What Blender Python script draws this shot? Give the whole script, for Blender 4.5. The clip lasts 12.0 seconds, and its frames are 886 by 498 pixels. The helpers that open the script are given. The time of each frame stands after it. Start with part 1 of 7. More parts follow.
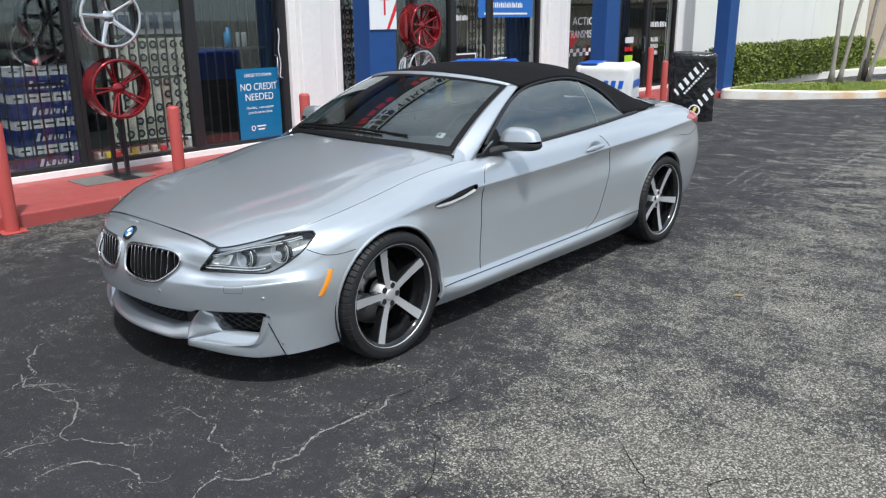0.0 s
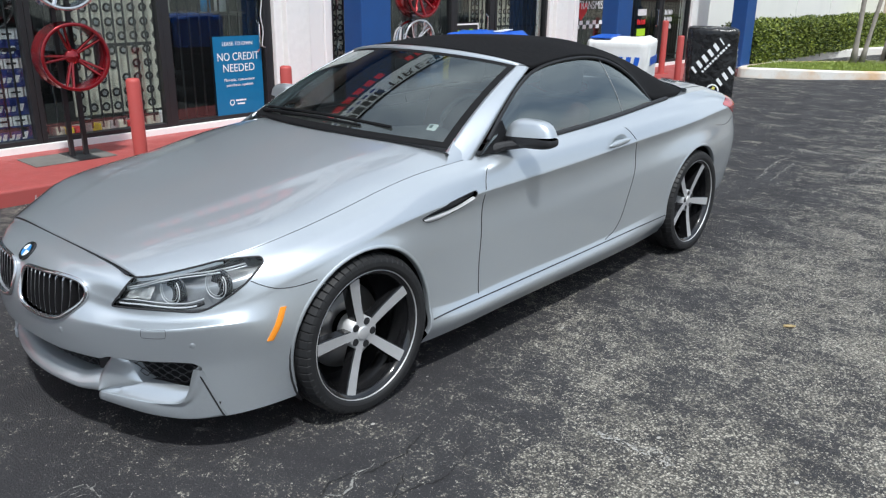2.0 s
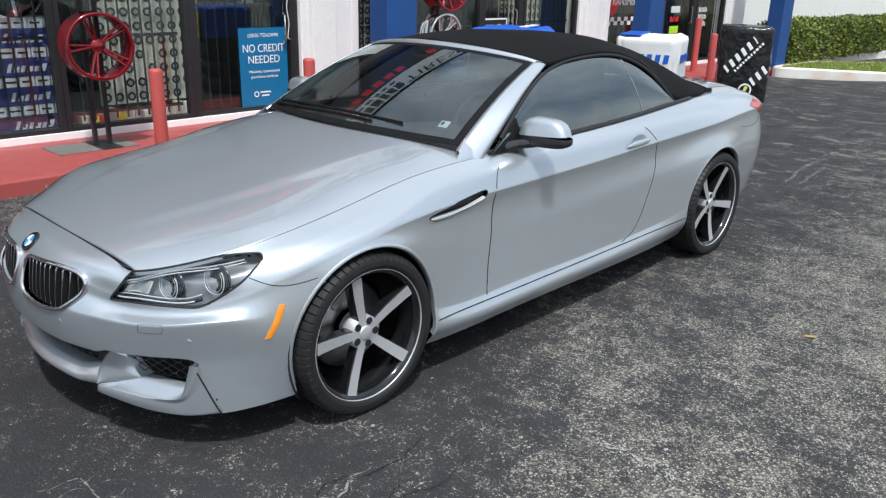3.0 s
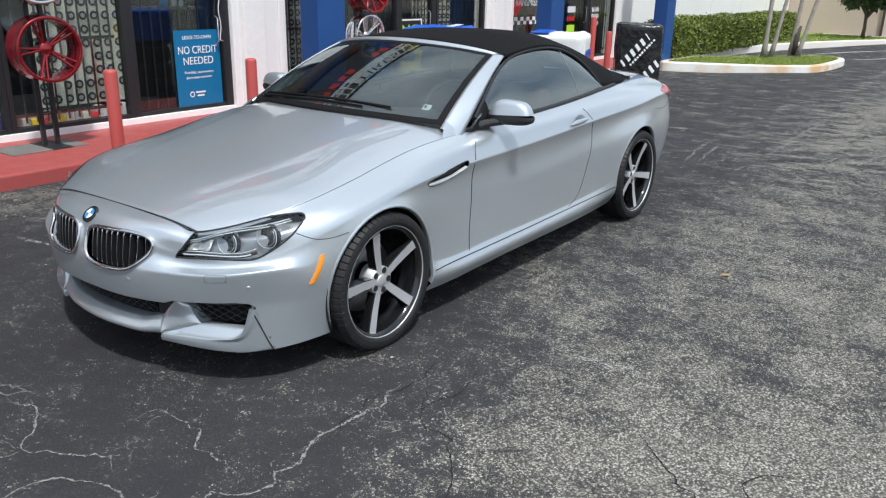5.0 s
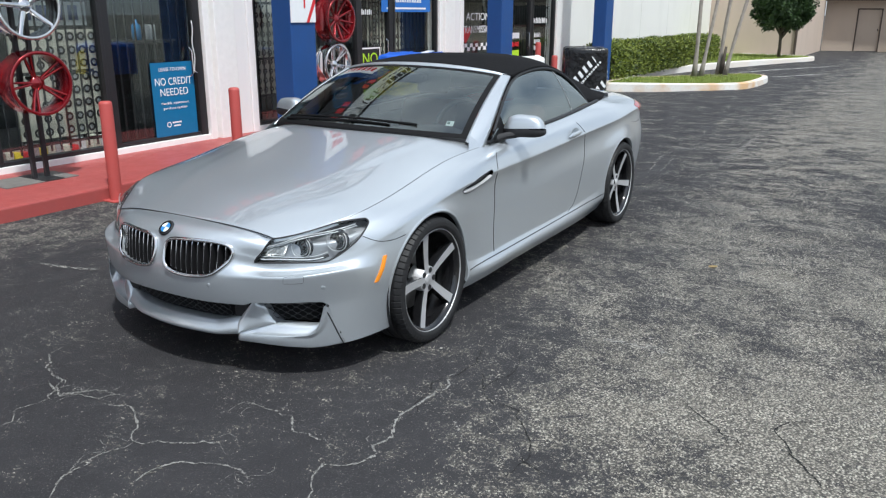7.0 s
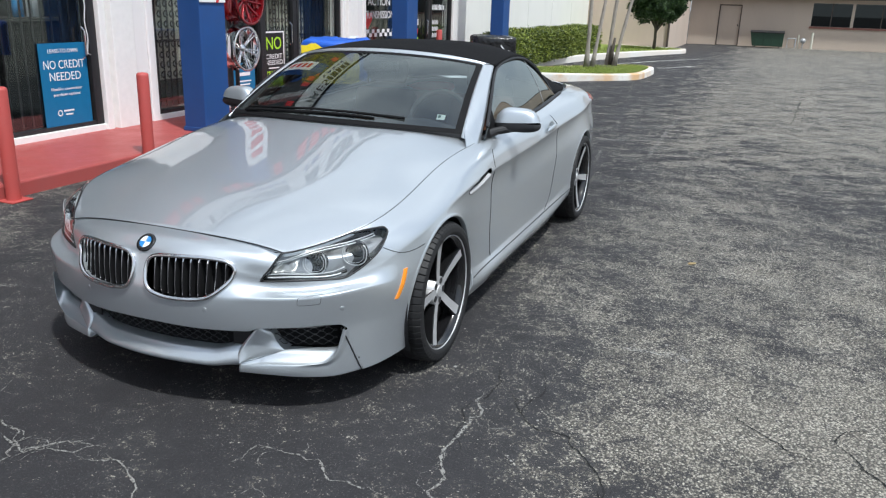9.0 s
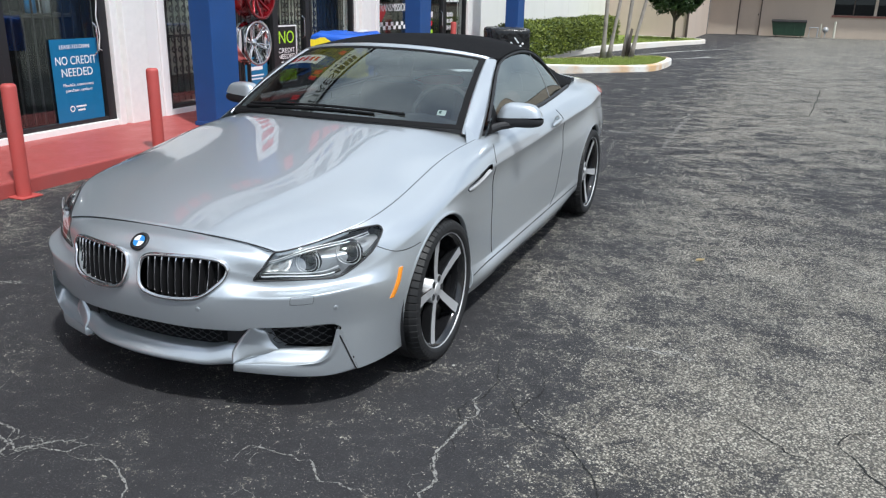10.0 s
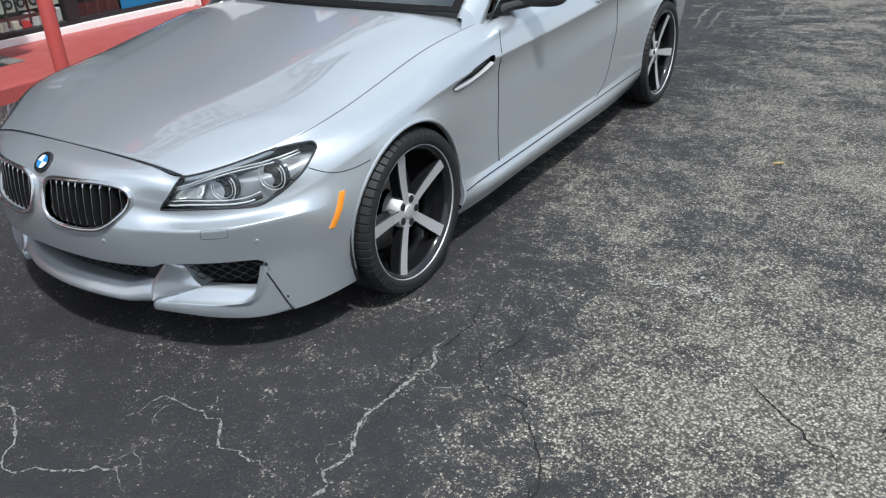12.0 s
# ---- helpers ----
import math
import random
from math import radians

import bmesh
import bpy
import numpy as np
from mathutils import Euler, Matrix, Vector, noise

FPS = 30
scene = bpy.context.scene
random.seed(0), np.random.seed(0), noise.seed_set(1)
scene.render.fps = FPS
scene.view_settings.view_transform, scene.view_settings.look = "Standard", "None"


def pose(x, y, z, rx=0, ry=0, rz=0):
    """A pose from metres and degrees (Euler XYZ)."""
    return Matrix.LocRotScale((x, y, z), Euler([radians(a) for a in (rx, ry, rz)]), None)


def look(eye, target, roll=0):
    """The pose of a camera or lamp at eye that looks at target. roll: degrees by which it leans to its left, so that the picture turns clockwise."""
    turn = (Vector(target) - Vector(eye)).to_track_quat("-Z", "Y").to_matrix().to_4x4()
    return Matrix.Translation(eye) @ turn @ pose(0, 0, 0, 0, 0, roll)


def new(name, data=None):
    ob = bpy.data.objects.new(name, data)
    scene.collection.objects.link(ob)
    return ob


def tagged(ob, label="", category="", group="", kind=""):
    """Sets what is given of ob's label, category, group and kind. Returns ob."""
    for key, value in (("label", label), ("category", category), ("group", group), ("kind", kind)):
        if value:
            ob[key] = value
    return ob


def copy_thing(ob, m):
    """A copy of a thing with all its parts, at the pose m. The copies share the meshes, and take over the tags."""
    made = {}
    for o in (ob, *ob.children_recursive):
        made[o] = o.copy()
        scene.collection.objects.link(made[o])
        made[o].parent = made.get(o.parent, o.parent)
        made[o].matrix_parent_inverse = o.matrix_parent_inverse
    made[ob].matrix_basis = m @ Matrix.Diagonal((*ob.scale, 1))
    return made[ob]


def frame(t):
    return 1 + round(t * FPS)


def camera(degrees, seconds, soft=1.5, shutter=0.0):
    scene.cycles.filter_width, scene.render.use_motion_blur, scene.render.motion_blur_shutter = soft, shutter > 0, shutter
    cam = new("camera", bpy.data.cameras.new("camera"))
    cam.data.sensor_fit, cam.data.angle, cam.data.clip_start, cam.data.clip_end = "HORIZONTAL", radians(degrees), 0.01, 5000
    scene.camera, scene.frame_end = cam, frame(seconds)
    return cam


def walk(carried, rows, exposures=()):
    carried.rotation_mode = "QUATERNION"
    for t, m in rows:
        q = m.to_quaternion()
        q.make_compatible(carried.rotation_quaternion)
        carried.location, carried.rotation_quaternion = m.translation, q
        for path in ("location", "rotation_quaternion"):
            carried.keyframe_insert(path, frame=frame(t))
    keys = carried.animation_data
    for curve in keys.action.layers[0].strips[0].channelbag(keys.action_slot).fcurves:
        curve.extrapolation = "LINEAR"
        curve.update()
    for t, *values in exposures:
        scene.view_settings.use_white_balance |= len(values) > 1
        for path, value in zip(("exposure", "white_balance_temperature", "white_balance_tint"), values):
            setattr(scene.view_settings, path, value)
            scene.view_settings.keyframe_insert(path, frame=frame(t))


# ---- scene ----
cam = camera(58.9, 12.0, 1.25)
PATH = [
    (0, (3.594, -2.598, 1.679), (2.311, -1.173, 1.111), -0.4),
    (0.5, (3.449, -2.407, 1.671), (2.168, -0.981, 1.1), -0.4),
    (1, (3.248, -2.259, 1.647), (1.974, -0.835, 1.058), -0.1),
    (1.5, (3.06, -2.117, 1.654), (1.797, -0.697, 1.03), 0.2),
    (2, (3.03, -1.914, 1.65), (1.765, -0.503, 1.012), 0.7),
    (2.5, (3.047, -1.786, 1.655), (1.734, -0.425, 1.004), 1.0),
    (2.7, (3.051, -1.775, 1.652), (1.719, -0.434, 0.999), 1.3),
    (4.3, (2.999, -2.255, 1.648), (1.864, -0.74, 1.001), 2.1),
    (4.5, (3.035, -2.342, 1.652), (1.9, -0.828, 1.004), 2.1),
    (5, (3.149, -2.596, 1.659), (2.03, -1.069, 1.016), 1.2),
    (5.5, (3.155, -2.872, 1.667), (2.053, -1.317, 1.062), 0.5),
    (6, (3.079, -3.166, 1.669), (2.033, -1.566, 1.081), -0.1),
    (6.5, (3.032, -3.278, 1.669), (2.027, -1.647, 1.093), 0.2),
    (6.7, (3.006, -3.269, 1.662), (2.008, -1.634, 1.087), 0.2),
    (8.3, (2.436, -3.11, 1.628), (1.553, -1.419, 1.026), 0.6),
    (8.5, (2.339, -3.131, 1.625), (1.517, -1.409, 1.024), 1.1),
    (9, (2.158, -3.186, 1.62), (1.461, -1.41, 1.018), 1.8),
    (9.5, (2.126, -3.183, 1.618), (1.443, -1.404, 1.01), 1.9),
    (10, (2.231, -3.109, 1.636), (1.492, -1.358, 1.014), 1.3),
    (10.5, (2.387, -2.978, 1.643), (1.607, -1.246, 1.019), 0.8),
    (11, (2.455, -2.792, 1.634), (1.638, -1.086, 0.984), 0.2),
    (11.5, (2.498, -2.481, 1.618), (1.619, -0.859, 0.844), -0.6),
    (12, (2.547, -2.257, 1.599), (1.562, -0.776, 0.684), -2.4),
]
walk(cam, [(t, look(eye, target, roll)) for t, eye, target, roll in PATH], [(0, 0.12, 6150, 6), (12, 0.12, 6150, 6)])

# ---- light ----
SUN = Vector((0.41, -0.26, 0.88)).normalized()
world = bpy.data.worlds.new("sky")
scene.world = world
world.use_nodes = True
wn = world.node_tree
sky = wn.nodes.new("ShaderNodeTexSky")
sky.sky_type, sky.sun_disc = "NISHITA", False
sky.sun_elevation = math.asin(SUN.z)
sky.sun_rotation = math.atan2(SUN.x, SUN.y)
sky.air_density, sky.dust_density, sky.ozone_density = 1.0, 2.5, 1.0
# broken bright cloud over the blue
wtc = wn.nodes.new("ShaderNodeTexCoord")
wmap = wn.nodes.new("ShaderNodeMapping")
wmap.inputs["Scale"].default_value = (1.0, 1.0, 2.0)
wmap.inputs["Location"].default_value = (3.1, 1.7, 0.4)
wcl = wn.nodes.new("ShaderNodeTexNoise")
wcl.inputs["Scale"].default_value, wcl.inputs["Detail"].default_value = 2.3, 6.0
wrm = wn.nodes.new("ShaderNodeValToRGB")
wrm.color_ramp.elements[0].position, wrm.color_ramp.elements[1].position = 0.30, 0.80
wmx = wn.nodes.new("ShaderNodeMixRGB")
wmx.inputs["Color2"].default_value = (10.6, 11.0, 11.5, 1)
wn.links.new(wtc.outputs["Generated"], wmap.inputs["Vector"])
wn.links.new(wmap.outputs["Vector"], wcl.inputs["Vector"])
wn.links.new(wcl.outputs["Fac"], wrm.inputs["Fac"])
wn.links.new(wrm.outputs["Color"], wmx.inputs["Fac"])
wn.links.new(sky.outputs["Color"], wmx.inputs["Color1"])
wsep = wn.nodes.new("ShaderNodeSeparateXYZ")
whz = wn.nodes.new("ShaderNodeMapRange")
whz.interpolation_type = "SMOOTHSTEP"
for key, v in (("From Min", 0.0), ("From Max", 0.38), ("To Min", 0.85), ("To Max", 0.0)):
    whz.inputs[key].default_value = v
whx = wn.nodes.new("ShaderNodeMixRGB")
whx.inputs["Color2"].default_value = (5.6, 5.9, 6.3, 1)
wn.links.new(wtc.outputs["Generated"], wsep.inputs["Vector"])
wn.links.new(wsep.outputs["Z"], whz.inputs["Value"])
wn.links.new(whz.outputs["Result"], whx.inputs["Fac"])
wn.links.new(wmx.outputs["Color"], whx.inputs["Color1"])
wn.links.new(whx.outputs["Color"], wn.nodes["Background"].inputs["Color"])
wn.nodes["Background"].inputs["Strength"].default_value = 0.11
sun = new("sun", bpy.data.lights.new("sun", "SUN"))
sun.data.energy, sun.data.angle, sun.data.color = 3.6, radians(3.0), (1.0, 0.975, 0.94)
sun.matrix_world = look(SUN * 30, (0, 0, 0))
scene.view_settings.exposure = 0.0


# ---- materials ----
class Nodes:
    """A small builder for procedural materials."""

    def __init__(self, name):
        self.m = bpy.data.materials.new(name)
        self.m.use_nodes = True
        self.t = self.m.node_tree
        self.b = self.t.nodes["Principled BSDF"]
        self.co = self.t.nodes.new("ShaderNodeTexCoord")

    def node(self, kind, **props):
        n = self.t.nodes.new(kind)
        for k, v in props.items():
            n.inputs[k.replace("_", " ")].default_value = v
        return n

    def link(self, a, b):
        self.t.links.new(a, b)

    def noise(self, scale, detail=4.0, rough=0.55, space="Object", stretch=None):
        n = self.node("ShaderNodeTexNoise", Scale=scale, Detail=detail, Roughness=rough)
        src = self.co.outputs[space]
        if stretch:
            mp = self.node("ShaderNodeMapping")
            mp.inputs["Scale"].default_value = stretch
            self.link(src, mp.inputs["Vector"])
            src = mp.outputs["Vector"]
        self.link(src, n.inputs["Vector"])
        return n.outputs["Fac"]

    def ramp(self, fac, stops):
        r = self.node("ShaderNodeValToRGB")
        e = r.color_ramp.elements
        while len(e) < len(stops):
            e.new(0.5)
        for i, (p, c) in enumerate(stops):
            e[i].position = p
            e[i].color = (c, c, c, 1) if isinstance(c, (int, float)) else (*c, 1)
        self.link(fac, r.inputs["Fac"])
        return r.outputs["Color"]

    def mix(self, fac, a, b, mode="MIX"):
        n = self.t.nodes.new("ShaderNodeMixRGB")
        n.blend_type = mode
        for sock, v in ((n.inputs["Fac"], fac), (n.inputs["Color1"], a), (n.inputs["Color2"], b)):
            if isinstance(v, (int, float)):
                sock.default_value = v if sock.type == "VALUE" else (v, v, v, 1)
            elif isinstance(v, tuple):
                sock.default_value = (*v, 1)
            else:
                self.link(v, sock)
        return n.outputs["Color"]

    def math(self, op, a, b=0.0):
        n = self.t.nodes.new("ShaderNodeMath")
        n.operation = op
        for sock, v in zip(n.inputs, (a, b)):
            if isinstance(v, (int, float)):
                sock.default_value = v
            else:
                self.link(v, sock)
        return n.outputs["Value"]

    def bump(self, height, strength, dist):
        n = self.node("ShaderNodeBump", Strength=strength, Distance=dist)
        self.link(height, n.inputs["Height"])
        self.link(n.outputs["Normal"], self.b.inputs["Normal"])

    def set(self, **k):
        for key, v in k.items():
            sock = self.b.inputs[key.replace("_", " ")]
            if isinstance(v, tuple):
                sock.default_value = (*v, 1)
            elif isinstance(v, (int, float)):
                sock.default_value = v
            else:
                self.link(v, sock)
        return self


def plain(name, col, rough=0.5, metal=0.0, var=0.12, scale=14.0, coat=0.0, bump=0.0, spec=0.5):
    """A surface with light wear: colour and gloss vary at two scales."""
    n = Nodes(name)
    a = n.noise(scale, 5)
    b = n.noise(scale * 9, 3)
    f = n.mix(0.35, a, b)
    lo = tuple(c * (1 - var) for c in col)
    hi = tuple(min(1, c * (1 + var)) for c in col)
    n.set(Base_Color=n.ramp(f, [(0.3, lo), (0.7, hi)]), Metallic=metal, Coat_Weight=coat, Specular_IOR_Level=spec)
    n.set(Roughness=n.ramp(f, [(0.3, max(0.02, rough * 0.85)), (0.7, min(1, rough * 1.15))]))
    if bump:
        n.bump(f, 0.5, bump)
    return n.m


def sheet_glass(name, tint, f0=0.045, gloss=0.01):
    """Thin window glass: tinted see-through with a mirror that grows towards grazing angles."""
    n = Nodes(name)
    tr = n.node("ShaderNodeBsdfTransparent")
    tr.inputs["Color"].default_value = (*tint, 1)
    gl = n.node("ShaderNodeBsdfGlossy", Roughness=gloss, Color=(0.93, 1.0, 0.98, 1))
    lw = n.node("ShaderNodeLayerWeight", Blend=0.5)
    fac = n.math("ADD", n.math("MULTIPLY", n.math("POWER", lw.outputs["Facing"], 5.0), 1.0 - f0), f0)
    mx = n.t.nodes.new("ShaderNodeMixShader")
    n.link(fac, mx.inputs["Fac"])
    n.link(tr.outputs["BSDF"], mx.inputs[1])
    n.link(gl.outputs["BSDF"], mx.inputs[2])
    n.link(mx.outputs["Shader"], n.t.nodes["Material Output"].inputs["Surface"])
    return n.m


def asphalt_material():
    """Dark sealer over pale aggregate: the sealer is worn off stone by stone along the lane."""
    n = Nodes("worn_asphalt")
    sep = n.node("ShaderNodeSeparateXYZ")
    n.link(n.co.outputs["Object"], sep.inputs["Vector"])
    X, Y = sep.outputs["X"], sep.outputs["Y"]

    def span(src, a, b, lo, hi, smooth=True):
        m = n.node("ShaderNodeMapRange")
        m.interpolation_type = "SMOOTHSTEP" if smooth else "LINEAR"
        for key, v in (("From Min", a), ("From Max", b), ("To Min", lo), ("To Max", hi)):
            m.inputs[key].default_value = v
        n.link(src, m.inputs["Value"])
        return m.outputs["Result"]

    def total(*terms):
        out = terms[0]
        for t_ in terms[1:]:
            out = n.math("ADD", out, t_)
        return out

    def swing(fac, k):
        return n.math("MULTIPLY", n.math("SUBTRACT", fac, 0.5), k)

    # where traffic has worn the sealer: a lane away from the shop, barest at its near end
    lane = span(n.math("ADD", X, n.math("MULTIPLY", n.math("MINIMUM", Y, 1.2), 0.55)), 0.45, 2.5, 0.14, 0.60)
    dx, dy = n.math("SUBTRACT", X, 3.3), n.math("ADD", Y, 0.55)
    dist = n.math("SQRT", n.math("ADD", n.math("MULTIPLY", dx, dx), n.math("MULTIPLY", n.math("MULTIPLY", dy, dy), 0.7)))
    core = span(n.math("ADD", dist, n.math("ADD", swing(n.noise(1.1, 5, 0.6), 1.6), swing(n.noise(4.0, 4, 0.65), 1.0))), 0.40, 1.70, 0.42, 0.0)
    kept = span(Y, 2.2, 3.8, 0.0, -0.08)
    far = n.math("MULTIPLY", span(Y, 4.2, 9.0, 0.0, 0.32), span(n.math("SUBTRACT", X, n.math("MULTIPLY", Y, 0.02)), -1.6, 2.2, 0.25, 1.0))
    kerb = span(X, -3.3, -1.8, 0.26, 0.0)
    patches = total(swing(n.noise(0.8, 5, 0.6), 0.85), swing(n.noise(3.2, 6, 0.7), 1.15), swing(n.noise(14, 4, 0.68), 1.35))
    streaks = n.math("MULTIPLY", span(Y, 2.5, 6.0, 0.15, 1.0), swing(n.noise(2.0, 6, 0.72, stretch=(0.75, 1.0, 1)), 1.5))
    drag = n.math("MULTIPLY", span(Y, 3.0, 6.5, 0.0, 1.0), n.math("SUBTRACT", n.math("MULTIPLY", n.ramp(n.noise(4.5, 6, 0.72, stretch=(0.55, 1.0, 1)), [(0.52, 0.0), (0.66, 1.0)]), 0.85), 0.14))
    # scuffs across and along the lane
    scuff = n.math("ADD", n.ramp(n.noise(24, 4, 0.65, stretch=(0.16, 1.0, 1)), [(0.57, 0.0), (0.68, 1.0)]), n.ramp(n.noise(20, 4, 0.65, stretch=(1.0, 0.14, 1)), [(0.60, 0.0), (0.70, 1.0)]))
    scuff = n.math("MULTIPLY", n.math("SUBTRACT", scuff, 0.07), span(Y, 1.5, 5.0, 0.12, 0.72))
    wear = total(drag, scuff, lane, core, kept, far, kerb, patches, streaks)
    wear = span(wear, 0.0, 1.0, 0.03, 0.97, False)
    # stones
    cell = n.node("ShaderNodeTexVoronoi", Scale=118.0)
    n.link(n.co.outputs["Object"], cell.inputs["Vector"])
    rgb = n.node("ShaderNodeSeparateColor")
    n.link(cell.outputs["Color"], rgb.inputs["Color"])
    clump = n.ramp(n.noise(54, 4, 0.70), [(0.34, 0.0), (0.66, 1.0)])
    grit = n.ramp(n.noise(190, 2, 0.5), [(0.35, 0.0), (0.65, 1.0)])
    cover = total(n.math("MULTIPLY", rgb.outputs["Red"], 0.26), n.math("MULTIPLY", clump, 0.42), n.math("MULTIPLY", grit, 0.32))
    cover = n.math("ADD", swing(cover, 1.25), 0.52)
    bare = n.ramp(n.math("ADD", n.math("MULTIPLY", n.math("SUBTRACT", wear, cover), 7.0), 0.5), [(0.30, 0.0), (0.80, 1.0)])
    stone = n.ramp(rgb.outputs["Green"], [(0.0, (0.07, 0.066, 0.058)), (0.35, (0.30, 0.280, 0.240)), (0.75, (0.53, 0.495, 0.42)), (1.0, (0.72, 0.685, 0.60))])
    stone = n.mix(n.ramp(n.noise(5.0, 4), [(0.4, 0.0), (0.65, 0.35)]), stone, (0.275, 0.25, 0.205))
    gap = n.ramp(cell.outputs["Distance"], [(0.32, 0.0), (0.70, 0.85)])
    stone = n.mix(gap, stone, (0.055, 0.053, 0.050))
    # sealer, dustier where the lane is driven
    sealer = n.mix(n.noise(1.6, 5), (0.024, 0.0232, 0.0262), (0.048, 0.0465, 0.0505))
    dust = n.math("MULTIPLY", n.ramp(wear, [(0.1, 0.0), (0.7, 0.42)]), n.ramp(n.noise(9, 5, 0.7), [(0.3, 0.5), (0.7, 1.0)]))
    sealer = n.mix(dust, sealer, (0.098, 0.098, 0.102))
    fleck = n.ramp(n.noise(120, 3, 0.60), [(0.60, 0.0), (0.65, 1.0)])
    sealer = n.mix(n.math("MULTIPLY", fleck, n.ramp(n.noise(2.5, 4), [(0.35, 0.10), (0.65, 0.6)])), sealer, (0.24, 0.235, 0.225))
    n.set(Base_Color=n.mix(bare, sealer, stone))
    n.set(Roughness=n.ramp(n.noise(3, 4), [(0.3, 0.60), (0.7, 0.85)]), Specular_IOR_Level=0.35)
    n.bump(total(n.math("MULTIPLY", grit, 0.35), n.math("MULTIPLY", clump, 0.4), n.math("MULTIPLY", bare, -0.5), n.math("MULTIPLY", gap, -0.25)), 0.9, 0.010)
    return n.m


def stucco_material(name, col, dirt=0.2):
    n = Nodes(name)
    f = n.noise(60, 4)
    s = n.noise(1.1, 5, 0.6, stretch=(1, 1, 0.35))
    c = n.mix(n.ramp(s, [(0.45, 0.0), (0.75, dirt)]), col, tuple(v * 0.62 for v in col))
    n.set(Base_Color=c, Roughness=0.85)
    n.bump(f, 0.35, 0.004)
    return n.m


def red_paint_material(name, col):
    n = Nodes(name)
    w = n.noise(3.5, 6, 0.65)
    sp = n.noise(48, 4, 0.7)
    c = n.mix(n.ramp(w, [(0.35, 0.0), (0.75, 0.55)]), col, tuple(v * 0.72 + 0.03 for v in col))
    c = n.mix(n.ramp(sp, [(0.64, 0.0), (0.72, 0.5)]), c, (0.33, 0.24, 0.22))
    n.set(Base_Color=c, Roughness=n.ramp(w, [(0.3, 0.38), (0.7, 0.62)]))
    n.bump(n.math("ADD", w, sp), 0.4, 0.004)
    return n.m


def car_paint_material():
    n = Nodes("silver_paint")
    f = n.node("ShaderNodeTexVoronoi", Scale=1100.0)
    n.link(n.co.outputs["Object"], f.inputs["Vector"])
    d = n.noise(1.2, 3)
    c = n.ramp(f.outputs["Color"], [(0.2, (0.535, 0.575, 0.612)), (0.8, (0.635, 0.68, 0.72))])
    n.set(Base_Color=c, Metallic=0.74, Coat_Weight=1.0, Coat_Roughness=0.006, Coat_IOR=1.95)
    n.set(Roughness=n.ramp(d, [(0.3, 0.365), (0.7, 0.385)]))
    return n.m


def grass_material():
    n = Nodes("lawn_grass")
    c = n.ramp(n.noise(9, 5, 0.7), [(0.3, (0.15, 0.21, 0.035)), (0.7, (0.28, 0.35, 0.07))])
    n.set(Base_Color=n.mix(n.ramp(n.noise(60, 3), [(0.5, 0.0), (0.8, 0.5)]), c, (0.24, 0.24, 0.08)), Roughness=0.9)
    n.bump(n.noise(70, 4), 0.9, 0.03)
    return n.m


def leaf_material(name, a, b):
    n = Nodes(name)
    g = n.t.nodes.new("ShaderNodeNewGeometry")
    n.set(Base_Color=n.ramp(g.outputs["Random Per Island"], [(0.0, a), (1.0, b)]), Roughness=0.5)
    return n.m


def kerb_material(name, rust):
    n = Nodes(name)
    st = n.noise(1.0, 5, 0.6)
    gr = n.noise(30, 5, 0.7)
    c = n.mix(n.ramp(st, [(0.40, 0.0), (0.60, rust)]), (0.72, 0.70, 0.66), (0.60, 0.34, 0.13))
    c = n.mix(n.ramp(gr, [(0.58, 0.0), (0.7, 0.55)]), c, (0.38, 0.36, 0.32))
    n.set(Base_Color=c, Roughness=0.8)
    n.bump(gr, 0.5, 0.006)
    return n.m


def wrap_material():
    """Glossy black sheet with soft creases."""
    n = Nodes("black_plastic_wrap")
    n.set(Base_Color=(0.010, 0.010, 0.011), Roughness=n.ramp(n.noise(6, 3), [(0.3, 0.16), (0.7, 0.34)]))
    n.bump(n.math("ADD", n.noise(4.0, 2, 0.4, stretch=(1, 1, 0.5)), n.math("MULTIPLY", n.noise(11, 2, 0.45), 0.35)), 0.8, 0.06)
    return n.m


def worn_print(name, col, scale, thr):
    """Dust or paint with the bare ground showing through."""
    n = Nodes(name)
    n.set(Base_Color=n.mix(n.noise(9, 3), tuple(v * 0.7 for v in col), col), Roughness=0.9)
    n.set(Alpha=n.ramp(n.noise(scale, 3, 0.65), [(thr - 0.03, 0.0), (thr + 0.05, 1.0)]))
    return n.m


ASPHALT = asphalt_material()
WHITE_WALL = stucco_material("white_stucco", (0.80, 0.79, 0.76))
BEIGE_WALL = stucco_material("beige_stucco", (0.50, 0.415, 0.34))
PINK_WALL = stucco_material("pink_beige_stucco", (0.55, 0.45, 0.375))
WHITE_TRIM = plain("white_gloss_paint", (0.86, 0.855, 0.84), 0.4, var=0.05, bump=0.001)
LILAC_WALL = stucco_material("off_white_wall_paint", (0.84, 0.825, 0.825), 0.12)
BLACK_METAL = plain("black_painted_metal", (0.018, 0.018, 0.02), 0.42)
SLAT_BLACK = plain("matt_black_grille_plastic", (0.006, 0.006, 0.007), 0.75, spec=0.2)
STICKER = plain("pale_sticker", (0.55, 0.60, 0.57), 0.5, var=0.05)
BLACK_PLASTIC = plain("black_plastic", (0.014, 0.014, 0.016), 0.5)
# shade of the unlit rooms is put into this dark grey
DARK_ROOM = plain("unlit_room_grey", (0.10, 0.097, 0.093), 0.8, scale=3)
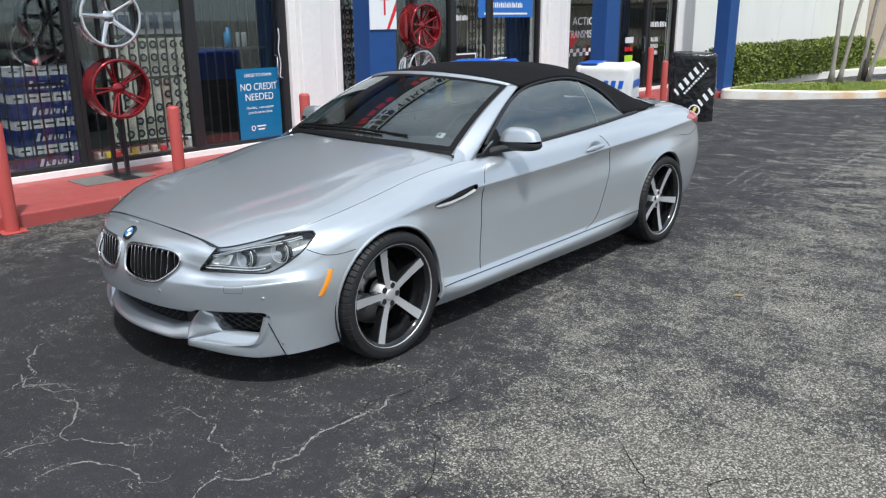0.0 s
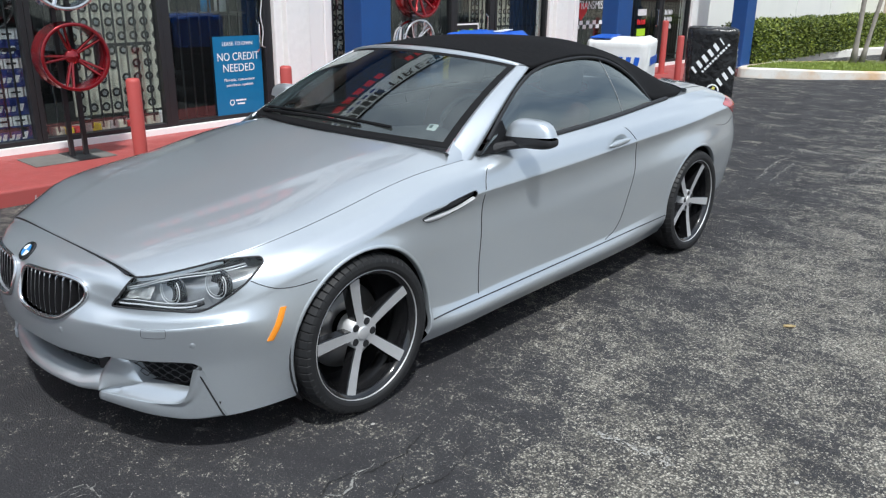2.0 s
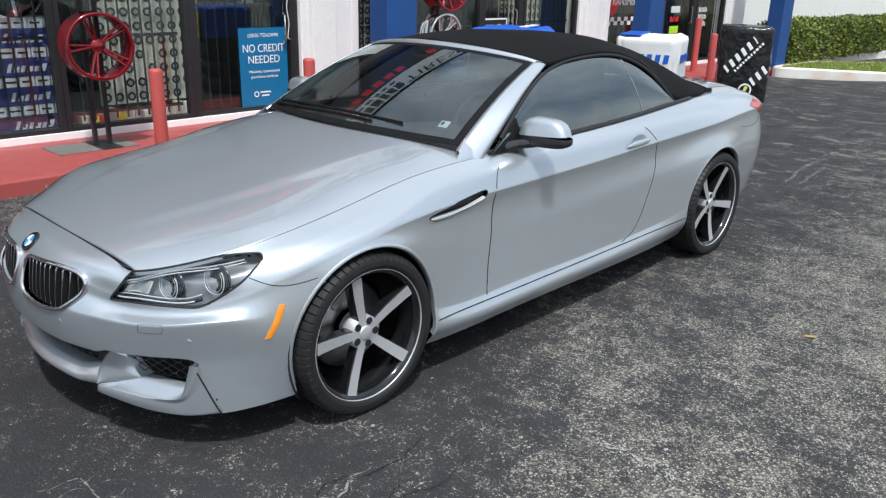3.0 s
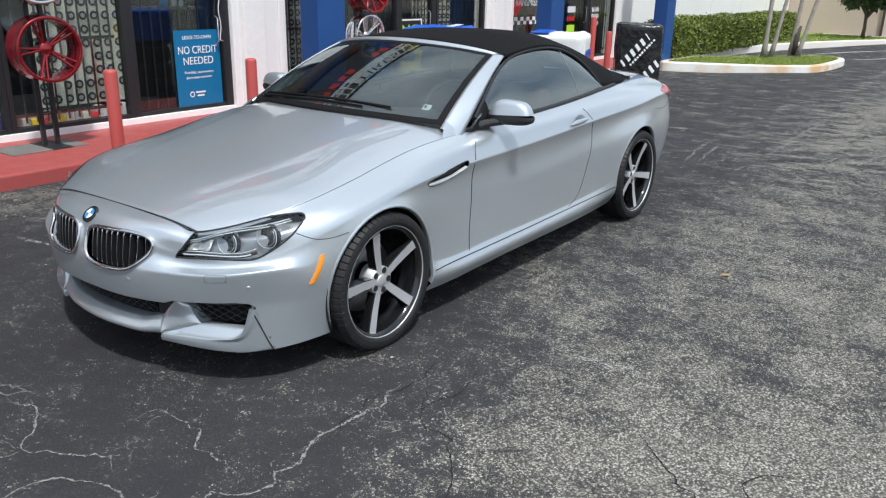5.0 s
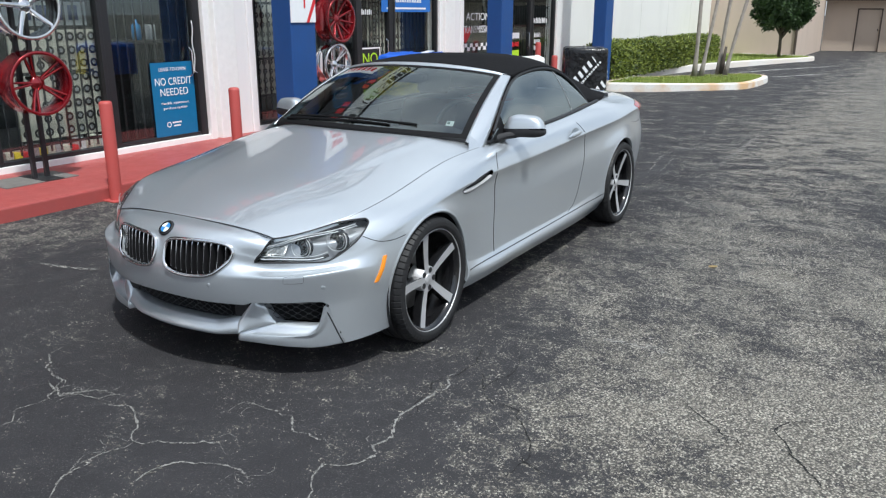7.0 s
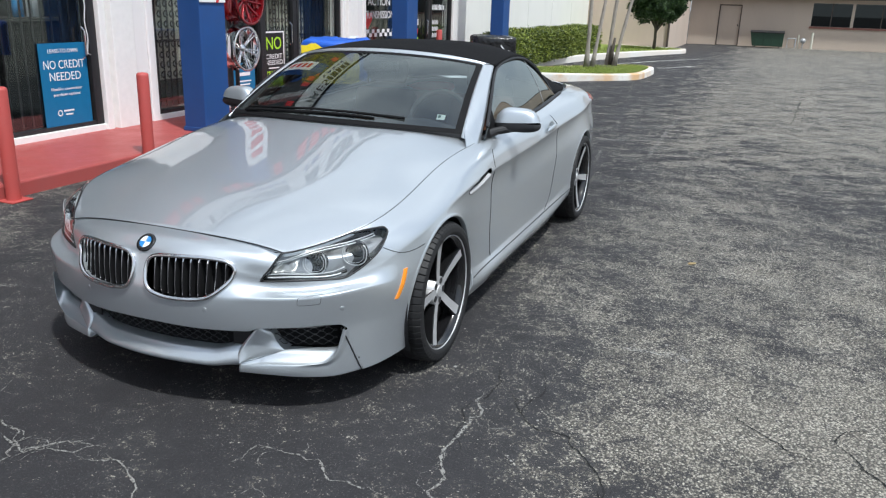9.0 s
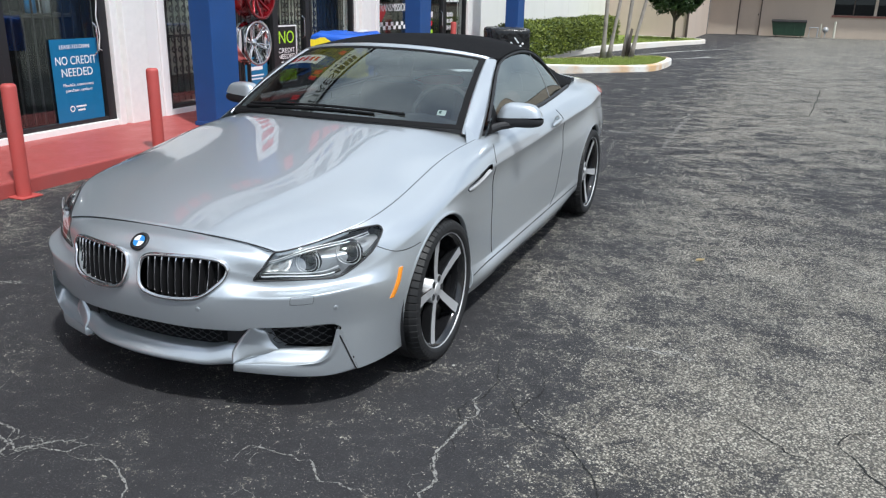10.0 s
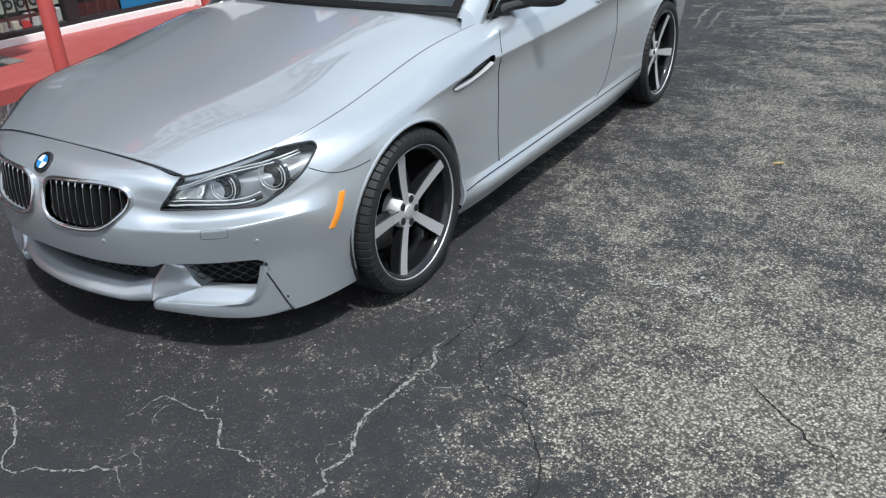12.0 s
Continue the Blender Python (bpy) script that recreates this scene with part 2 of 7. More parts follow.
BLUE_PAINT = plain("blue_column_paint", (0.012, 0.066, 0.235), 0.55, var=0.1, scale=5, bump=0.002)
RED_FLOOR = red_paint_material("red_walkway_paint", (0.38, 0.072, 0.066))
RED_POST = red_paint_material("red_bollard_paint", (0.48, 0.075, 0.066))
KERB_RUSTY = kerb_material("rust_stained_kerb_paint", 0.85)
KERB_WHITE = kerb_material("white_kerb_paint", 0.15)
GRASS = grass_material()
HEDGE_LEAF = leaf_material("hedge_leaves", (0.018, 0.045, 0.007), (0.27, 0.32, 0.05))
TREE_LEAF = leaf_material("tree_leaves", (0.012, 0.035, 0.010), (0.05, 0.095, 0.022))
BARK = plain("grey_palm_bark", (0.30, 0.27, 0.24), 0.9, var=0.3, scale=9, bump=0.01)
DARK_BARK = plain("dark_bark", (0.09, 0.075, 0.06), 0.9, var=0.3, scale=12, bump=0.008)
SHOP_GLASS = sheet_glass("shop_window_glass", (0.84, 0.87, 0.87), 0.075)
SILVER = car_paint_material()
CAR_GLASS = sheet_glass("tinted_car_glass", (0.52, 0.58, 0.575), 0.19)
SIDE_GLASS = sheet_glass("dark_tinted_side_glass", (0.24, 0.27, 0.285), 0.26)
CHROME = plain("chrome", (0.78, 0.78, 0.79), 0.09, 1.0, var=0.03)
MACHINED = plain("machined_alloy", (0.58, 0.58, 0.59), 0.52, 0.6, var=0.05, scale=30)
GLOSS_BLACK = plain("gloss_black_alloy", (0.010, 0.010, 0.011), 0.12, 0.0, coat=0.6)
RUBBER = plain("tyre_rubber", (0.010, 0.010, 0.011), 0.62, var=0.2, scale=20, bump=0.001)
CANVAS = plain("black_canvas", (0.007, 0.007, 0.008), 0.95, var=0.25, scale=40, bump=0.0012, spec=0.15)
LEATHER = plain("dark_leather", (0.045, 0.042, 0.04), 0.55, bump=0.001)
TAN = plain("tan_leather", (0.15, 0.065, 0.035), 0.55, bump=0.001)
AMBER = plain("amber_reflector", (0.90, 0.30, 0.02), 0.25, coat=0.6)
RED_LENS = plain("red_lamp_lens", (0.42, 0.012, 0.014), 0.12, coat=0.8)
LAMP_DARK = plain("lamp_bowl_grey", (0.40, 0.415, 0.44), 0.32, 0.6)
LAMP_GREY = plain("lamp_housing_grey", (0.42, 0.43, 0.445), 0.3, 0.25)
REFLECTOR = plain("pale_lamp_reflector", (0.68, 0.69, 0.69), 0.3, 0.4)
LAMP_BLACK = plain("lamp_bowl_black", (0.045, 0.047, 0.052), 0.18, 0.4)
RING_GREY = plain("light_ring_grey", (0.60, 0.62, 0.64), 0.3, 0.2)
LENS = sheet_glass("headlamp_lens", (0.92, 0.94, 0.95), 0.05)
STEEL = plain("brake_steel", (0.42, 0.41, 0.40), 0.32, 0.9)
CANDY_RED = plain("candy_red_alloy", (0.25, 0.006, 0.012), 0.16, 0.55, coat=0.9)
POSTER_BLUE = plain("blue_poster", (0.011, 0.155, 0.33), 0.35, var=0.06)
WHITE_PRINT = plain("white_print", (0.82, 0.83, 0.84), 0.5, var=0.03)
BOX_BLUE = plain("navy_box_print", (0.022, 0.038, 0.17), 0.5)
BOX_WHITE = plain("white_box_print", (0.64, 0.65, 0.66), 0.6)
BLACK_WRAP = wrap_material()
TARP_BLUE = plain("blue_plastic_cover", (0.020, 0.11, 0.55), 0.35, bump=0.004)
TARP_YELLOW = plain("yellow_plastic_cover", (0.85, 0.66, 0.02), 0.4, bump=0.004)
CARTON = plain("white_tyre_wrap", (0.70, 0.70, 0.69), 0.85, var=0.08, scale=5, bump=0.006, spec=0.25)
LIME = plain("lime_print", (0.42, 0.72, 0.03), 0.5, var=0.04)
RED_PRINT = plain("red_print", (0.62, 0.02, 0.025), 0.5, var=0.05)
BLACK_PRINT = plain("black_print", (0.012, 0.012, 0.012), 0.6, var=0.05)
BANNER_BLUE = plain("banner_blue", (0.03, 0.16, 0.52), 0.45, var=0.05)
CREAM_BOARD = plain("cream_poster_board", (0.60, 0.585, 0.49), 0.6)
GREEN_BIN = plain("dark_green_bin", (0.020, 0.055, 0.032), 0.5, bump=0.002)
BROWN_TRIM = plain("brown_trim_paint", (0.075, 0.055, 0.045), 0.6)
LINE_PAINT = worn_print("worn_white_line_paint", (0.40, 0.39, 0.365), 70, 0.53)
NET_GREY = plain("grille_net", (0.022, 0.022, 0.024), 0.45, var=0.1)
FAR_LINE = worn_print("white_bay_line_paint", (0.66, 0.66, 0.62), 30, 0.36)
CRACK_PALE = worn_print("pale_crack_dust", (0.27, 0.265, 0.25), 95, 0.44)
CRACK_DARK = plain("dark_crack", (0.012, 0.012, 0.012), 0.95)
CONCRETE = plain("grey_concrete", (0.33, 0.32, 0.30), 0.9, var=0.15, scale=8, bump=0.003)


# panes let the daylight in
CLEAR = (SHOP_GLASS, CAR_GLASS, SIDE_GLASS)


# ---- mesh helpers ----
def mesh_of(name, bm, mat, smooth=False):
    me = bpy.data.meshes.new(name)
    bmesh.ops.recalc_face_normals(bm, faces=bm.faces)
    bm.to_mesh(me)
    bm.free()
    for m in mat if isinstance(mat, (list, tuple)) else [mat]:
        me.materials.append(m)
    if smooth:
        me.polygons.foreach_set("use_smooth", [True] * len(me.polygons))
    return me


def part(name, bm, mat, parent=None, label="", smooth=False):
    ob = new(name, mesh_of(name, bm, mat, smooth))
    if mat in CLEAR:
        ob.visible_shadow = False
    if parent:
        ob.parent = parent
    return tagged(ob, label)


def empty(name, m=None):
    ob = new(name)
    if m is not None:
        ob.matrix_world = m
    return ob


def add_box(bm, lo, hi, bevel=0.0, m=None):
    r = bmesh.ops.create_cube(bm, size=1.0)
    vs = r["verts"]
    c = [(a + b) / 2 for a, b in zip(lo, hi)]
    d = [b - a for a, b in zip(lo, hi)]
    for v in vs:
        v.co = Vector((c[0] + v.co.x * d[0], c[1] + v.co.y * d[1], c[2] + v.co.z * d[2]))
    if bevel:
        es = list({e for v in vs for e in v.link_edges})
        bv = bmesh.ops.bevel(bm, geom=es, offset=bevel, segments=2, affect="EDGES", profile=0.5)
        vs = list({v for f in bv["faces"] for v in f.verts} | {v for v in vs if v.is_valid})
    if m is not None:
        bmesh.ops.transform(bm, matrix=m, verts=vs)
    return vs


def box(lo, hi, bevel=0.0, m=None):
    bm = bmesh.new()
    add_box(bm, lo, hi, bevel, m)
    return bm


def add_grid(bm, pts, closed_u=False, closed_v=False):
    """pts: array n x m x 3."""
    n, k = len(pts), len(pts[0])
    vs = [[bm.verts.new(p) for p in row] for row in pts]
    for i in range(n if closed_u else n - 1):
        for j in range(k if closed_v else k - 1):
            a, b, c, d = vs[i][j], vs[(i + 1) % n][j], vs[(i + 1) % n][(j + 1) % k], vs[i][(j + 1) % k]
            if len({a, b, c, d}) == 4:
                bm.faces.new((a, b, c, d))
    return vs


def add_lathe(bm, profile, segs=48, m=None, wobble=None):
    """profile: (radius, along x) pairs, turned round the x axis."""
    rows = []
    for i in range(segs):
        a = 2 * math.pi * i / segs
        row = []
        for j, (r, x) in enumerate(profile):
            rr = r + (wobble(i, j) if wobble else 0)
            p = Vector((x, rr * math.sin(a), rr * math.cos(a)))
            row.append(m @ p if m is not None else p)
        rows.append(row)
    return add_grid(bm, rows, closed_u=True)


def add_tube(bm, pts, r, sides=8, cap=True):
    pts = [Vector(p) for p in pts]
    rows = []
    for i, p in enumerate(pts):
        d = (pts[min(i + 1, len(pts) - 1)] - pts[max(i - 1, 0)]).normalized()
        u = d.cross(Vector((0, 0, 1)) if abs(d.z) < 0.9 else Vector((1, 0, 0))).normalized()
        w = d.cross(u)
        rr = r[i] if isinstance(r, (list, tuple)) else r
        rows.append([p + rr * (math.cos(2 * math.pi * k / sides) * u + math.sin(2 * math.pi * k / sides) * w) for k in range(sides)])
    vs = add_grid(bm, rows, closed_v=True)
    if cap:
        bm.faces.new(vs[0])
        bm.faces.new(vs[-1])
    return vs


def tube(pts, r, sides=8):
    bm = bmesh.new()
    add_tube(bm, pts, r, sides)
    return bm


def text_mesh(body, size, depth=0.001, align="CENTER"):
    cu = bpy.data.curves.new("lettering", "FONT")
    cu.body, cu.size, cu.extrude, cu.align_x, cu.align_y = body, size, depth, align, "CENTER"
    ob = bpy.data.objects.new("lettering", cu)
    scene.collection.objects.link(ob)
    me = bpy.data.meshes.new_from_object(ob.evaluated_get(bpy.context.evaluated_depsgraph_get()))
    bpy.data.objects.remove(ob)
    bpy.data.curves.remove(cu)
    return me


def lettering(name, body, size, m, mat, parent, width=None):
    """Flat lettering; in m its x axis is the reading direction and its y axis is up."""
    me = text_mesh(body, size)
    xs = [v.co.x for v in me.vertices]
    k = width / (max(xs) - min(xs)) if width else 1.0
    me.transform(m @ Matrix.Diagonal((k, 1, 1, 1)))
    me.materials.clear()
    me.materials.append(mat)
    ob = new(name, me)
    if parent:
        ob.parent = parent
    return ob


# the facade faces +x: reading direction +y, up z
FACADE = Matrix(((0, 0, 1, 0), (1, 0, 0, 0), (0, 1, 0, 0), (0, 0, 0, 1)))


def on_facade(x, y, z):
    return Matrix.Translation((x, y, z)) @ FACADE


# ---- ground ----
KERB_X, WALK_Z, GLASS_X = -3.47, 0.085, -4.90


def lot_z(x, y):
    """The lot falls slightly to the walkway."""
    t = min(1, max(0, (-1.0 - x) / 1.6))
    return -0.045 * t * t * (3 - 2 * t)


def build_ground():
    xs = np.concatenate([np.linspace(-400, -6, 12), np.linspace(-5.5, 9, 59), np.linspace(10, 400, 14)])
    ys = np.concatenate([np.linspace(-400, -9, 12), np.linspace(-8, 20, 57), np.linspace(21, 800, 24)])
    bm = bmesh.new()
    add_grid(bm, [[(x, y, lot_z(x, y)) for y in ys] for x in xs])
    ob = part("ground", bm, ASPHALT, smooth=True)
    tagged(ob, "cracked grey asphalt parking lot with worn pale aggregate", "ground", kind="structure")


build_ground()


def build_walkway():
    bm = bmesh.new()
    add_box(bm, (-4.86, -9, -0.12), (KERB_X, 15.05, WALK_Z), 0.018)
    ob = part("pavement", bm, RED_FLOOR)
    tagged(ob, "red painted concrete walkway with raised kerb", "walkway", kind="structure")


build_walkway()


# ---- shop building ----
def wall_piece(name, lo, hi, mat, label, bevel=0.0):
    ob = part(name, box(lo, hi, bevel), mat)
    return tagged(ob, label, "wall", kind="structure")


SILL_Z = 0.152
HEAD_Z = 3.05
# openings along the front: start, end
BAYS = [(-6.0, 3.83), (4.72, 9.42), (10.34, 14.75)]


def build_shell():
    x0, x1 = -5.10, -4.86
    ob = empty("wall_west")
    tagged(ob, "white shop front wall with pilasters, low sill and dark eaves", "wall", kind="structure")
    for a, b in BAYS:
        part("sill", box((x0, a, -0.1), (-4.83, b, SILL_Z), 0.006), WHITE_TRIM, ob, "white painted low sill")
    part("lintel", box((x0, -9, HEAD_Z), (x1, 15.6, 4.098)), BROWN_TRIM, ob, "dark fascia over the windows")
    # pilasters: a moulded trim, a proud face and a flat panel
    for a, b in ((3.83, 4.72), (9.42, 10.34)):
        part("pilaster_trim", box((x0, a, -0.1), (-4.80, a + 0.09, HEAD_Z), 0.012), WHITE_TRIM, ob)
        part("pilaster_trim", box((x0, a + 0.094, -0.1), (-4.85, a + 0.15, HEAD_Z), 0.008), WHITE_TRIM, ob)
        part("pilaster", box((x0, a + 0.154, -0.1), (-4.77, a + 0.50, HEAD_Z), 0.01), WHITE_TRIM, ob)
        part("wall_panel", box((x0, a + 0.504, -0.1), (-4.845, b - 0.12, HEAD_Z), 0.006), LILAC_WALL, ob)
        part("pilaster_trim", box((x0, b - 0.116, -0.1), (-4.82, b, HEAD_Z), 0.012), LILAC_WALL, ob)
    part("pier", box((x0, -9, -0.1), (x1, -6.0, HEAD_Z)), WHITE_TRIM, ob)
    part("pier", box((x0, 14.75, -0.1), (-4.80, 15.6, HEAD_Z), 0.012), WHITE_TRIM, ob)
    return ob


build_shell()
# closing walls behind the shop windows, their dark grey holding the room's shade
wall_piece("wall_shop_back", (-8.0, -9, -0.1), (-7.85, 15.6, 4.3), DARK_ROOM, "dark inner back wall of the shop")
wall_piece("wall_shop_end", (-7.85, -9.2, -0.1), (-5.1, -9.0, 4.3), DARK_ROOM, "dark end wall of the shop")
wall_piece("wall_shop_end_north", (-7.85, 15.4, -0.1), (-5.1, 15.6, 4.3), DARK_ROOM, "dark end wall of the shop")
tagged(part("floor", box((-7.85, -9, -0.1), (-5.1, 15.4, 0.10)), CONCRETE), "bare concrete shop floor", "floor", kind="structure")
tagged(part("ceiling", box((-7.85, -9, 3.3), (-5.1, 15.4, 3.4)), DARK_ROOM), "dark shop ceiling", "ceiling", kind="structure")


def build_eaves():
    """The roof and parapet with the sign band that the car mirrors."""
    ob = empty("roof")
    tagged(ob, "flat roof with dark parapet, white sign band and red bars", "roof", kind="structure")
    part("roof_slab", box((-8.0, -9, 4.36), (-4.87, 15.6, 4.50)), CONCRETE, ob)
    part("parapet", box((-4.86, -9, 4.10), (-4.62, 15.6, 6.84)), BLACK_METAL, ob, "dark parapet")
    part("sign_band", box((-4.617, -6.0, 5.60), (-4.595, 10.5, 6.78), 0.004), BOX_WHITE, ob, "white sign band")
    part("sign_band", box((-4.617, 10.9, 5.30), (-4.595, 15.2, 6.30), 0.004), WHITE_PRINT, ob, "white sign board")
    for k in range(9):
        part("sign_bar", box((-4.593, 11.2 + 0.42 * k, 5.62), (-4.588, 11.46 + 0.42 * k, 6.0)), BLACK_PRINT, ob)
    part("roof_edge", box((-4.90, -9, 6.843), (-4.54, 15.6, 6.94), 0.01), BLACK_METAL, ob)
    lettering("sign_lettering", "TIRES", 0.75, on_facade(-4.590, 3.9, 6.36), BLACK_PRINT, ob, 1.85)
    rng = random.Random(4)
    y = -5.6
    while y < 10.0:
        w = rng.uniform(0.18, 0.32)
        if rng.random() < 0.86 and not 2.7 < y < 4.85:
            part("sign_bar", box((-4.593, y, 6.10), (-4.588, y + w, 6.62)), BLACK_PRINT, ob)
            part("sign_bar", box((-4.593, y, 5.78), (-4.588, y + w * 0.8, 5.92)), BOX_BLUE, ob)
        y += w + 0.06
    y = -3.9
    while y < 9.0:
        w = rng.uniform(0.19, 0.27)
        if rng.random() < 0.8:
            part("number_bar", box((-4.617, y, 5.02), (-4.610, y + w, 5.42)), RED_PRINT, ob)
        y += w + 0.11
    return ob


build_eaves()


def build_column(y0, w, name="column"):
    ob = empty(name, Matrix.Translation((-3.90, y0 + w / 2, WALK_Z)))
    part("shaft", box((-0.15, -w / 2, 0), (0.15, w / 2, 4.5), 0.012), BLUE_PAINT, ob)
    part("tie_beam", box((-0.955, -0.12, 4.15), (-0.152, 0.12, 4.45), 0.01), BLUE_PAINT, ob)
    part("base_plate", box((-0.165, -w / 2 - 0.012, 0), (0.165, w / 2 + 0.012, 0.05), 0.006), BLUE_PAINT, ob)
    return tagged(ob, "square blue painted column on the red walkway", "column", "blue columns", "structure")


column = build_column(4.24, 0.46)
for x0, y0 in ((-3.94, 9.90), (-3.60, 14.82 - 0.46)):
    copy_thing(column, Matrix.Translation((x0, y0 + 0.23, WALK_Z)))


def build_column_sign():
    """White sign board on the near column with a red T and a red slash."""
    ob = empty("column_sign", Matrix.Translation((-3.746, 4.47, 2.05)))
    part("board", box((0, -0.23, -0.52), (0.012, 0.225, 1.85), 0.002), WHITE_PRINT, ob)
    for k in range(6):
        part("print_bar", box((0.013, -0.12, 0.12 + 0.27 * k), (0.0145, 0.12, 0.29 + 0.27 * k)), RED_PRINT, ob)
    lettering("letter", "T", 0.30, on_facade(0.014, 0.02, -0.26), RED_PRINT, ob)
    bm = bmesh.new()
    vs = [bm.verts.new((0.0145, y, z)) for y, z in ((0.045, -0.52), (0.095, -0.52), (0.224, -0.17), (0.224, -0.31 + 0.02))]
    bm.faces.new((vs[0], vs[1], vs[3], vs[2]))
    part("slash", bm, RED_PRINT, ob)
    tagged(ob, "white sign board with a red letter on the blue column", "sign")


build_column_sign()


def build_window(name, y0, y1, bars=True, label="black framed shop window with inner security bars"):
    """One glazed opening: frame, pane, and a grille of black bars behind it."""
    ob = empty(name, Matrix.Translation((GLASS_X, y0, SILL_Z)))
    h, w = HEAD_Z - SILL_Z, y1 - y0
    part("window_frame", box((-0.05, 0, 0), (0.05, 0.05, h), 0.004), BLACK_METAL, ob)
    part("window_frame", box((-0.05, w - 0.05, 0), (0.05, w, h), 0.004), BLACK_METAL, ob)
    part("window_frame", box((-0.05, 0.052, 0), (0.048, w - 0.052, 0.045), 0.004), BLACK_METAL, ob)
    part("window_frame", box((-0.05, 0.052, h - 0.06), (0.048, w - 0.052, h), 0.004), BLACK_METAL, ob)
    pane = part("pane", box((-0.006, 0.05, 0.045), (0.0, w - 0.05, h - 0.06)), SHOP_GLASS, ob)
    if bars:
        n = max(2, round(w / 0.115))
        bar = None
        for i in range(1, n):
            if bar is None:
                bar = part("bar", box((-0.115, -0.008, 0.06), (-0.099, 0.008, h - 0.06)), BLACK_METAL, ob)
                bar.location = (0, w * i / n, 0)
            else:
                b = bar.copy()
                scene.collection.objects.link(b)
                b.location = (0, w * i / n, 0)
        for z in (0.12, 0.86, 1.60):
            part("rail", box((-0.12, 0.052, z), (-0.116, w - 0.052, z + 0.035)), BLACK_METAL, ob)
    return tagged(ob, label, "window", kind="structure")


build_window("window_1", -6.0, -2.1)
build_window("window_2", -2.1, 1.08)
build_window("window_3", 1.084, 2.44)
build_window("window_4", 4.72, 6.20)
build_window("window_5", 6.204, 7.05)
build_window("window_6", 8.02, 9.42)
build_window("window_7", 10.34, 12.2)
build_window("window_8", 13.5, 14.75)


def build_door(name, y0, y1):
    ob = empty(name, Matrix.Translation((GLASS_X, y0, SILL_Z)))
    h, w = HEAD_Z - SILL_Z, y1 - y0
    for a, b in ((0, 0.09), (w - 0.11, w)):
        part("door_frame", box((-0.06, a, -0.02), (0.04, b, h), 0.004), BLACK_METAL, ob)
    part("door_rail", box((-0.05, 0.092, 0.0), (0.03, w - 0.112, 0.045), 0.004), BLACK_METAL, ob)
    part("door_rail", box((-0.05, 0.092, 2.1), (0.03, w - 0.112, 2.2), 0.004), BLACK_METAL, ob)
    part("pane", box((-0.012, 0.092, 0.047), (-0.006, w - 0.112, 2.098)), SHOP_GLASS, ob)
    part("pane", box((-0.012, 0.092, 2.202), (-0.006, w - 0.112, h)), SHOP_GLASS, ob)
    part("door_handle", tube([(0.03, w - 0.2, 0.75), (0.07, w - 0.2, 0.78), (0.07, w - 0.2, 1.05), (0.03, w - 0.2, 1.08)], 0.012), CHROME, ob)
    for k in range(1, 11):
        part("bar", box((-0.075, w * k / 11 - 0.008, 0.05), (-0.059, w * k / 11 + 0.008, h), 0.0), BLACK_METAL, ob)
    tagged(ob, "closed dark glass shop door with inner bars", "door", kind="structure")


build_door("door_1", 2.444, 3.83)
build_door("door_2", 7.054, 8.016)
build_door("door_3", 12.204, 13.496)


# ---- the silver convertible ----
# car axes: x to its left side, y towards its tail, z up; front axle at y = 0
car = empty("car")
tagged(car, "parked silver two-door convertible with raised black canvas top", "car")
HUB_Z, AXLE_R = 0.333, 2.855
TYRE_R = 0.331


def knot_spline(P, K):
    """Natural cubic spline through the rows of P at the knots K."""
    P, K = np.array(P, float), np.array(K, float)
    n, h = len(P), np.diff(np.array(K, float))
    A, R = np.zeros((n, n)), np.zeros_like(P)
    A[0, 0] = A[-1, -1] = 1
    for i in range(1, n - 1):
        A[i, i - 1 : i + 2] = h[i - 1], 2 * (h[i - 1] + h[i]), h[i]
        R[i] = 6 * ((P[i + 1] - P[i]) / h[i] - (P[i] - P[i - 1]) / h[i - 1])
    M = np.linalg.solve(A, R)

    def f(t):
        t = np.asarray(t, float)
        i = np.clip(np.searchsorted(K, t, side="right") - 1, 0, n - 2)
        H = h[i][..., None]
        u = ((t - K[i]) / h[i])[..., None]
        w = 1 - u
        return w * P[i] + u * P[i + 1] + ((w**3 - w) * M[i] + (u**3 - u) * M[i + 1]) * H * H / 6

    return f


def chord_spline(P):
    P = np.array(P, float)
    K = np.concatenate([[0], np.cumsum(np.linalg.norm(np.diff(P, axis=0), axis=1))])
    f = knot_spline(P, K / K[-1])
    return f


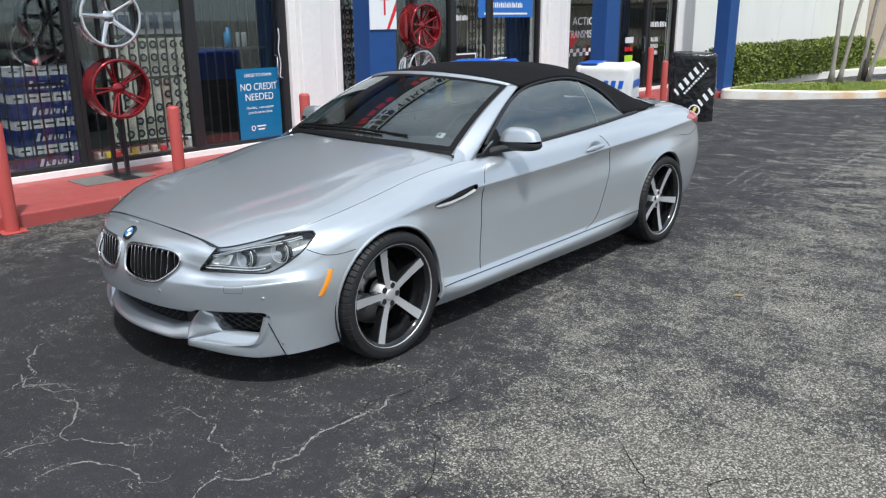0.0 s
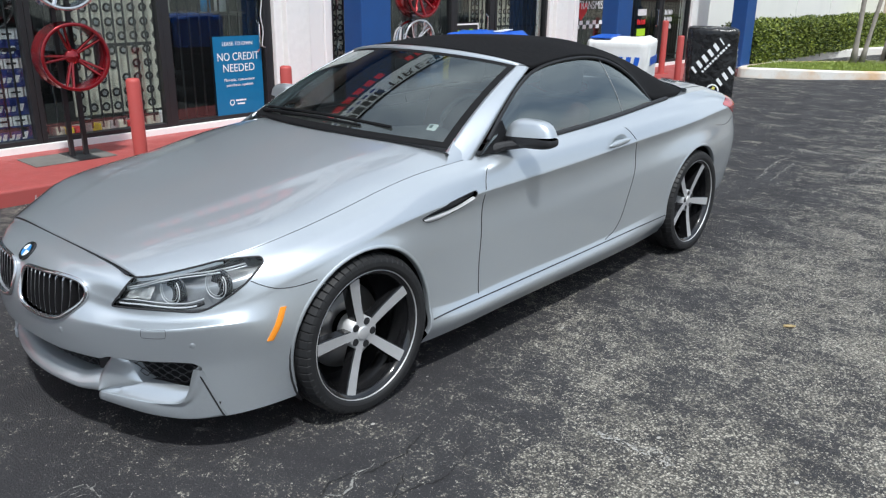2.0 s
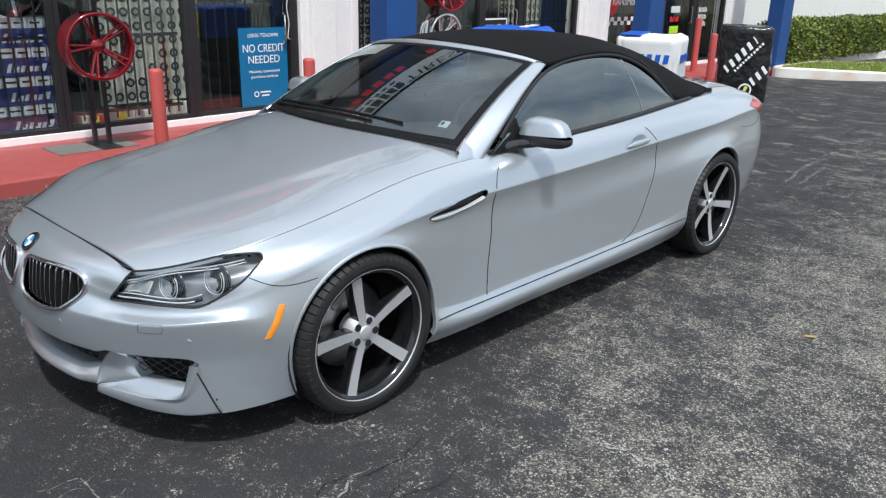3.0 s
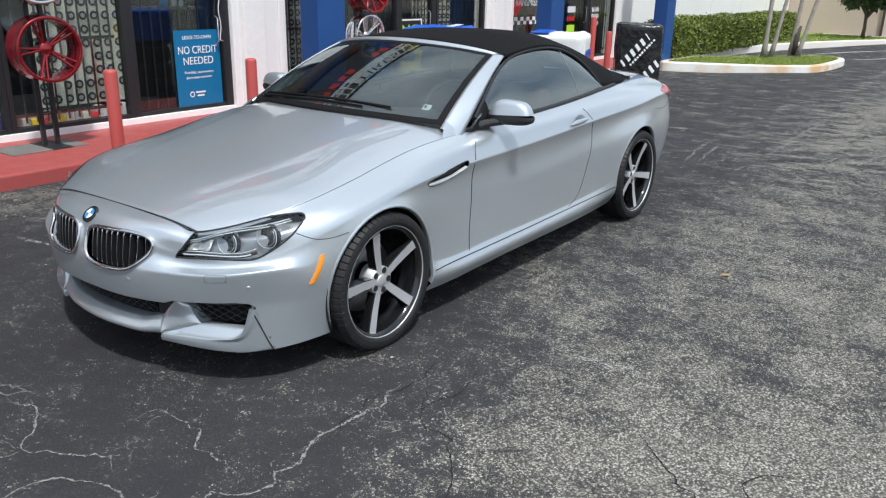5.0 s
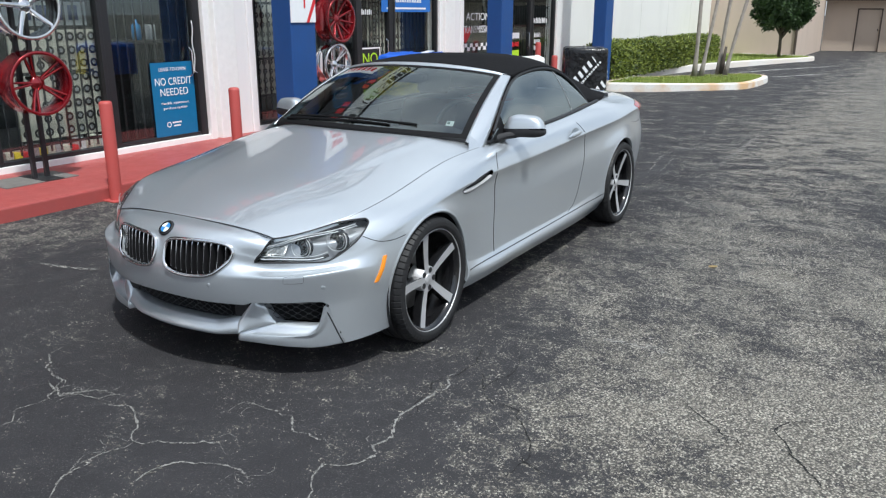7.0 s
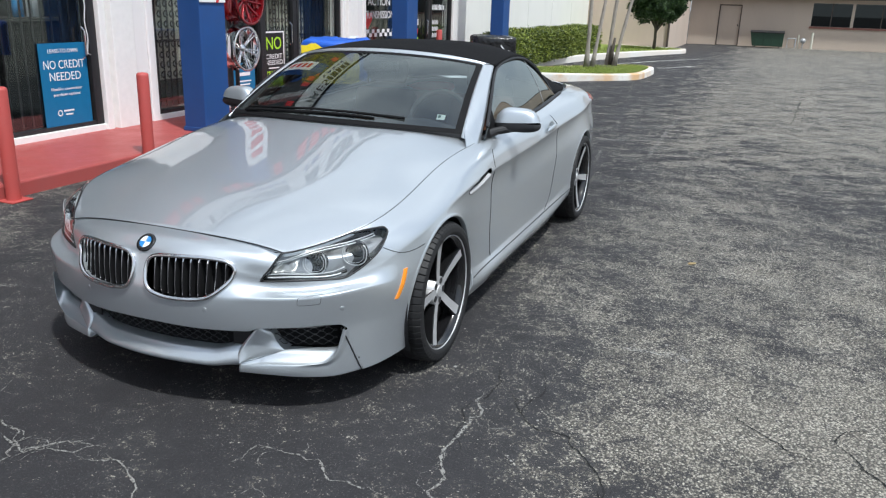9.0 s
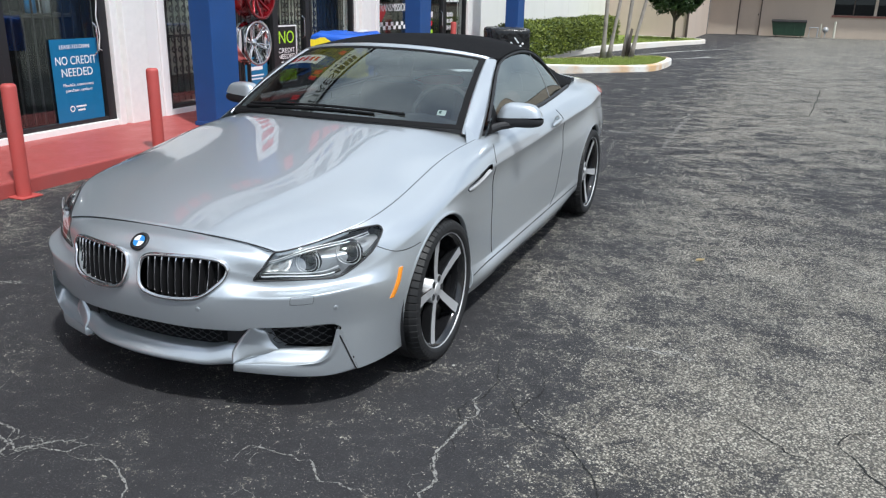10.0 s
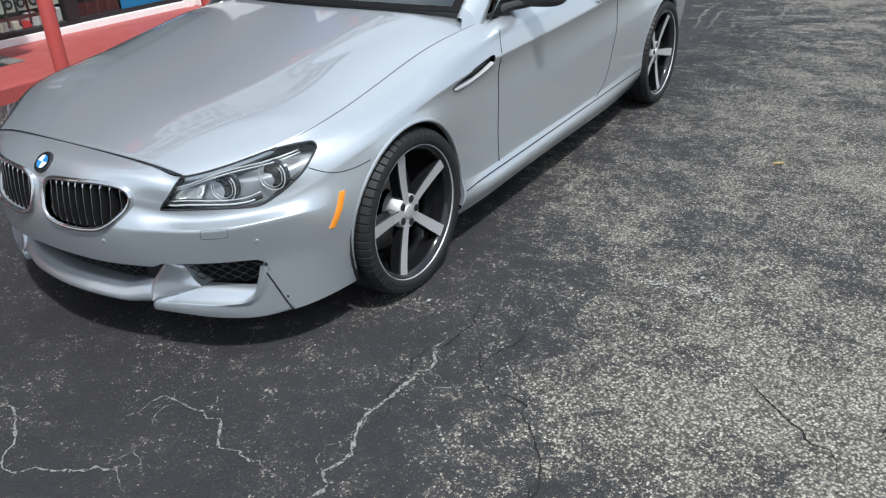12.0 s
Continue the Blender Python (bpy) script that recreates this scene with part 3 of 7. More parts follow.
# Long lines of the body from the nose round the left side to the tail.
top_line = [
    (0, -0.765, 0.715), (0.26, -0.758, 0.705), (0.44, -0.745, 0.686), (0.545, -0.714, 0.674), (0.675, -0.552, 0.709), (0.755, -0.41, 0.748),
    (0.77, 0, 0.812), (0.772, 0.40, 0.882), (0.795, 0.82, 0.912), (0.812, 1.5, 0.935), (0.80, 2.15, 0.963),
    (0.78, 2.48, 0.98), (0.745, 2.855, 0.99), (0.69, 3.3, 0.985), (0.60, 3.64, 0.968), (0.36, 3.79, 0.968), (0, 3.84, 0.97)]
shoulder_line = [
    (0, -0.862, 0.695), (0.26, -0.845, 0.686), (0.45, -0.785, 0.66), (0.60, -0.690, 0.635), (0.755, -0.56, 0.665), (0.83, -0.40, 0.705),
    (0.862, 0, 0.778), (0.86, 0.42, 0.842), (0.857, 0.82, 0.872), (0.864, 1.5, 0.89), (0.858, 2.15, 0.915),
    (0.852, 2.48, 0.93), (0.84, 2.855, 0.942), (0.79, 3.3, 0.945), (0.70, 3.68, 0.93), (0.42, 3.86, 0.93), (0, 3.915, 0.935)]
crease_line = [
    (0, -0.903, 0.65), (0.26, -0.887, 0.642), (0.455, -0.797, 0.594), (0.63, -0.694, 0.566), (0.79, -0.545, 0.585), (0.872, -0.39, 0.64),
    (0.918, 0, 0.725), (0.908, 0.42, 0.768), (0.902, 0.82, 0.782), (0.908, 1.5, 0.802), (0.912, 2.15, 0.832),
    (0.915, 2.48, 0.845), (0.913, 2.855, 0.862), (0.868, 3.3, 0.874), (0.765, 3.72, 0.872), (0.47, 3.925, 0.86), (0, 3.98, 0.86)]
waist_line = [
    (0, -0.940, 0.515), (0.26, -0.916, 0.512), (0.474, -0.845, 0.515), (0.680, -0.733, 0.519), (0.828, -0.562, 0.530), (0.893, -0.38, 0.525),
    (0.943, 0, 0.665), (0.902, 0.42, 0.58), (0.890, 0.82, 0.56), (0.902, 1.5, 0.58), (0.912, 2.15, 0.62),
    (0.928, 2.48, 0.645), (0.95, 2.855, 0.685), (0.898, 3.3, 0.66), (0.79, 3.735, 0.66), (0.50, 3.965, 0.66), (0, 4.03, 0.66)]
lower_line = [
    (0, -0.936, 0.400), (0.26, -0.912, 0.397), (0.462, -0.846, 0.388), (0.66, -0.733, 0.384), (0.815, -0.553, 0.37), (0.885, -0.37, 0.36),
    (0.94, 0, 0.42), (0.915, 0.42, 0.33), (0.906, 0.82, 0.315), (0.912, 1.5, 0.322), (0.918, 2.15, 0.345),
    (0.930, 2.48, 0.38), (0.945, 2.855, 0.45), (0.885, 3.3, 0.42), (0.775, 3.71, 0.42), (0.49, 3.94, 0.42), (0, 4.0, 0.42)]
skirt_line = [
    (0, -0.905, 0.262), (0.26, -0.878, 0.262), (0.45, -0.815, 0.262), (0.650, -0.722, 0.262), (0.805, -0.57, 0.26), (0.874, -0.37, 0.255),
    (0.92, 0, 0.27), (0.938, 0.42, 0.252), (0.938, 0.82, 0.245), (0.938, 1.5, 0.25), (0.936, 2.15, 0.27),
    (0.928, 2.48, 0.29), (0.915, 2.855, 0.32), (0.85, 3.3, 0.28), (0.74, 3.67, 0.27), (0.47, 3.87, 0.26), (0, 3.92, 0.26)]
bottom_line = [
    (0, -0.875, 0.20), (0.26, -0.855, 0.195), (0.44, -0.800, 0.175), (0.640, -0.715, 0.168), (0.800, -0.58, 0.172), (0.866, -0.38, 0.178),
    (0.86, 0, 0.17), (0.905, 0.42, 0.178), (0.905, 0.82, 0.18), (0.905, 1.5, 0.185), (0.90, 2.15, 0.19),
    (0.88, 2.48, 0.195), (0.85, 2.855, 0.21), (0.78, 3.3, 0.21), (0.66, 3.58, 0.21), (0.42, 3.74, 0.21), (0, 3.79, 0.21)]
# a hollow just below the crease
DENT = (0, 0, 0, 0, 0, 0, 0.001, 0.007, 0.009, 0.010, 0.011, 0.012, 0.012, 0.010, 0.004, 0, 0)
under_line = [(c[0] + (w_[0] - c[0]) * 0.2 - d_, c[1] + (w_[1] - c[1]) * 0.2, c[2] + (w_[2] - c[2]) * 0.2) for c, w_, d_ in zip(crease_line, waist_line, DENT)]
under_line[2], under_line[3], under_line[4] = (0.460, -0.802, 0.548), (0.637, -0.697, 0.540), (0.797, -0.546, 0.562)
LINES = [top_line, shoulder_line, crease_line, under_line, waist_line, lower_line, skirt_line, bottom_line]
mid = np.array(waist_line)
S_OF = np.concatenate([[0], np.cumsum(np.linalg.norm(np.diff(mid, axis=0), axis=1))])
S_END = S_OF[-1]
K_EXT = np.concatenate([[-S_OF[2], -S_OF[1]], S_OF, [2 * S_END - S_OF[-2], 2 * S_END - S_OF[-3]]])


def mirrored_ends(P):
    P = [np.array(p, float) for p in P]
    f = np.array((-1, 1, 1))
    return np.array([P[2] * f, P[1] * f] + P + [P[-2] * f, P[-3] * f])


LONG = [knot_spline(mirrored_ends(L), K_EXT) for L in LINES]
NSEG = len(LINES) - 1


def smoothstep(a, b, t):
    t = np.clip((t - a) / (b - a), 0, 1)
    return t * t * (3 - 2 * t)


def shell(s, v):
    """The body side at s metres along it and v = 0 (top line) to 6 (bottom)."""
    s, v = np.broadcast_arrays(np.asarray(s, float), np.asarray(v, float))
    P = np.stack([f(s) for f in LONG], axis=-2)
    D = np.diff(P, axis=-2)
    d = np.linalg.norm(D, axis=-1, keepdims=True)
    U = D / d
    T = np.empty_like(P)
    T[..., 0, :], T[..., -1, :] = U[..., 0, :], U[..., -1, :]
    T[..., 1:-1, :] = (d[..., 1:, :] * U[..., :-1, :] + d[..., :-1, :] * U[..., 1:, :]) / (d[..., 1:, :] + d[..., :-1, :])
    side = (smoothstep(S_OF[6], S_OF[7], s) * (1 - smoothstep(S_OF[13], S_OF[14], s)))[..., None]
    nose = (1 - smoothstep(S_OF[4], S_OF[5], s))[..., None] * smoothstep(S_OF[1], S_OF[2], s)[..., None]
    crease = {2: side * 0.92, 5: np.maximum(side * 0.9, nose * 0.4), 4: nose * 0.93}
    i = np.clip(v.astype(int), 0, NSEG - 1)
    u = (v - i)[..., None]

    def pick(A, k):
        return np.take_along_axis(A, k[..., None, None].repeat(A.shape[-1], -1), axis=-2)[..., 0, :]

    p0, p1, L = pick(P, i), pick(P, i + 1), pick(d, i)
    t0, t1, uu = pick(T, i), pick(T, i + 1), pick(U, i)
    for k, c in crease.items():
        t0 = np.where((i == k)[..., None], t0 * (1 - c) + uu * c, t0)
        t1 = np.where((i + 1 == k)[..., None], t1 * (1 - c) + uu * c, t1)
    h00, h10 = 2 * u**3 - 3 * u**2 + 1, u**3 - 2 * u**2 + u
    return h00 * p0 + h10 * L * t0 + (1 - h00) * p1 + (u**3 - u**2) * L * t1


def shell_normal(s, v):
    e = 1e-3
    v = np.asarray(v, float)
    a = shell(s + e, v) - shell(s - e, v)
    b = shell(s, np.minimum(v + e, NSEG)) - shell(s, np.maximum(v - e, 0))
    n = np.cross(b, a)
    n /= np.linalg.norm(n, axis=-1, keepdims=True)
    # outwards: away from the spine of the car
    p = shell(s, v)
    out = np.stack([p[..., 0], np.where(p[..., 1] < 0.3, p[..., 1] - 0.3, np.where(p[..., 1] > 2.9, p[..., 1] - 2.9, 0)), 0 * p[..., 2]], -1)
    return n * np.where((n * out).sum(-1, keepdims=True) < 0, -1, 1)


W = 0.13  # metres for one step of v
_fs, _fv = np.meshgrid(np.arange(0, S_END, 0.01), np.linspace(0, NSEG, 181), indexing="ij")
_fp = shell(_fs, _fv)


def locate(p, front=False):
    """(s, w) of the shell point nearest to p; with front, nearest in x and z alone on the nose."""
    q = _fp - np.array(p)
    if front:
        q = np.where((_fp[..., 1:2] < -0.25), q, 9) * np.array((1, 0, 1))
    k = np.argmin((q**2).sum(-1))
    s0, v0, hs, hv = _fs.flat[k], _fv.flat[k], 0.01, NSEG / 180
    mask = np.array((1, 0, 1)) if front else np.array((1, 1, 1))
    for _ in range(2):
        a, b = np.meshgrid(np.clip(s0 + np.linspace(-hs, hs, 11), 0, S_END), np.clip(v0 + np.linspace(-hv, hv, 11), 0, NSEG), indexing="ij")
        k = np.argmin((((shell(a, b) - np.array(p)) * mask) ** 2).sum(-1))
        s0, v0, hs, hv = a.flat[k], b.flat[k], hs / 5, hv / 5
    return np.array((s0, v0 * W))


def at_shell(s, w, lift=0.0):
    s, v = np.asarray(s, float), np.clip(np.asarray(w, float) / W, 0, NSEG)
    return shell(s, v) + lift * shell_normal(s, v)


def closed_curve(pts, n=8, tension=0.5):
    """A smooth closed loop through 2d points."""
    P = np.array(pts, float)
    out = []
    for i in range(len(P)):
        a, b, c, d = P[i - 1], P[i], P[(i + 1) % len(P)], P[(i + 2) % len(P)]
        m0, m1 = (c - a) * 0.5 * tension * 2, (d - b) * 0.5 * tension * 2
        l = np.linalg.norm(c - b)
        m0 = m0 / max(1e-9, np.linalg.norm(m0)) * min(l, np.linalg.norm(m0))
        m1 = m1 / max(1e-9, np.linalg.norm(m1)) * min(l, np.linalg.norm(m1))
        for u in np.linspace(0, 1, n, endpoint=False):
            h = 2 * u**3 - 3 * u**2 + 1
            out.append(h * b + (u**3 - 2 * u**2 + u) * m0 + (1 - h) * c + (u**3 - u**2) * m1)
    return np.array(out)


def loop_distance(loop, q):
    """Signed distance (inside negative) and the nearest loop point, for points q (n x 2)."""
    a, b = loop, np.roll(loop, -1, 0)
    best, near = np.full(len(q), 1e9), np.zeros_like(q)
    inside = np.zeros(len(q), bool)
    for p0, p1 in zip(a, b):
        e = p1 - p0
        t = np.clip(((q - p0) @ e) / max(1e-12, e @ e), 0, 1)
        c = p0 + t[:, None] * e
        d = np.linalg.norm(q - c, axis=1)
        m = d < best
        best[m], near[m] = d[m], c[m]
        cross = (p0[1] > q[:, 1]) != (p1[1] > q[:, 1])
        with np.errstate(divide="ignore", invalid="ignore"):
            xi = p0[0] + (q[:, 1] - p0[1]) / (p1[1] - p0[1]) * e[0]
        inside ^= cross & (q[:, 0] < xi)
    return np.where(inside, -best, best), near


def shell_loop(points, front=False, n=6, tension=0.5):
    return np.array([locate(p, front) for p in closed_curve(points, n, tension)])


# openings in the shell
def arch_loop(y0, r, x):
    pts = []
    for a in np.linspace(-1.02, 1.02, 40) * math.pi * 0.62:
        p = (x, y0 + r * math.sin(a), HUB_Z + r * math.cos(a))
        pts.append(locate(p))
    lo = NSEG * W + 0.08
    return np.array(pts + [np.array((pts[-1][0], lo)), np.array((pts[0][0], lo))])


headlamp_loop = shell_loop([
    (0.462, -0.780, 0.567), (0.462, -0.778, 0.575), (0.488, -0.757, 0.615), (0.518, -0.732, 0.664), (0.530, -0.725, 0.673), (0.592, -0.643, 0.692), (0.687, -0.528, 0.714), (0.775, -0.425, 0.731),
    (0.800, -0.395, 0.732), (0.818, -0.400, 0.712), (0.812, -0.47, 0.655), (0.782, -0.55, 0.603), (0.752, -0.597, 0.576), (0.725, -0.628, 0.567), (0.60, -0.71, 0.566)], False, 6, 0.4)
kidney_xz = [(0.031, 0.605), (0.044, 0.634), (0.078, 0.649), (0.15, 0.655), (0.265, 0.657), (0.340, 0.648), (0.370, 0.634), (0.383, 0.613), (0.378, 0.590),
             (0.358, 0.557), (0.317, 0.521), (0.267, 0.503), (0.183, 0.496), (0.113, 0.499), (0.062, 0.512), (0.040, 0.534), (0.031, 0.565)]
kidney_loop = shell_loop([(x, 0, z) for x, z in kidney_xz], True)
# the whole lower front is open below the bumper's edge, as far as the joints of the corner flaps
EDGE_X = (0, 0.25, 0.44, 0.475, 0.70, 0.74, 0.757)
EDGE_Z = (0.384, 0.377, 0.376, 0.391, 0.394, 0.388, 0.372)
lower_loop = np.array([(-0.2, locate((0, 0, 0.384), True)[1])] + [locate((x, 0, float(np.interp(x, EDGE_X, EDGE_Z))), True) for x in (0.08, 0.16, 0.25, 0.35, 0.44, 0.475, 0.55, 0.63, 0.70, 0.74, 0.757)]
                      + [locate((x, 0, z), True) for x, z in ((0.765, 0.330), (0.776, 0.280), (0.788, 0.225), (0.799, 0.178))])
lower_loop = np.array(list(lower_loop) + [(lower_loop[-1][0], NSEG * W + 0.08), (-0.2, NSEG * W + 0.08)])
arch_front = arch_loop(0.003, 0.357, 0.93)
arch_rear = arch_loop(AXLE_R, 0.366, 0.94)
tail_loop = shell_loop([(0.70, 3.69, 0.935), (0.80, 3.50, 0.925), (0.85, 3.38, 0.905), (0.835, 3.52, 0.845), (0.79, 3.66, 0.80), (0.68, 3.80, 0.80), (0.55, 3.87, 0.815), (0.56, 3.83, 0.90)])
vent_loop = shell_loop([(0.9, 0.33, 0.740), (0.9, 0.42, 0.758), (0.9, 0.58, 0.784), (0.9, 0.680, 0.794), (0.9, 0.672, 0.766), (0.9, 0.60, 0.737), (0.9, 0.45, 0.715), (0.9, 0.37, 0.716)], n=6)

# the grid of the left half
CELL = 0.0125
g_s = np.linspace(0, S_END, int(S_END / CELL) + 1)
g_v = np.concatenate([np.linspace(i, i + 1, k, endpoint=False) for i, k in enumerate((9, 9, 8, 10, 11, 10, 9))] + [[NSEG]])
gs, gv = np.meshgrid(g_s, g_v, indexing="ij")
NS, NV = gs.shape
q = np.stack([gs.ravel(), gv.ravel() * W], 1)
ids = np.arange(NS * NV).reshape(NS, NV)
quads = np.stack([ids[:-1, :-1], ids[1:, :-1], ids[1:, 1:], ids[:-1, 1:]], -1).reshape(-1, 4)
OPENINGS = {"headlamp": headlamp_loop, "kidney": kidney_loop, "lower": lower_loop, "arch_f": arch_front, "arch_r": arch_rear, "tail": tail_loop, "vent": vent_loop}
snapped = np.zeros(len(q), bool)
for loop in OPENINGS.values():
    sd, near = loop_distance(loop, q)
    ok = (np.abs(sd) < CELL * 0.62) & ~snapped
    keep_edge = (q[:, 0] < 1e-6) | (q[:, 0] > S_END - 1e-6)
    near[keep_edge, 0] = q[keep_edge, 0]
    near[:, 1] = np.clip(near[:, 1], 0, NSEG * W)
    q[ok] = near[ok]
    snapped |= ok
fc = q[quads].mean(1)
region = np.full(len(quads), "", dtype=object)
for key, loop in OPENINGS.items():
    sd, _ = loop_distance(loop, fc)
    region[(sd < 0) & (region == "")] = key
vp = shell(q[:, 0], np.clip(q[:, 1] / W, 0, NSEG))
vn = shell_normal(q[:, 0], np.clip(q[:, 1] / W, 0, NSEG))
vp[q[:, 0] < 1e-6, 0] = 0
vp[q[:, 0] > S_END - 1e-6, 0] = 0
fp = vp[quads].mean(1)
# panels by their real joints
door_edge = chord_spline([(1.98, 0.99), (2.07, 0.84), (2.10, 0.72), (2.04, 0.55), (1.92, 0.36), (1.78, 0.30)])(np.linspace(0, 1, 60))
rear_y = np.interp(fp[:, 2], door_edge[::-1, 0 + 1], door_edge[::-1, 0])
front_y = np.interp(fp[:, 2], (0.28, 0.6, 0.80, 0.92), (0.70, 0.735, 0.75, 0.80))
rocker_z = np.interp(fp[:, 1], (0.3, 0.9, 1.8, 2.5), (0.283, 0.285, 0.30, 0.315))
panel = np.full(len(quads), "rear_quarter", dtype=object)
panel[(fp[:, 1] < 3.4) & (fp[:, 1] > 0.2) & (fp[:, 2] < rocker_z)] = "side_skirt"
panel[(fp[:, 1] > front_y) & (fp[:, 1] < rear_y) & (fp[:, 2] >= rocker_z)] = "door"
panel[(fp[:, 1] <= front_y) & (fp[:, 2] >= rocker_z)] = "front_fender"
panel[(fp[:, 1] < 0.1) & ((fp[:, 2] < np.interp(fp[:, 1], (-0.5, -0.37, -0.25), (0.668, 0.630, 0.622))) | (fp[:, 1] < -0.51) | (fp[:, 0] < 0.6))] = "front_bumper"
panel[(fp[:, 1] > 3.3) & (fp[:, 2] < 0.76)] = "rear_bumper"


def shell_mesh(name, mask, sides, mat, parent, offset=0.0, label="", lip=0.02, smooth=True):
    """Faces of the shell in mask, on one or both sides of the car, with turned-in edges."""
    V, N, F = [], [], []
    for sg in sides:
        idx = {}
        f = np.array((sg, 1, 1))
        sel = quads[mask]
        for quad in sel:
            for k in quad:
                if k not in idx:
                    idx[k] = len(V)
                    V.append(vp[k] * f + offset * vn[k] * f)
                    N.append(vn[k] * f)
            face = [idx[k] for k in quad]
            face = [a for j, a in enumerate(face) if a != face[j - 1]]
            F.append(face if (sg > 0) == WIND else face[::-1])
        if lip:
            count = {}
            for quad in sel:
                for a, b in zip(quad, np.roll(quad, -1)):
                    key = (min(a, b), max(a, b))
                    count[key] = count.get(key, 0) + 1
            for (a, b), c in count.items():
                if c == 1 and (a, b) in OPEN_EDGES:
                    t = vp[b] - vp[a]
                    side_n = np.cross(t, vn[a])
                    L = np.linalg.norm(side_n)
                    if L < 1e-9:
                        continue
                    side_n = side_n / L
                    base = len(V)
                    for k in (a, b):
                        for off in (offset, offset - lip):
                            V.append((vp[k] + off * vn[k]) * f)
                            N.append(side_n * f)
                    F.append([base, base + 2, base + 3, base + 1])
    me = bpy.data.meshes.new(name)
    me.from_pydata([tuple(p) for p in V], [], F)
    me.materials.append(mat)
    me.polygons.foreach_set("use_smooth", [smooth] * len(me.polygons))
    me.update()
    if smooth:
        me.normals_split_custom_set_from_vertices([tuple(x) for x in N])
    ob = new(name, me)
    ob.parent = parent
    ob.visible_shadow = mat is not LENS
    return tagged(ob, label)


k0 = quads[len(quads) // 2]
WIND = bool(np.dot(np.cross(vp[k0[1]] - vp[k0[0]], vp[k0[3]] - vp[k0[0]]), vn[k0[0]]) > 0)
solid = region == ""
edge_count = {}
for quad in quads[solid]:
    for a, b in zip(quad, np.roll(quad, -1)):
        key = (min(a, b), max(a, b))
        edge_count[key] = edge_count.get(key, 0) + 1
OPEN_EDGES = {k for k, c in edge_count.items() if c == 1}
for nm, lab in (("front_bumper", "silver front bumper with lower lip"), ("rear_bumper", "silver rear bumper")):
    shell_mesh(nm, solid & (panel == nm), (1, -1), SILVER, car, label=lab)
for nm, lab in (("front_fender", ""), ("door", "silver long coupe door"), ("rear_quarter", ""), ("side_skirt", "")):
    for sg in (1, -1):
        shell_mesh(nm, solid & (panel == nm), (sg,), SILVER, car, label=lab)


def seam(name, pts, r=0.0022, mat=None, lift=0.0004, parent=None):
    """A dark joint along 3d points laid on the shell."""
    line = np.array([locate(p) for p in chord_spline(pts)(np.linspace(0, 1, max(14, len(pts) * 4)))])
    P = at_shell(line[:, 0], line[:, 1], lift)
    for sg in (1, -1):
        part(name, tube([(p[0] * sg, p[1], p[2]) for p in P], r, 6), mat or BLACK_PLASTIC, parent or car)


seam("door_joint", [(0.9, y, z) for z, y in ((0.91, 0.80), (0.80, 0.75), (0.6, 0.735), (0.45, 0.715), (0.30, 0.70))])
seam("door_joint", [(0.9, float(y), float(z)) for y, z in door_edge[4::6]], 0.002)
seam("skirt_joint", [(0.92, y, z) for y, z in ((0.37, 0.283), (0.7, 0.285), (1.3, 0.292), (1.8, 0.30), (2.48, 0.316))], 0.003)
seam("bumper_joint", [(0.818, -0.455, 0.660), (0.852, -0.405, 0.634), (0.885, -0.33, 0.622), (0.908, -0.235, 0.630)], 0.0017)
seam("lip_joint", [(0.757, -0.67, 0.372), (0.765, -0.65, 0.330), (0.776, -0.63, 0.280), (0.788, -0.61, 0.225), (0.799, -0.59, 0.175)], 0.003, None, 0.0016)
seam("tail_joint", [(0.9, 3.20, 0.79), (0.88, 3.35, 0.77), (0.86, 3.45, 0.77), (0.83, 3.56, 0.80)], 0.0017)

# bonnet
S_H0, S_H1 = S_OF[3] - 0.02, S_OF[7] + 0.325


def bonnet_point(a, b):
    """a: -1 to 1 across, b: 0 (nose) to 1 (windscreen)."""
    bb = np.clip(b, 0, 1)
    E = LONG[0](S_H0 + (S_H1 - S_H0) * bb)
    C = bonnet_mid(bb)
    aa = np.abs(a)
    x = a * (E[..., 0] - 0.0035)
    y = C[..., 1] + (E[..., 1] - C[..., 1]) * aa**2.0
    z = C[..., 2] + (E[..., 2] - C[..., 2]) * (0.55 * aa**2 + 0.45 * aa**5)
    # two creases that run from the kidneys to the pillars
    ridge = 0.42 + 0.30 * bb
    k = smoothstep(-0.09, 0.05, ridge - aa)
    z = z + 0.0042 * k * smoothstep(0.0, 0.25, bb) * (1 - 0.6 * smoothstep(0.8, 1.0, bb))
    return np.stack([x, y, z], -1)


bonnet_mid = knot_spline([(0, -0.762, 0.716), (0, -0.52, 0.785), (0, -0.20, 0.852), (0, 0.15, 0.912), (0, 0.575, 0.988)], (0, 0.17, 0.40, 0.66, 1.0))
A, B = np.meshgrid(np.linspace(-1, 1, 201), np.linspace(0, 1, 71), indexing="ij")
bm = bmesh.new()
add_grid(bm, bonnet_point(A, B))
ret = bmesh.ops.extrude_edge_only(bm, edges=[e for e in bm.edges if e.is_boundary])
for v in ret["geom"]:
    if isinstance(v, bmesh.types.BMVert):
        v.co.z -= 0.02
bonnet = part("bonnet", bm, SILVER, car, "silver bonnet with two creases", True)
bm = bmesh.new()
add_grid(bm, bonnet_point(A[::10, ::5] * 1.012, B[::10, ::5]) - np.array((0, 0, 0.017)))
part("gap_seal", bm, BLACK_PLASTIC, car)

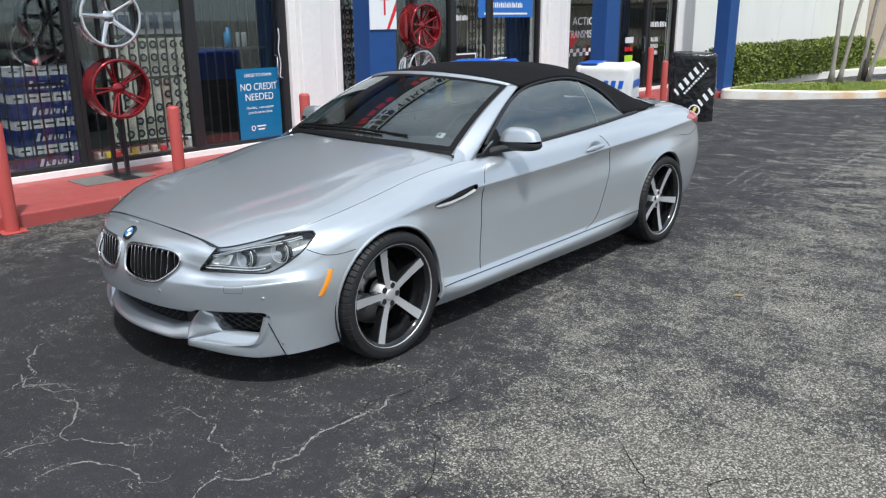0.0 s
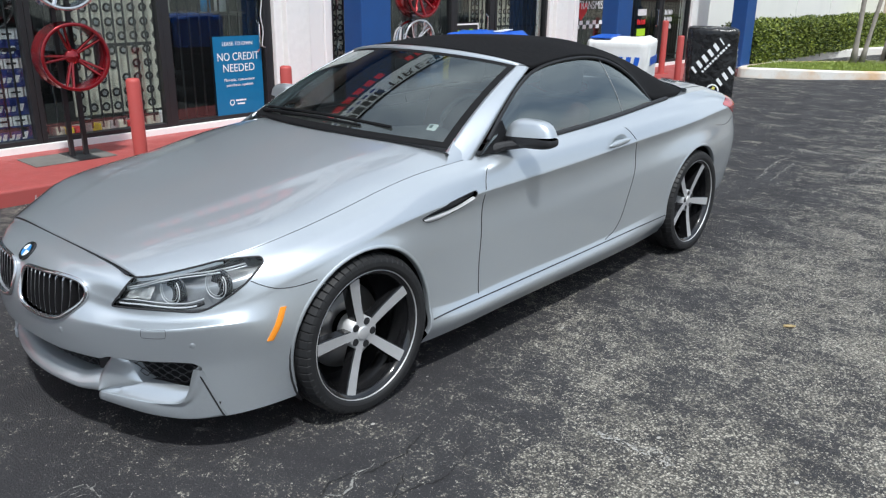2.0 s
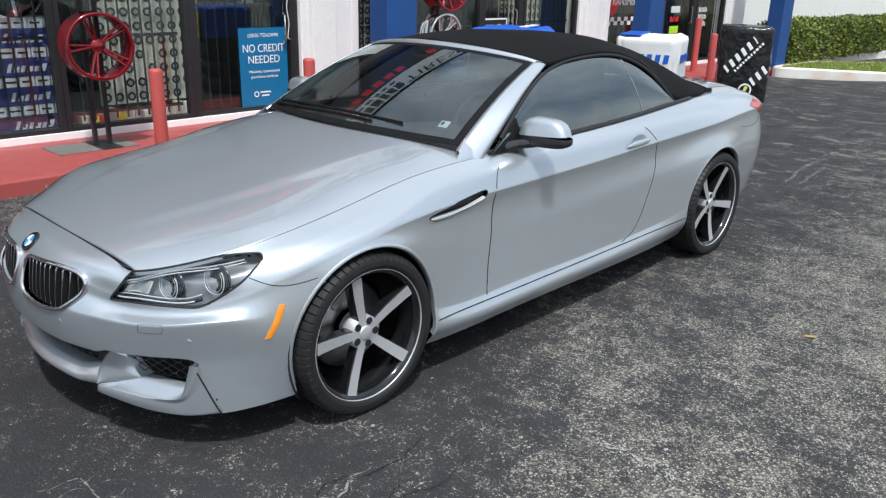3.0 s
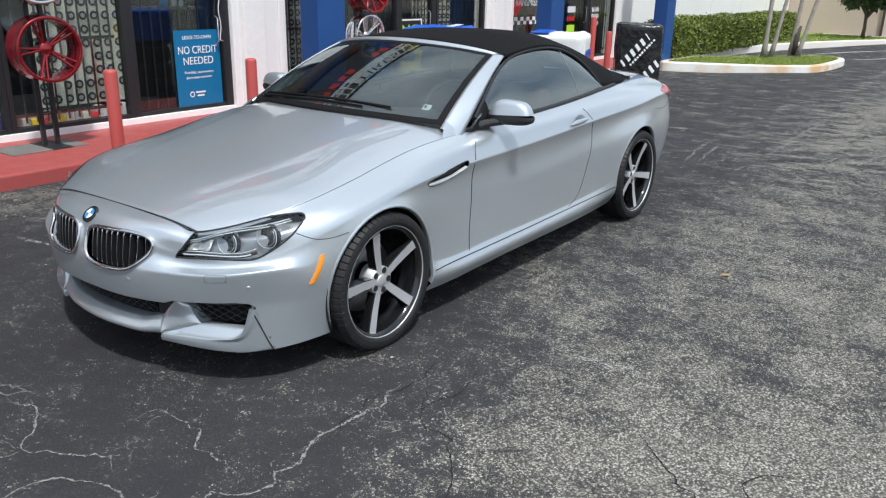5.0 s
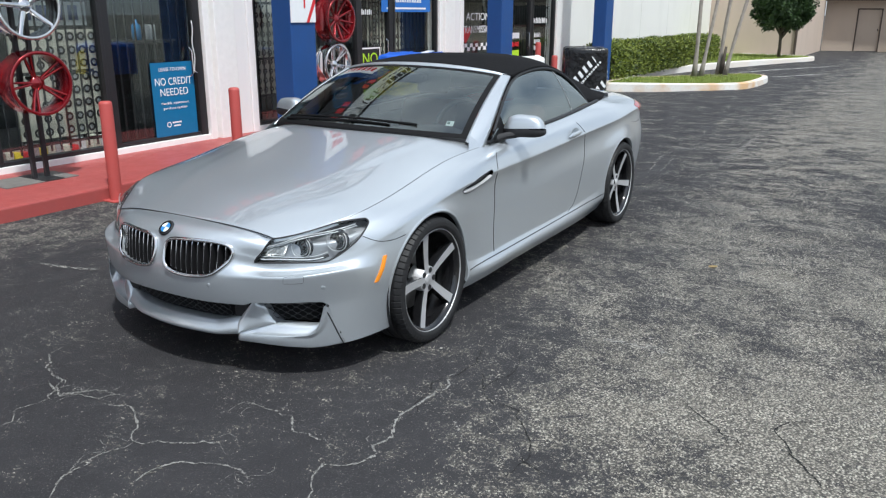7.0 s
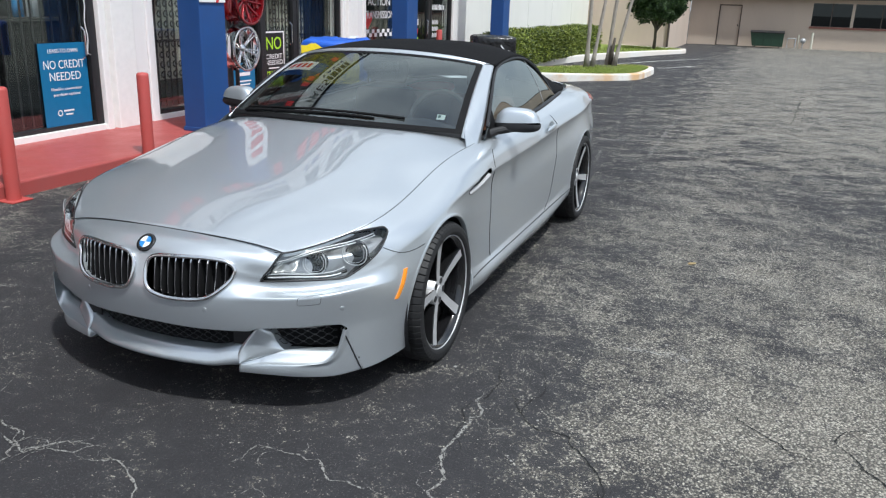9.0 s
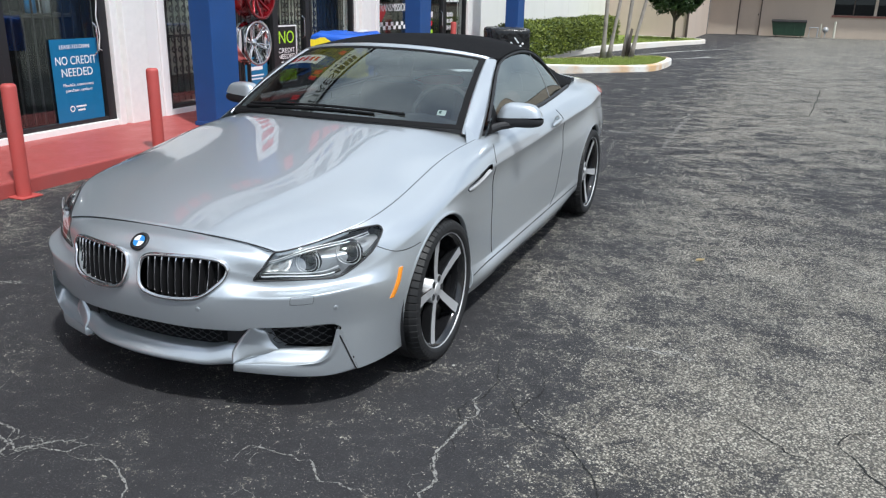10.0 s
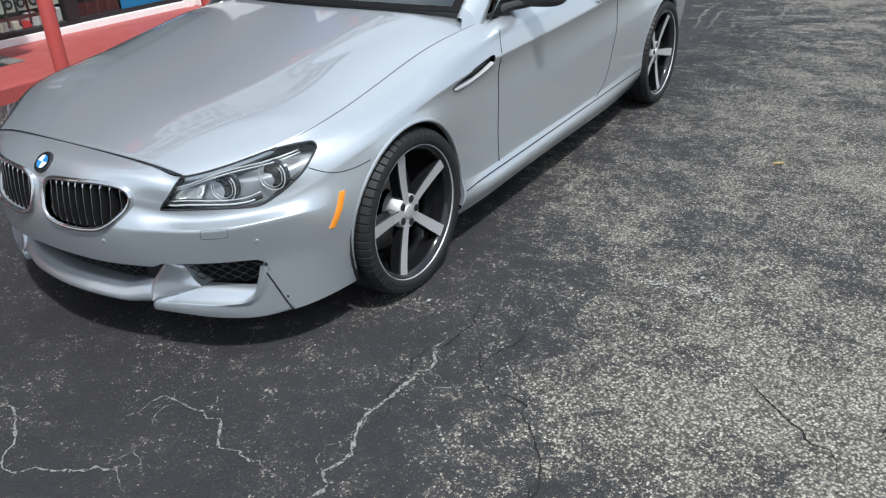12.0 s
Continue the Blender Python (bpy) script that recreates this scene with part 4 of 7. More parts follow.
edge = [bonnet_point(np.array(a_), np.array(0.0)) for a_ in np.linspace(0, 1, 24)] + [bonnet_point(np.array(1.0), np.array(b_)) for b_ in np.linspace(0.03, 1, 40)]
for sg in (1, -1):
    part("bonnet_joint", tube([((p[0] + 0.001) * sg, p[1] - (0.003 if k < 24 else 0), p[2] - 0.0015) for k, p in enumerate(edge)], 0.0027, 6), BLACK_PLASTIC, car)

# rear deck
S_D0, S_D1 = S_OF[11] + 0.12, S_OF[14]
deck_mid = knot_spline([(0, 3.10, 1.035), (0, 3.40, 1.018), (0, 3.83, 0.985)], (0, 0.45, 1.0))


def deck_point(a, b):
    E, C = LONG[0](S_D0 + (S_D1 - S_D0) * b), deck_mid(b)
    aa = np.abs(a)
    return np.stack([a * E[..., 0], C[..., 1] + (E[..., 1] - C[..., 1]) * aa**2, C[..., 2] + (E[..., 2] - C[..., 2]) * aa**3], -1)


A, B = np.meshgrid(np.linspace(-1, 1, 61), np.linspace(0, 1, 41), indexing="ij")
bm = bmesh.new()
add_grid(bm, deck_point(A, B))
part("boot_lid", bm, SILVER, car, "silver boot lid", True)
for sg in (1, -1):
    P = [deck_point(np.array(sg * 0.86), np.array(b)) + np.array((0, 0, 0.0008)) for b in np.linspace(0.5, 0.98, 16)]
    P = [deck_point(np.array(sg * a), np.array(0.42)) + np.array((0, 0, 0.0008)) for a in (0.5, 0.7, 0.80)] + P
    part("boot_joint", tube(P, 0.002, 6), BLACK_PLASTIC, car)

# windscreen, pillars, header
ws_low = lambda a: np.stack([0.725 * a, 0.50 + 0.185 * a**2, 0.985 - 0.028 * a**2], -1)
ws_top = lambda a: np.stack([0.605 * a, 1.20 + 0.125 * a**2, 1.318 - 0.042 * a**2 - 0.008 * a**6], -1)


def screen_point(a, t, lift=0.0):
    p = ws_low(a) * (1 - t)[..., None] + ws_top(a) * t[..., None]
    bulge = 4 * t * (1 - t) * 0.022 + lift
    return p + bulge[..., None] * np.array((0, -0.42, 0.9))


A, B = np.meshgrid(np.linspace(-1, 1, 61), np.linspace(0, 1, 31), indexing="ij")
bm = bmesh.new()
add_grid(bm, screen_point(A, B))
screen = part("windscreen", bm, CAR_GLASS, car, "tinted windscreen", True)
bm = bmesh.new()
for a0, a1, t0, t1 in ((-1, -0.95, 0, 1), (0.95, 1, 0, 1), (-0.95, 0.95, 0, 0.045), (-0.95, 0.95, 0.96, 1)):
    A, B = np.meshgrid(np.linspace(a0, a1, 40 if a1 - a0 > 0.5 else 5), np.linspace(t0, t1, 30 if t1 - t0 > 0.5 else 5), indexing="ij")
    add_grid(bm, screen_point(A, B, np.full(A.shape, 0.0012)))
part("screen_border", bm, SLAT_BLACK, screen, "black ceramic border", True)
for nm, a0, a1, t0, t1, lift, mat, lab in (("sticker", 0.800, 0.858, 0.135, 0.195, -0.002, STICKER, "small pale sticker"), ("sticker_print", 0.808, 0.828, 0.155, 0.185, -0.001, GREEN_BIN, "")):
    A, B = np.meshgrid(np.linspace(a0, a1, 5), np.linspace(t0, t1, 5), indexing="ij")
    bm = bmesh.new()
    add_grid(bm, screen_point(A, B, np.full(A.shape, lift)))
    part(nm, bm, mat, screen, lab)

pillar_out = chord_spline([(0.802, 0.76, 0.905), (0.76, 0.98, 1.06), (0.705, 1.19, 1.185), (0.663, 1.355, 1.262)])
t = np.linspace(0, 1, 24)
for sg in (1, -1):
    inner = screen_point(np.full(24, 1.0), t, np.full(24, 0.002))
    outer = pillar_out(t)
    inner = np.concatenate([inner[:1] - (inner[1:2] - inner[:1]) * 1.0, inner])
    outer = np.concatenate([outer[:1] - (outer[1:2] - outer[:1]) * 1.0, outer])
    top = (inner * 0.5 + outer * 0.5) + np.array((0.004, -0.002, 0.005))
    tq = (inner * 0.82 + outer * 0.18) + np.array((0.002, -0.003, 0.004))
    to = (inner * 0.2 + outer * 0.8) + np.array((0.004, 0.0, 0.003))
    under = outer + np.array((-0.035, 0.02, -0.01))
    rows = np.stack([inner - np.array((0, 0, 0.012)), inner, tq, top, to, outer, under], 1) * np.array((sg, 1, 1))
    bm = bmesh.new()
    add_grid(bm, rows)
    part("pillar", bm, SILVER, car, "", True)
    # scuttle side between bonnet, wing and pillar
    bm = bmesh.new()
    wing = LONG[0](np.linspace(S_OF[7] + 0.20, S_OF[8] + 0.03, 10))
    foot = np.stack([inner[3] + (outer[3] - inner[3]) * k for k in np.linspace(0, 1, 10)]) + np.array((0, -0.006, -0.004))
    add_grid(bm, np.stack([wing - np.array((0.002, 0, 0.001)), wing * 0.5 + foot * 0.5 + np.array((0, 0, 0.004)), foot], 1) * np.array((sg, 1, 1)))
    part("pillar_foot", bm, SILVER, car, "", True)
a = np.linspace(-1, 1, 49)
head_in = screen_point(a, np.ones(49), np.full(49, 0.002))
head_out = np.stack([0.665 * a, 1.262 + 0.10 * a**2, 1.334 - 0.055 * a**2 - 0.016 * a**6], -1)
bm = bmesh.new()
add_grid(bm, np.stack([head_in - np.array((0, 0, 0.01)), head_in, head_in * 0.7 + head_out * 0.3 + np.array((0, -0.006, 0.009)), head_in * 0.3 + head_out * 0.7 + np.array((0, 0, 0.007)), head_out], 1))
part("screen_header", bm, SILVER, car, "silver windscreen header", True)
# scuttle
bm = bmesh.new()
rear_edge = bonnet_point(a, np.ones(49))
low = screen_point(a, np.zeros(49))
add_grid(bm, np.stack([rear_edge - np.array((0, 0.03, 0.012)), rear_edge + np.array((0, 0.01, -0.016)), low - np.array((0, 0.01, 0.006)), low + np.array((0, 0.02, 0.004))], 1))
part("scuttle", bm, BLACK_PLASTIC, car, "black plastic scuttle", True)

# side glass and canvas top
glass_top = chord_spline([(0.805, 0.80, 0.912), (0.762, 0.99, 1.055), (0.70, 1.22, 1.185), (0.655, 1.42, 1.245), (0.64, 1.68, 1.274), (0.64, 1.95, 1.272), (0.652, 2.18, 1.222), (0.69, 2.375, 1.115), (0.745, 2.50, 0.985)])
t = np.linspace(0, 1, 80)
G = glass_top(t)
G[:, 0] += 0.004
belt_s = np.interp(G[:, 1], [p[1] for p in top_line[5:14]], S_OF[5:14])
Bl = LONG[0](belt_s) + np.array((-0.012, 0, 0.004))
for sg in (1, -1):
    u = np.linspace(0, 1, 14)[None, :, None]
    P = Bl[:, None] * (1 - u) + G[:, None] * u + 4 * u * (1 - u) * np.array((0.016, 0, 0))
    bm = bmesh.new()
    add_grid(bm, P * np.array((sg, 1, 1)))
    pane = part("side_window", bm, SIDE_GLASS, car, "dark tinted side window", True)
    k = int(np.argmin(np.abs(G[30:, 1] - 2.04))) + 30
    part("glass_edge", tube([tuple((P[k, j] + np.array((0.001, -0.0 + 0.06 * (1 - j / 13), 0))) * np.array((sg, 1, 1))) for j in range(14)], 0.0016, 6), LAMP_GREY, pane)
    # belt trim
    bt = LONG[0](np.linspace(S_OF[8] - 0.02, S_OF[11] + 0.22, 60))
    rows = np.stack([bt + np.array((0.004, 0, 0.001)), bt + np.array((0.003, 0, 0.016)), bt + np.array((-0.014, 0, 0.019)), bt + np.array((-0.03, 0, 0.002))], 1)
    bm = bmesh.new()
    add_grid(bm, rows * np.array((sg, 1, 1)))
    part("belt_trim", bm, BLACK_PLASTIC, car, "", True)
    # seal along the window's upper edge
    part("window_seal", tube([tuple((p + np.array((0.006, 0, 0.006))) * np.array((sg, 1, 1))) for p in G[4:]], 0.009, 6), BLACK_PLASTIC, car)

top_edge = chord_spline([(0.668, 1.365, 1.268), (0.655, 1.66, 1.297), (0.655, 1.95, 1.294), (0.666, 2.18, 1.243), (0.701, 2.375, 1.132), (0.742, 2.495, 1.024), (0.752, 2.68, 1.006), (0.735, 2.88, 1.006), (0.69, 3.03, 1.014)])
top_mid = chord_spline([(0, 1.262, 1.338), (0, 1.60, 1.366), (0, 1.95, 1.371), (0, 2.35, 1.343), (0, 2.75, 1.262), (0, 3.24, 1.045)])


def canvas_point(a, b):
    E, C = top_edge(b), top_mid(b)
    aa = np.abs(a)
    p = 2.3 + 0.7 * b
    z = E[..., 2] + (C[..., 2] - E[..., 2]) * (1 - aa**p)
    # the frame bows under the cloth
    z = z - 0.004 * np.sin(b * math.pi * 4) ** 2 * (1 - aa**4)
    return np.stack([a * E[..., 0], C[..., 1] + (E[..., 1] - C[..., 1]) * aa**2.2, z], -1)


A, B = np.meshgrid(np.linspace(-1, 1, 81), np.linspace(0, 1, 81), indexing="ij")
P = canvas_point(A, B)
bm = bmesh.new()
add_grid(bm, P)
ret = bmesh.ops.extrude_edge_only(bm, edges=[e for e in bm.edges if e.is_boundary])
for v in ret["geom"]:
    if isinstance(v, bmesh.types.BMVert):
        v.co.z -= 0.018
        v.co.x *= 0.985
part("canvas_top", bm, CANVAS, car, "raised black canvas top", True)
tail_edge = [canvas_point(np.array(a), np.array(1.0)) for a in np.linspace(-1, 1, 41)]
bm = bmesh.new()
rows = []
for p in tail_edge:
    o = np.array((p[0] * 0.03, 0.03 - abs(p[0]) * 0.02, 0))
    rows.append([p + np.array((0, 0, 0.01)), p + o * 0.5 + np.array((0, 0.004, 0.012)), p + o + np.array((0, 0.02, 0.004)), p + o + np.array((0, 0.02, -0.03))])
add_grid(bm, rows)
part("top_trim", bm, LAMP_GREY, car, "grey trim round the foot of the top", True)

# underbody, wheel wells and cabin
bm = bmesh.new()
add_box(bm, (-0.60, -0.60, 0.19), (0.60, 3.50, 0.24), 0.02)
add_box(bm, (-0.84, 0.45, 0.19), (0.84, 2.40, 0.238), 0.02)
add_box(bm, (-0.58, -0.55, 0.24), (0.58, 0.42, 0.62), 0.05)
add_box(bm, (-0.72, 0.45, 0.24), (0.72, 2.45, 0.36), 0.02)
add_box(bm, (-0.62, 2.45, 0.24), (0.62, 3.60, 0.82), 0.05)
part("underbody", bm, BLACK_PLASTIC, car, "black underbody")
for sg in (1, -1):
    for y0, r in ((0.003, 0.362), (AXLE_R, 0.371)):
        rows = []
        for a in np.linspace(-0.66, 0.66, 30) * math.pi:
            c = (y0 + r * math.sin(a), HUB_Z + r * math.cos(a))
            rows.append([(sg * x, *c) for x in (0.60, 0.75, 0.895)])
        bm = bmesh.new()
        vs = add_grid(bm, rows)
        bm.faces.new([row[0] for row in vs])
        part("wheel_well", bm, BLACK_PLASTIC, car, "black wheel well liner", True)


# turned lips of the wheel arches
for loop, y0, x0 in ((arch_front, 0.003, 0.93), (arch_rear, AXLE_R, 0.94)):
    keep = loop[:40]
    P = at_shell(keep[:, 0], keep[:, 1], 0.0)
    N = shell_normal(keep[:, 0], np.clip(keep[:, 1] / W, 0, NSEG))
    r0 = np.hypot(P[:, 1] - y0, P[:, 2] - HUB_Z)
    ok = (np.abs(r0 - np.median(r0)) < 0.012) & (P[:, 2] > 0.225)
    P, N = P[ok], N[ok]
    out = np.stack([np.zeros(len(P)), P[:, 1] - y0, P[:, 2] - HUB_Z], 1)
    out /= np.linalg.norm(out, axis=1)[:, None]
    out -= N * (out * N).sum(1)[:, None]
    rows = np.stack([P + out * o + N * n_ for o, n_ in ((0.013, -0.0005), (0.009, 0.0016), (0.003, 0.0022), (-0.002, 0.0012), (-0.0035, -0.002), (-0.0035, -0.020))], 1)
    for sg in (1, -1):
        bm = bmesh.new()
        add_grid(bm, rows * np.array((sg, 1, 1)))
        part("arch_lip", bm, SILVER, car, "", True)


def rounded(name, c, d, bev, mat, parent, m=None, label=""):
    bm = bmesh.new()
    r = bmesh.ops.create_cube(bm, size=1.0)
    for v in r["verts"]:
        v.co = Vector((v.co.x * d[0], v.co.y * d[1], v.co.z * d[2]))
    bmesh.ops.bevel(bm, geom=list(bm.edges), offset=bev, segments=4, affect="EDGES", profile=0.55)
    bm.transform(Matrix.Translation(c) @ (m if m is not None else Matrix()))
    return part(name, bm, mat, parent, label, True)


dash_rows = []
for a in np.linspace(-1, 1, 25):
    dash_rows.append([(0.70 * a, 0.58 + 0.15 * a * a, 0.955), (0.71 * a, 0.78, 0.965 + 0.03 * math.exp(-((a - 0.5) / 0.25) ** 2)), (0.71 * a, 1.0, 0.93 + 0.045 * math.exp(-((a - 0.5) / 0.25) ** 2)), (0.71 * a, 1.10, 0.86), (0.71 * a, 1.08, 0.55)])
bm = bmesh.new()
add_grid(bm, dash_rows)
part("dashboard", bm, LEATHER, car, "dark dashboard", True)
for sx in (0.37, -0.37):
    rounded("seat_cushion", (sx, 1.62, 0.52), (0.50, 0.52, 0.20), 0.07, TAN, car, None, "tan leather front seat")
    rounded("seat_back", (sx, 1.96, 0.76), (0.46, 0.15, 0.52), 0.06, TAN, car, pose(0, 0, 0, -20), "")
    rounded("headrest", (sx, 2.09, 1.13), (0.27, 0.10, 0.17), 0.045, LEATHER, car, pose(0, 0, 0, -12), "")
rounded("rear_bench", (0, 2.52, 0.70), (1.15, 0.20, 0.50), 0.07, TAN, car, pose(0, 0, 0, -22), "tan leather rear bench")
for sx in (0.72, -0.72):
    rounded("door_card", (sx, 1.5, 0.62), (0.06, 1.35, 0.55), 0.02, LEATHER, car)
bm = bmesh.new()
M = Matrix.Translation((0.37, 1.22, 0.93)) @ pose(0, 0, 0, -24)
add_tube(bm, [M @ Vector((0.185 * math.cos(a), 0, 0.185 * math.sin(a))) for a in np.linspace(0, 2 * math.pi, 40)], 0.016, 8, False)
part("steering_wheel", bm, LEATHER, car, "dark steering wheel", True)
rounded("inner_mirror", (0, 1.20, 1.235), (0.24, 0.05, 0.065), 0.02, BLACK_PLASTIC, car)

# lamps, grilles
patch = lambda key: region == key


def loop_points(loop, lift):
    return at_shell(loop[:, 0], loop[:, 1], lift)


def ring(name, loop, lift, r, mat, parent, sg, sides=8):
    P = [tuple(p * np.array((sg, 1, 1))) for p in loop_points(loop, lift)]
    bm = bmesh.new()
    vs = []
    n = len(P)
    rows = []
    for i in range(n):
        d = (Vector(P[(i + 1) % n]) - Vector(P[i - 1])).normalized()
        c = Vector(P[i])
        nn = Vector(shell_normal(loop[i, 0], np.clip(loop[i, 1] / W, 0, NSEG)) * np.array((sg, 1, 1)))
        u = d.cross(nn).normalized()
        rows.append([c + r * (math.cos(2 * math.pi * k / sides) * u + math.sin(2 * math.pi * k / sides) * nn) for k in range(sides)])
    add_grid(bm, rows, True, True)
    return part(name, bm, mat, parent, "", True)


def front_point(x, z, lift=0.0):
    s, w = locate((x, 0, z), True)
    return at_shell(s, w, lift)


kid_dense = closed_curve(kidney_xz)
for sg in (1, -1):
    kid = empty("kidney_grille")
    kid.parent = car
    tagged(kid, "chrome framed kidney grille with upright slats")
    shell_mesh("grille_back", patch("kidney"), (sg,), SLAT_BLACK, kid, -0.045, lip=0)
    ring("grille_frame", kidney_loop, 0.004, 0.009, CHROME, kid, sg)
    for x in np.linspace(0.066, 0.352, 10):
        zs = []
        for p0, p1 in zip(kid_dense, np.roll(kid_dense, -1, 0)):
            if (p0[0] - x) * (p1[0] - x) <= 0 and p0[0] != p1[0]:
                zs.append(p0[1] + (x - p0[0]) / (p1[0] - p0[0]) * (p1[1] - p0[1]))
        zz = np.linspace(min(zs) - 0.002, max(zs) + 0.002, 9)
        rows, edge = [], []
        for j, z in enumerate(zz):
            u = j / 8
            c = front_point(x, z, 0.001 - 0.014 * (1 - u) ** 1.5)
            rows.append([c + np.array((dx, dy, 0)) for dx, dy in ((-0.003, 0.03), (-0.0035, 0.003), (0, 0.0), (0.0035, 0.003), (0.003, 0.03))])
            edge.append(c + np.array((0, 0.001, 0)))
        bm = bmesh.new()
        add_grid(bm, np.array(rows) * np.array((sg, 1, 1)))
        sl = part("slat", bm, SLAT_BLACK, kid, "", True)
        part("slat_edge", tube([tuple(p * np.array((sg, 1, 1))) for p in edge], [0.0015 + 0.0031 * max(0, k - 3) / 5 for k in range(9)], 6), CHROME, sl, "bright slat edge")

def hex_net(name, parent, x0, x1, z0, z1, depth, sg, rows):
    """Zigzag bars that make flat hexagons."""
    for k in range(rows):
        z = z0 + (z1 - z0) * (k + 0.5) / rows
        amp = (z1 - z0) / rows * 0.36 * (1 if k % 2 else -1)
        n = int((x1 - x0) / 0.0115)
        P = []
        for j in range(n + 1):
            x = x0 + (x1 - x0) * j / n
            side = sg if x >= 0 else -sg
            P.append(tuple(front_point(abs(x), z + (amp if j % 4 in (0, 1) else -amp), depth) * np.array((side, 1, 1))))
        part(name, tube(P, 0.0016, 5), NET_GREY, parent)


intake = empty("lower_intake")
intake.parent = car
bm = bmesh.new()
add_grid(bm, [[front_point(abs(x), z, -0.075) * np.array((1 if x >= 0 else -1, 1, 1)) for z in np.linspace(0.225, 0.392, 5)] for x in np.linspace(-0.50, 0.50, 41)])
part("intake_back", bm, SLAT_BLACK, intake, "", True)
hex_net("mesh_bar", intake, -0.335, 0.335, 0.266, 0.378, -0.062, 1, 7)
for sg in (1, -1):
    f = np.array((sg, 1, 1))
    part("intake_blank", box((min(sg * 0.34, sg * 0.425), -0.812, 0.262), (max(sg * 0.34, sg * 0.425), -0.806, 0.385), 0.002, Matrix.Translation((0, 0, 0))), BLACK_PLASTIC, intake)
    fog = empty("side_intake")
    fog.parent = car
    bm = bmesh.new()
    add_grid(bm, [[front_point(x, z, -0.080) * f for z in np.linspace(0.262, 0.400, 5)] for x in np.linspace(0.46, 0.775, 21)])
    part("intake_back", bm, SLAT_BLACK, fog, "", True)
    hex_net("mesh_bar", fog, 0.495, 0.742, 0.276, 0.372, -0.058, sg, 6)
    part("fog_lamp", tube([tuple(front_point(x, 0.384, -0.026) * f) for x in np.linspace(0.49, 0.735, 14)], 0.0085, 8), GLOSS_BLACK, fog, "slim dark fog lamp strip", True)
    for x in (0.617, 0.665, 0.715):
        part("fog_led", tube([tuple(front_point(x + d, 0.388, -0.012) * f) for d in (-0.011, 0, 0.011)], 0.0032, 8), CHROME, fog)

for sg in (1, -1):
    f = np.array((sg, 1, 1))
    lamp = empty("headlamp")
    lamp.parent = car
    tagged(lamp, "clear headlamp with two ringed projectors and light strip")
    shell_mesh("lens", patch("headlamp"), (sg,), LENS, lamp, 0.001, lip=0)
    shell_mesh("housing", patch("headlamp"), (sg,), LAMP_DARK, lamp, -0.055, lip=0)
    ring("lens_seal", headlamp_loop, 0.0, 0.0038, BLACK_PLASTIC, lamp, sg)
    # the walls between lens and housing
    rows = np.stack([loop_points(headlamp_loop, -0.001), loop_points(headlamp_loop, -0.056)], 1) * f
    bm = bmesh.new()
    add_grid(bm, rows, True)
    part("housing_wall", bm, BLACK_PLASTIC, lamp)
    for p, r in (((0.642, -0.668, 0.636), 0.048), ((0.748, -0.534, 0.655), 0.050)):
        s, w = locate(p)
        c = at_shell(s, w, -0.036)
        nrm = Vector((0.18, -0.96, 0.10)).normalized()
        M = Matrix.Translation(c) @ nrm.to_track_quat("X", "Z").to_matrix().to_4x4()
        M = Matrix.Diagonal((sg, 1, 1, 1)) @ M
        for rr, tt in ((r, 0.0019), (r * 0.78, 0.0009)):
            arc = [M @ Vector((0.02, rr * math.sin(q_), rr * math.copysign(abs(math.cos(q_)) ** 0.8, math.cos(q_)) * 0.96)) for q_ in np.linspace(0.75, 2 * math.pi - 0.75, 34)]
            part("light_ring", tube(arc, tt, 8), RING_GREY, lamp, "pale light ring open at its top", True)
        bm = bmesh.new()
        add_lathe(bm, [(0.0, -0.004), (r * 0.25, -0.005), (r * 0.42, -0.007), (r * 0.47, -0.012)], 40, M)
        part("projector", bm, GLOSS_BLACK, lamp, "dark glassy projector lens", True)
        bm = bmesh.new()
        add_lathe(bm, [(r * 0.46, -0.010), (r * 0.70, -0.008), (r * 0.96, -0.004), (r * 0.99, -0.012)], 40, M)
        part("projector_bowl", bm, LAMP_BLACK, lamp, "", True)
    # light strip along the lower edge and brow along the upper
    low = [locate(p) for p in ((0.475, -0.77, 0.579), (0.54, -0.735, 0.577), (0.62, -0.70, 0.577), (0.70, -0.65, 0.579), (0.742, -0.60, 0.592))]
    line = knot_spline(np.array(low), np.linspace(0, 1, 5))(np.linspace(0, 1, 30))
    P = at_shell(line[:, 0], line[:, 1] - 0.004, -0.010) * f
    part("strip_bed", tube([tuple(p) for p in P], 0.0075, 8), BLACK_PLASTIC, lamp, "", True)
    P = at_shell(line[:, 0], line[:, 1] - 0.004, -0.005) * f
    part("light_strip", tube([tuple(p) for p in P[1:27]], 0.0036, 8), RING_GREY, lamp, "pale running light strip", True)
    P = at_shell(line[:, 0], line[:, 1] - 0.022, -0.022) * f
    part("inner_trim", tube([tuple(p) for p in P], 0.0026, 8), RING_GREY, lamp, "", True)
    up = [locate(p) for p in ((0.51, -0.755, 0.636), (0.60, -0.67, 0.672), (0.70, -0.555, 0.696), (0.775, -0.44, 0.712))]
    line = knot_spline(np.array(up), np.linspace(0, 1, 4))(np.linspace(0, 1, 24))
    P = at_shell(line[:, 0], line[:, 1] + 0.012, -0.016) * f
    part("brow_strip", tube([tuple(p) for p in P], 0.0026, 8), RING_GREY, lamp, "", True)
    P = at_shell(line[:, 0], line[:, 1] - 0.002, -0.012) * f
    part("brow_strip", tube([tuple(p) for p in P], 0.0032, 8), LAMP_GREY, lamp, "", True)
    rows = []
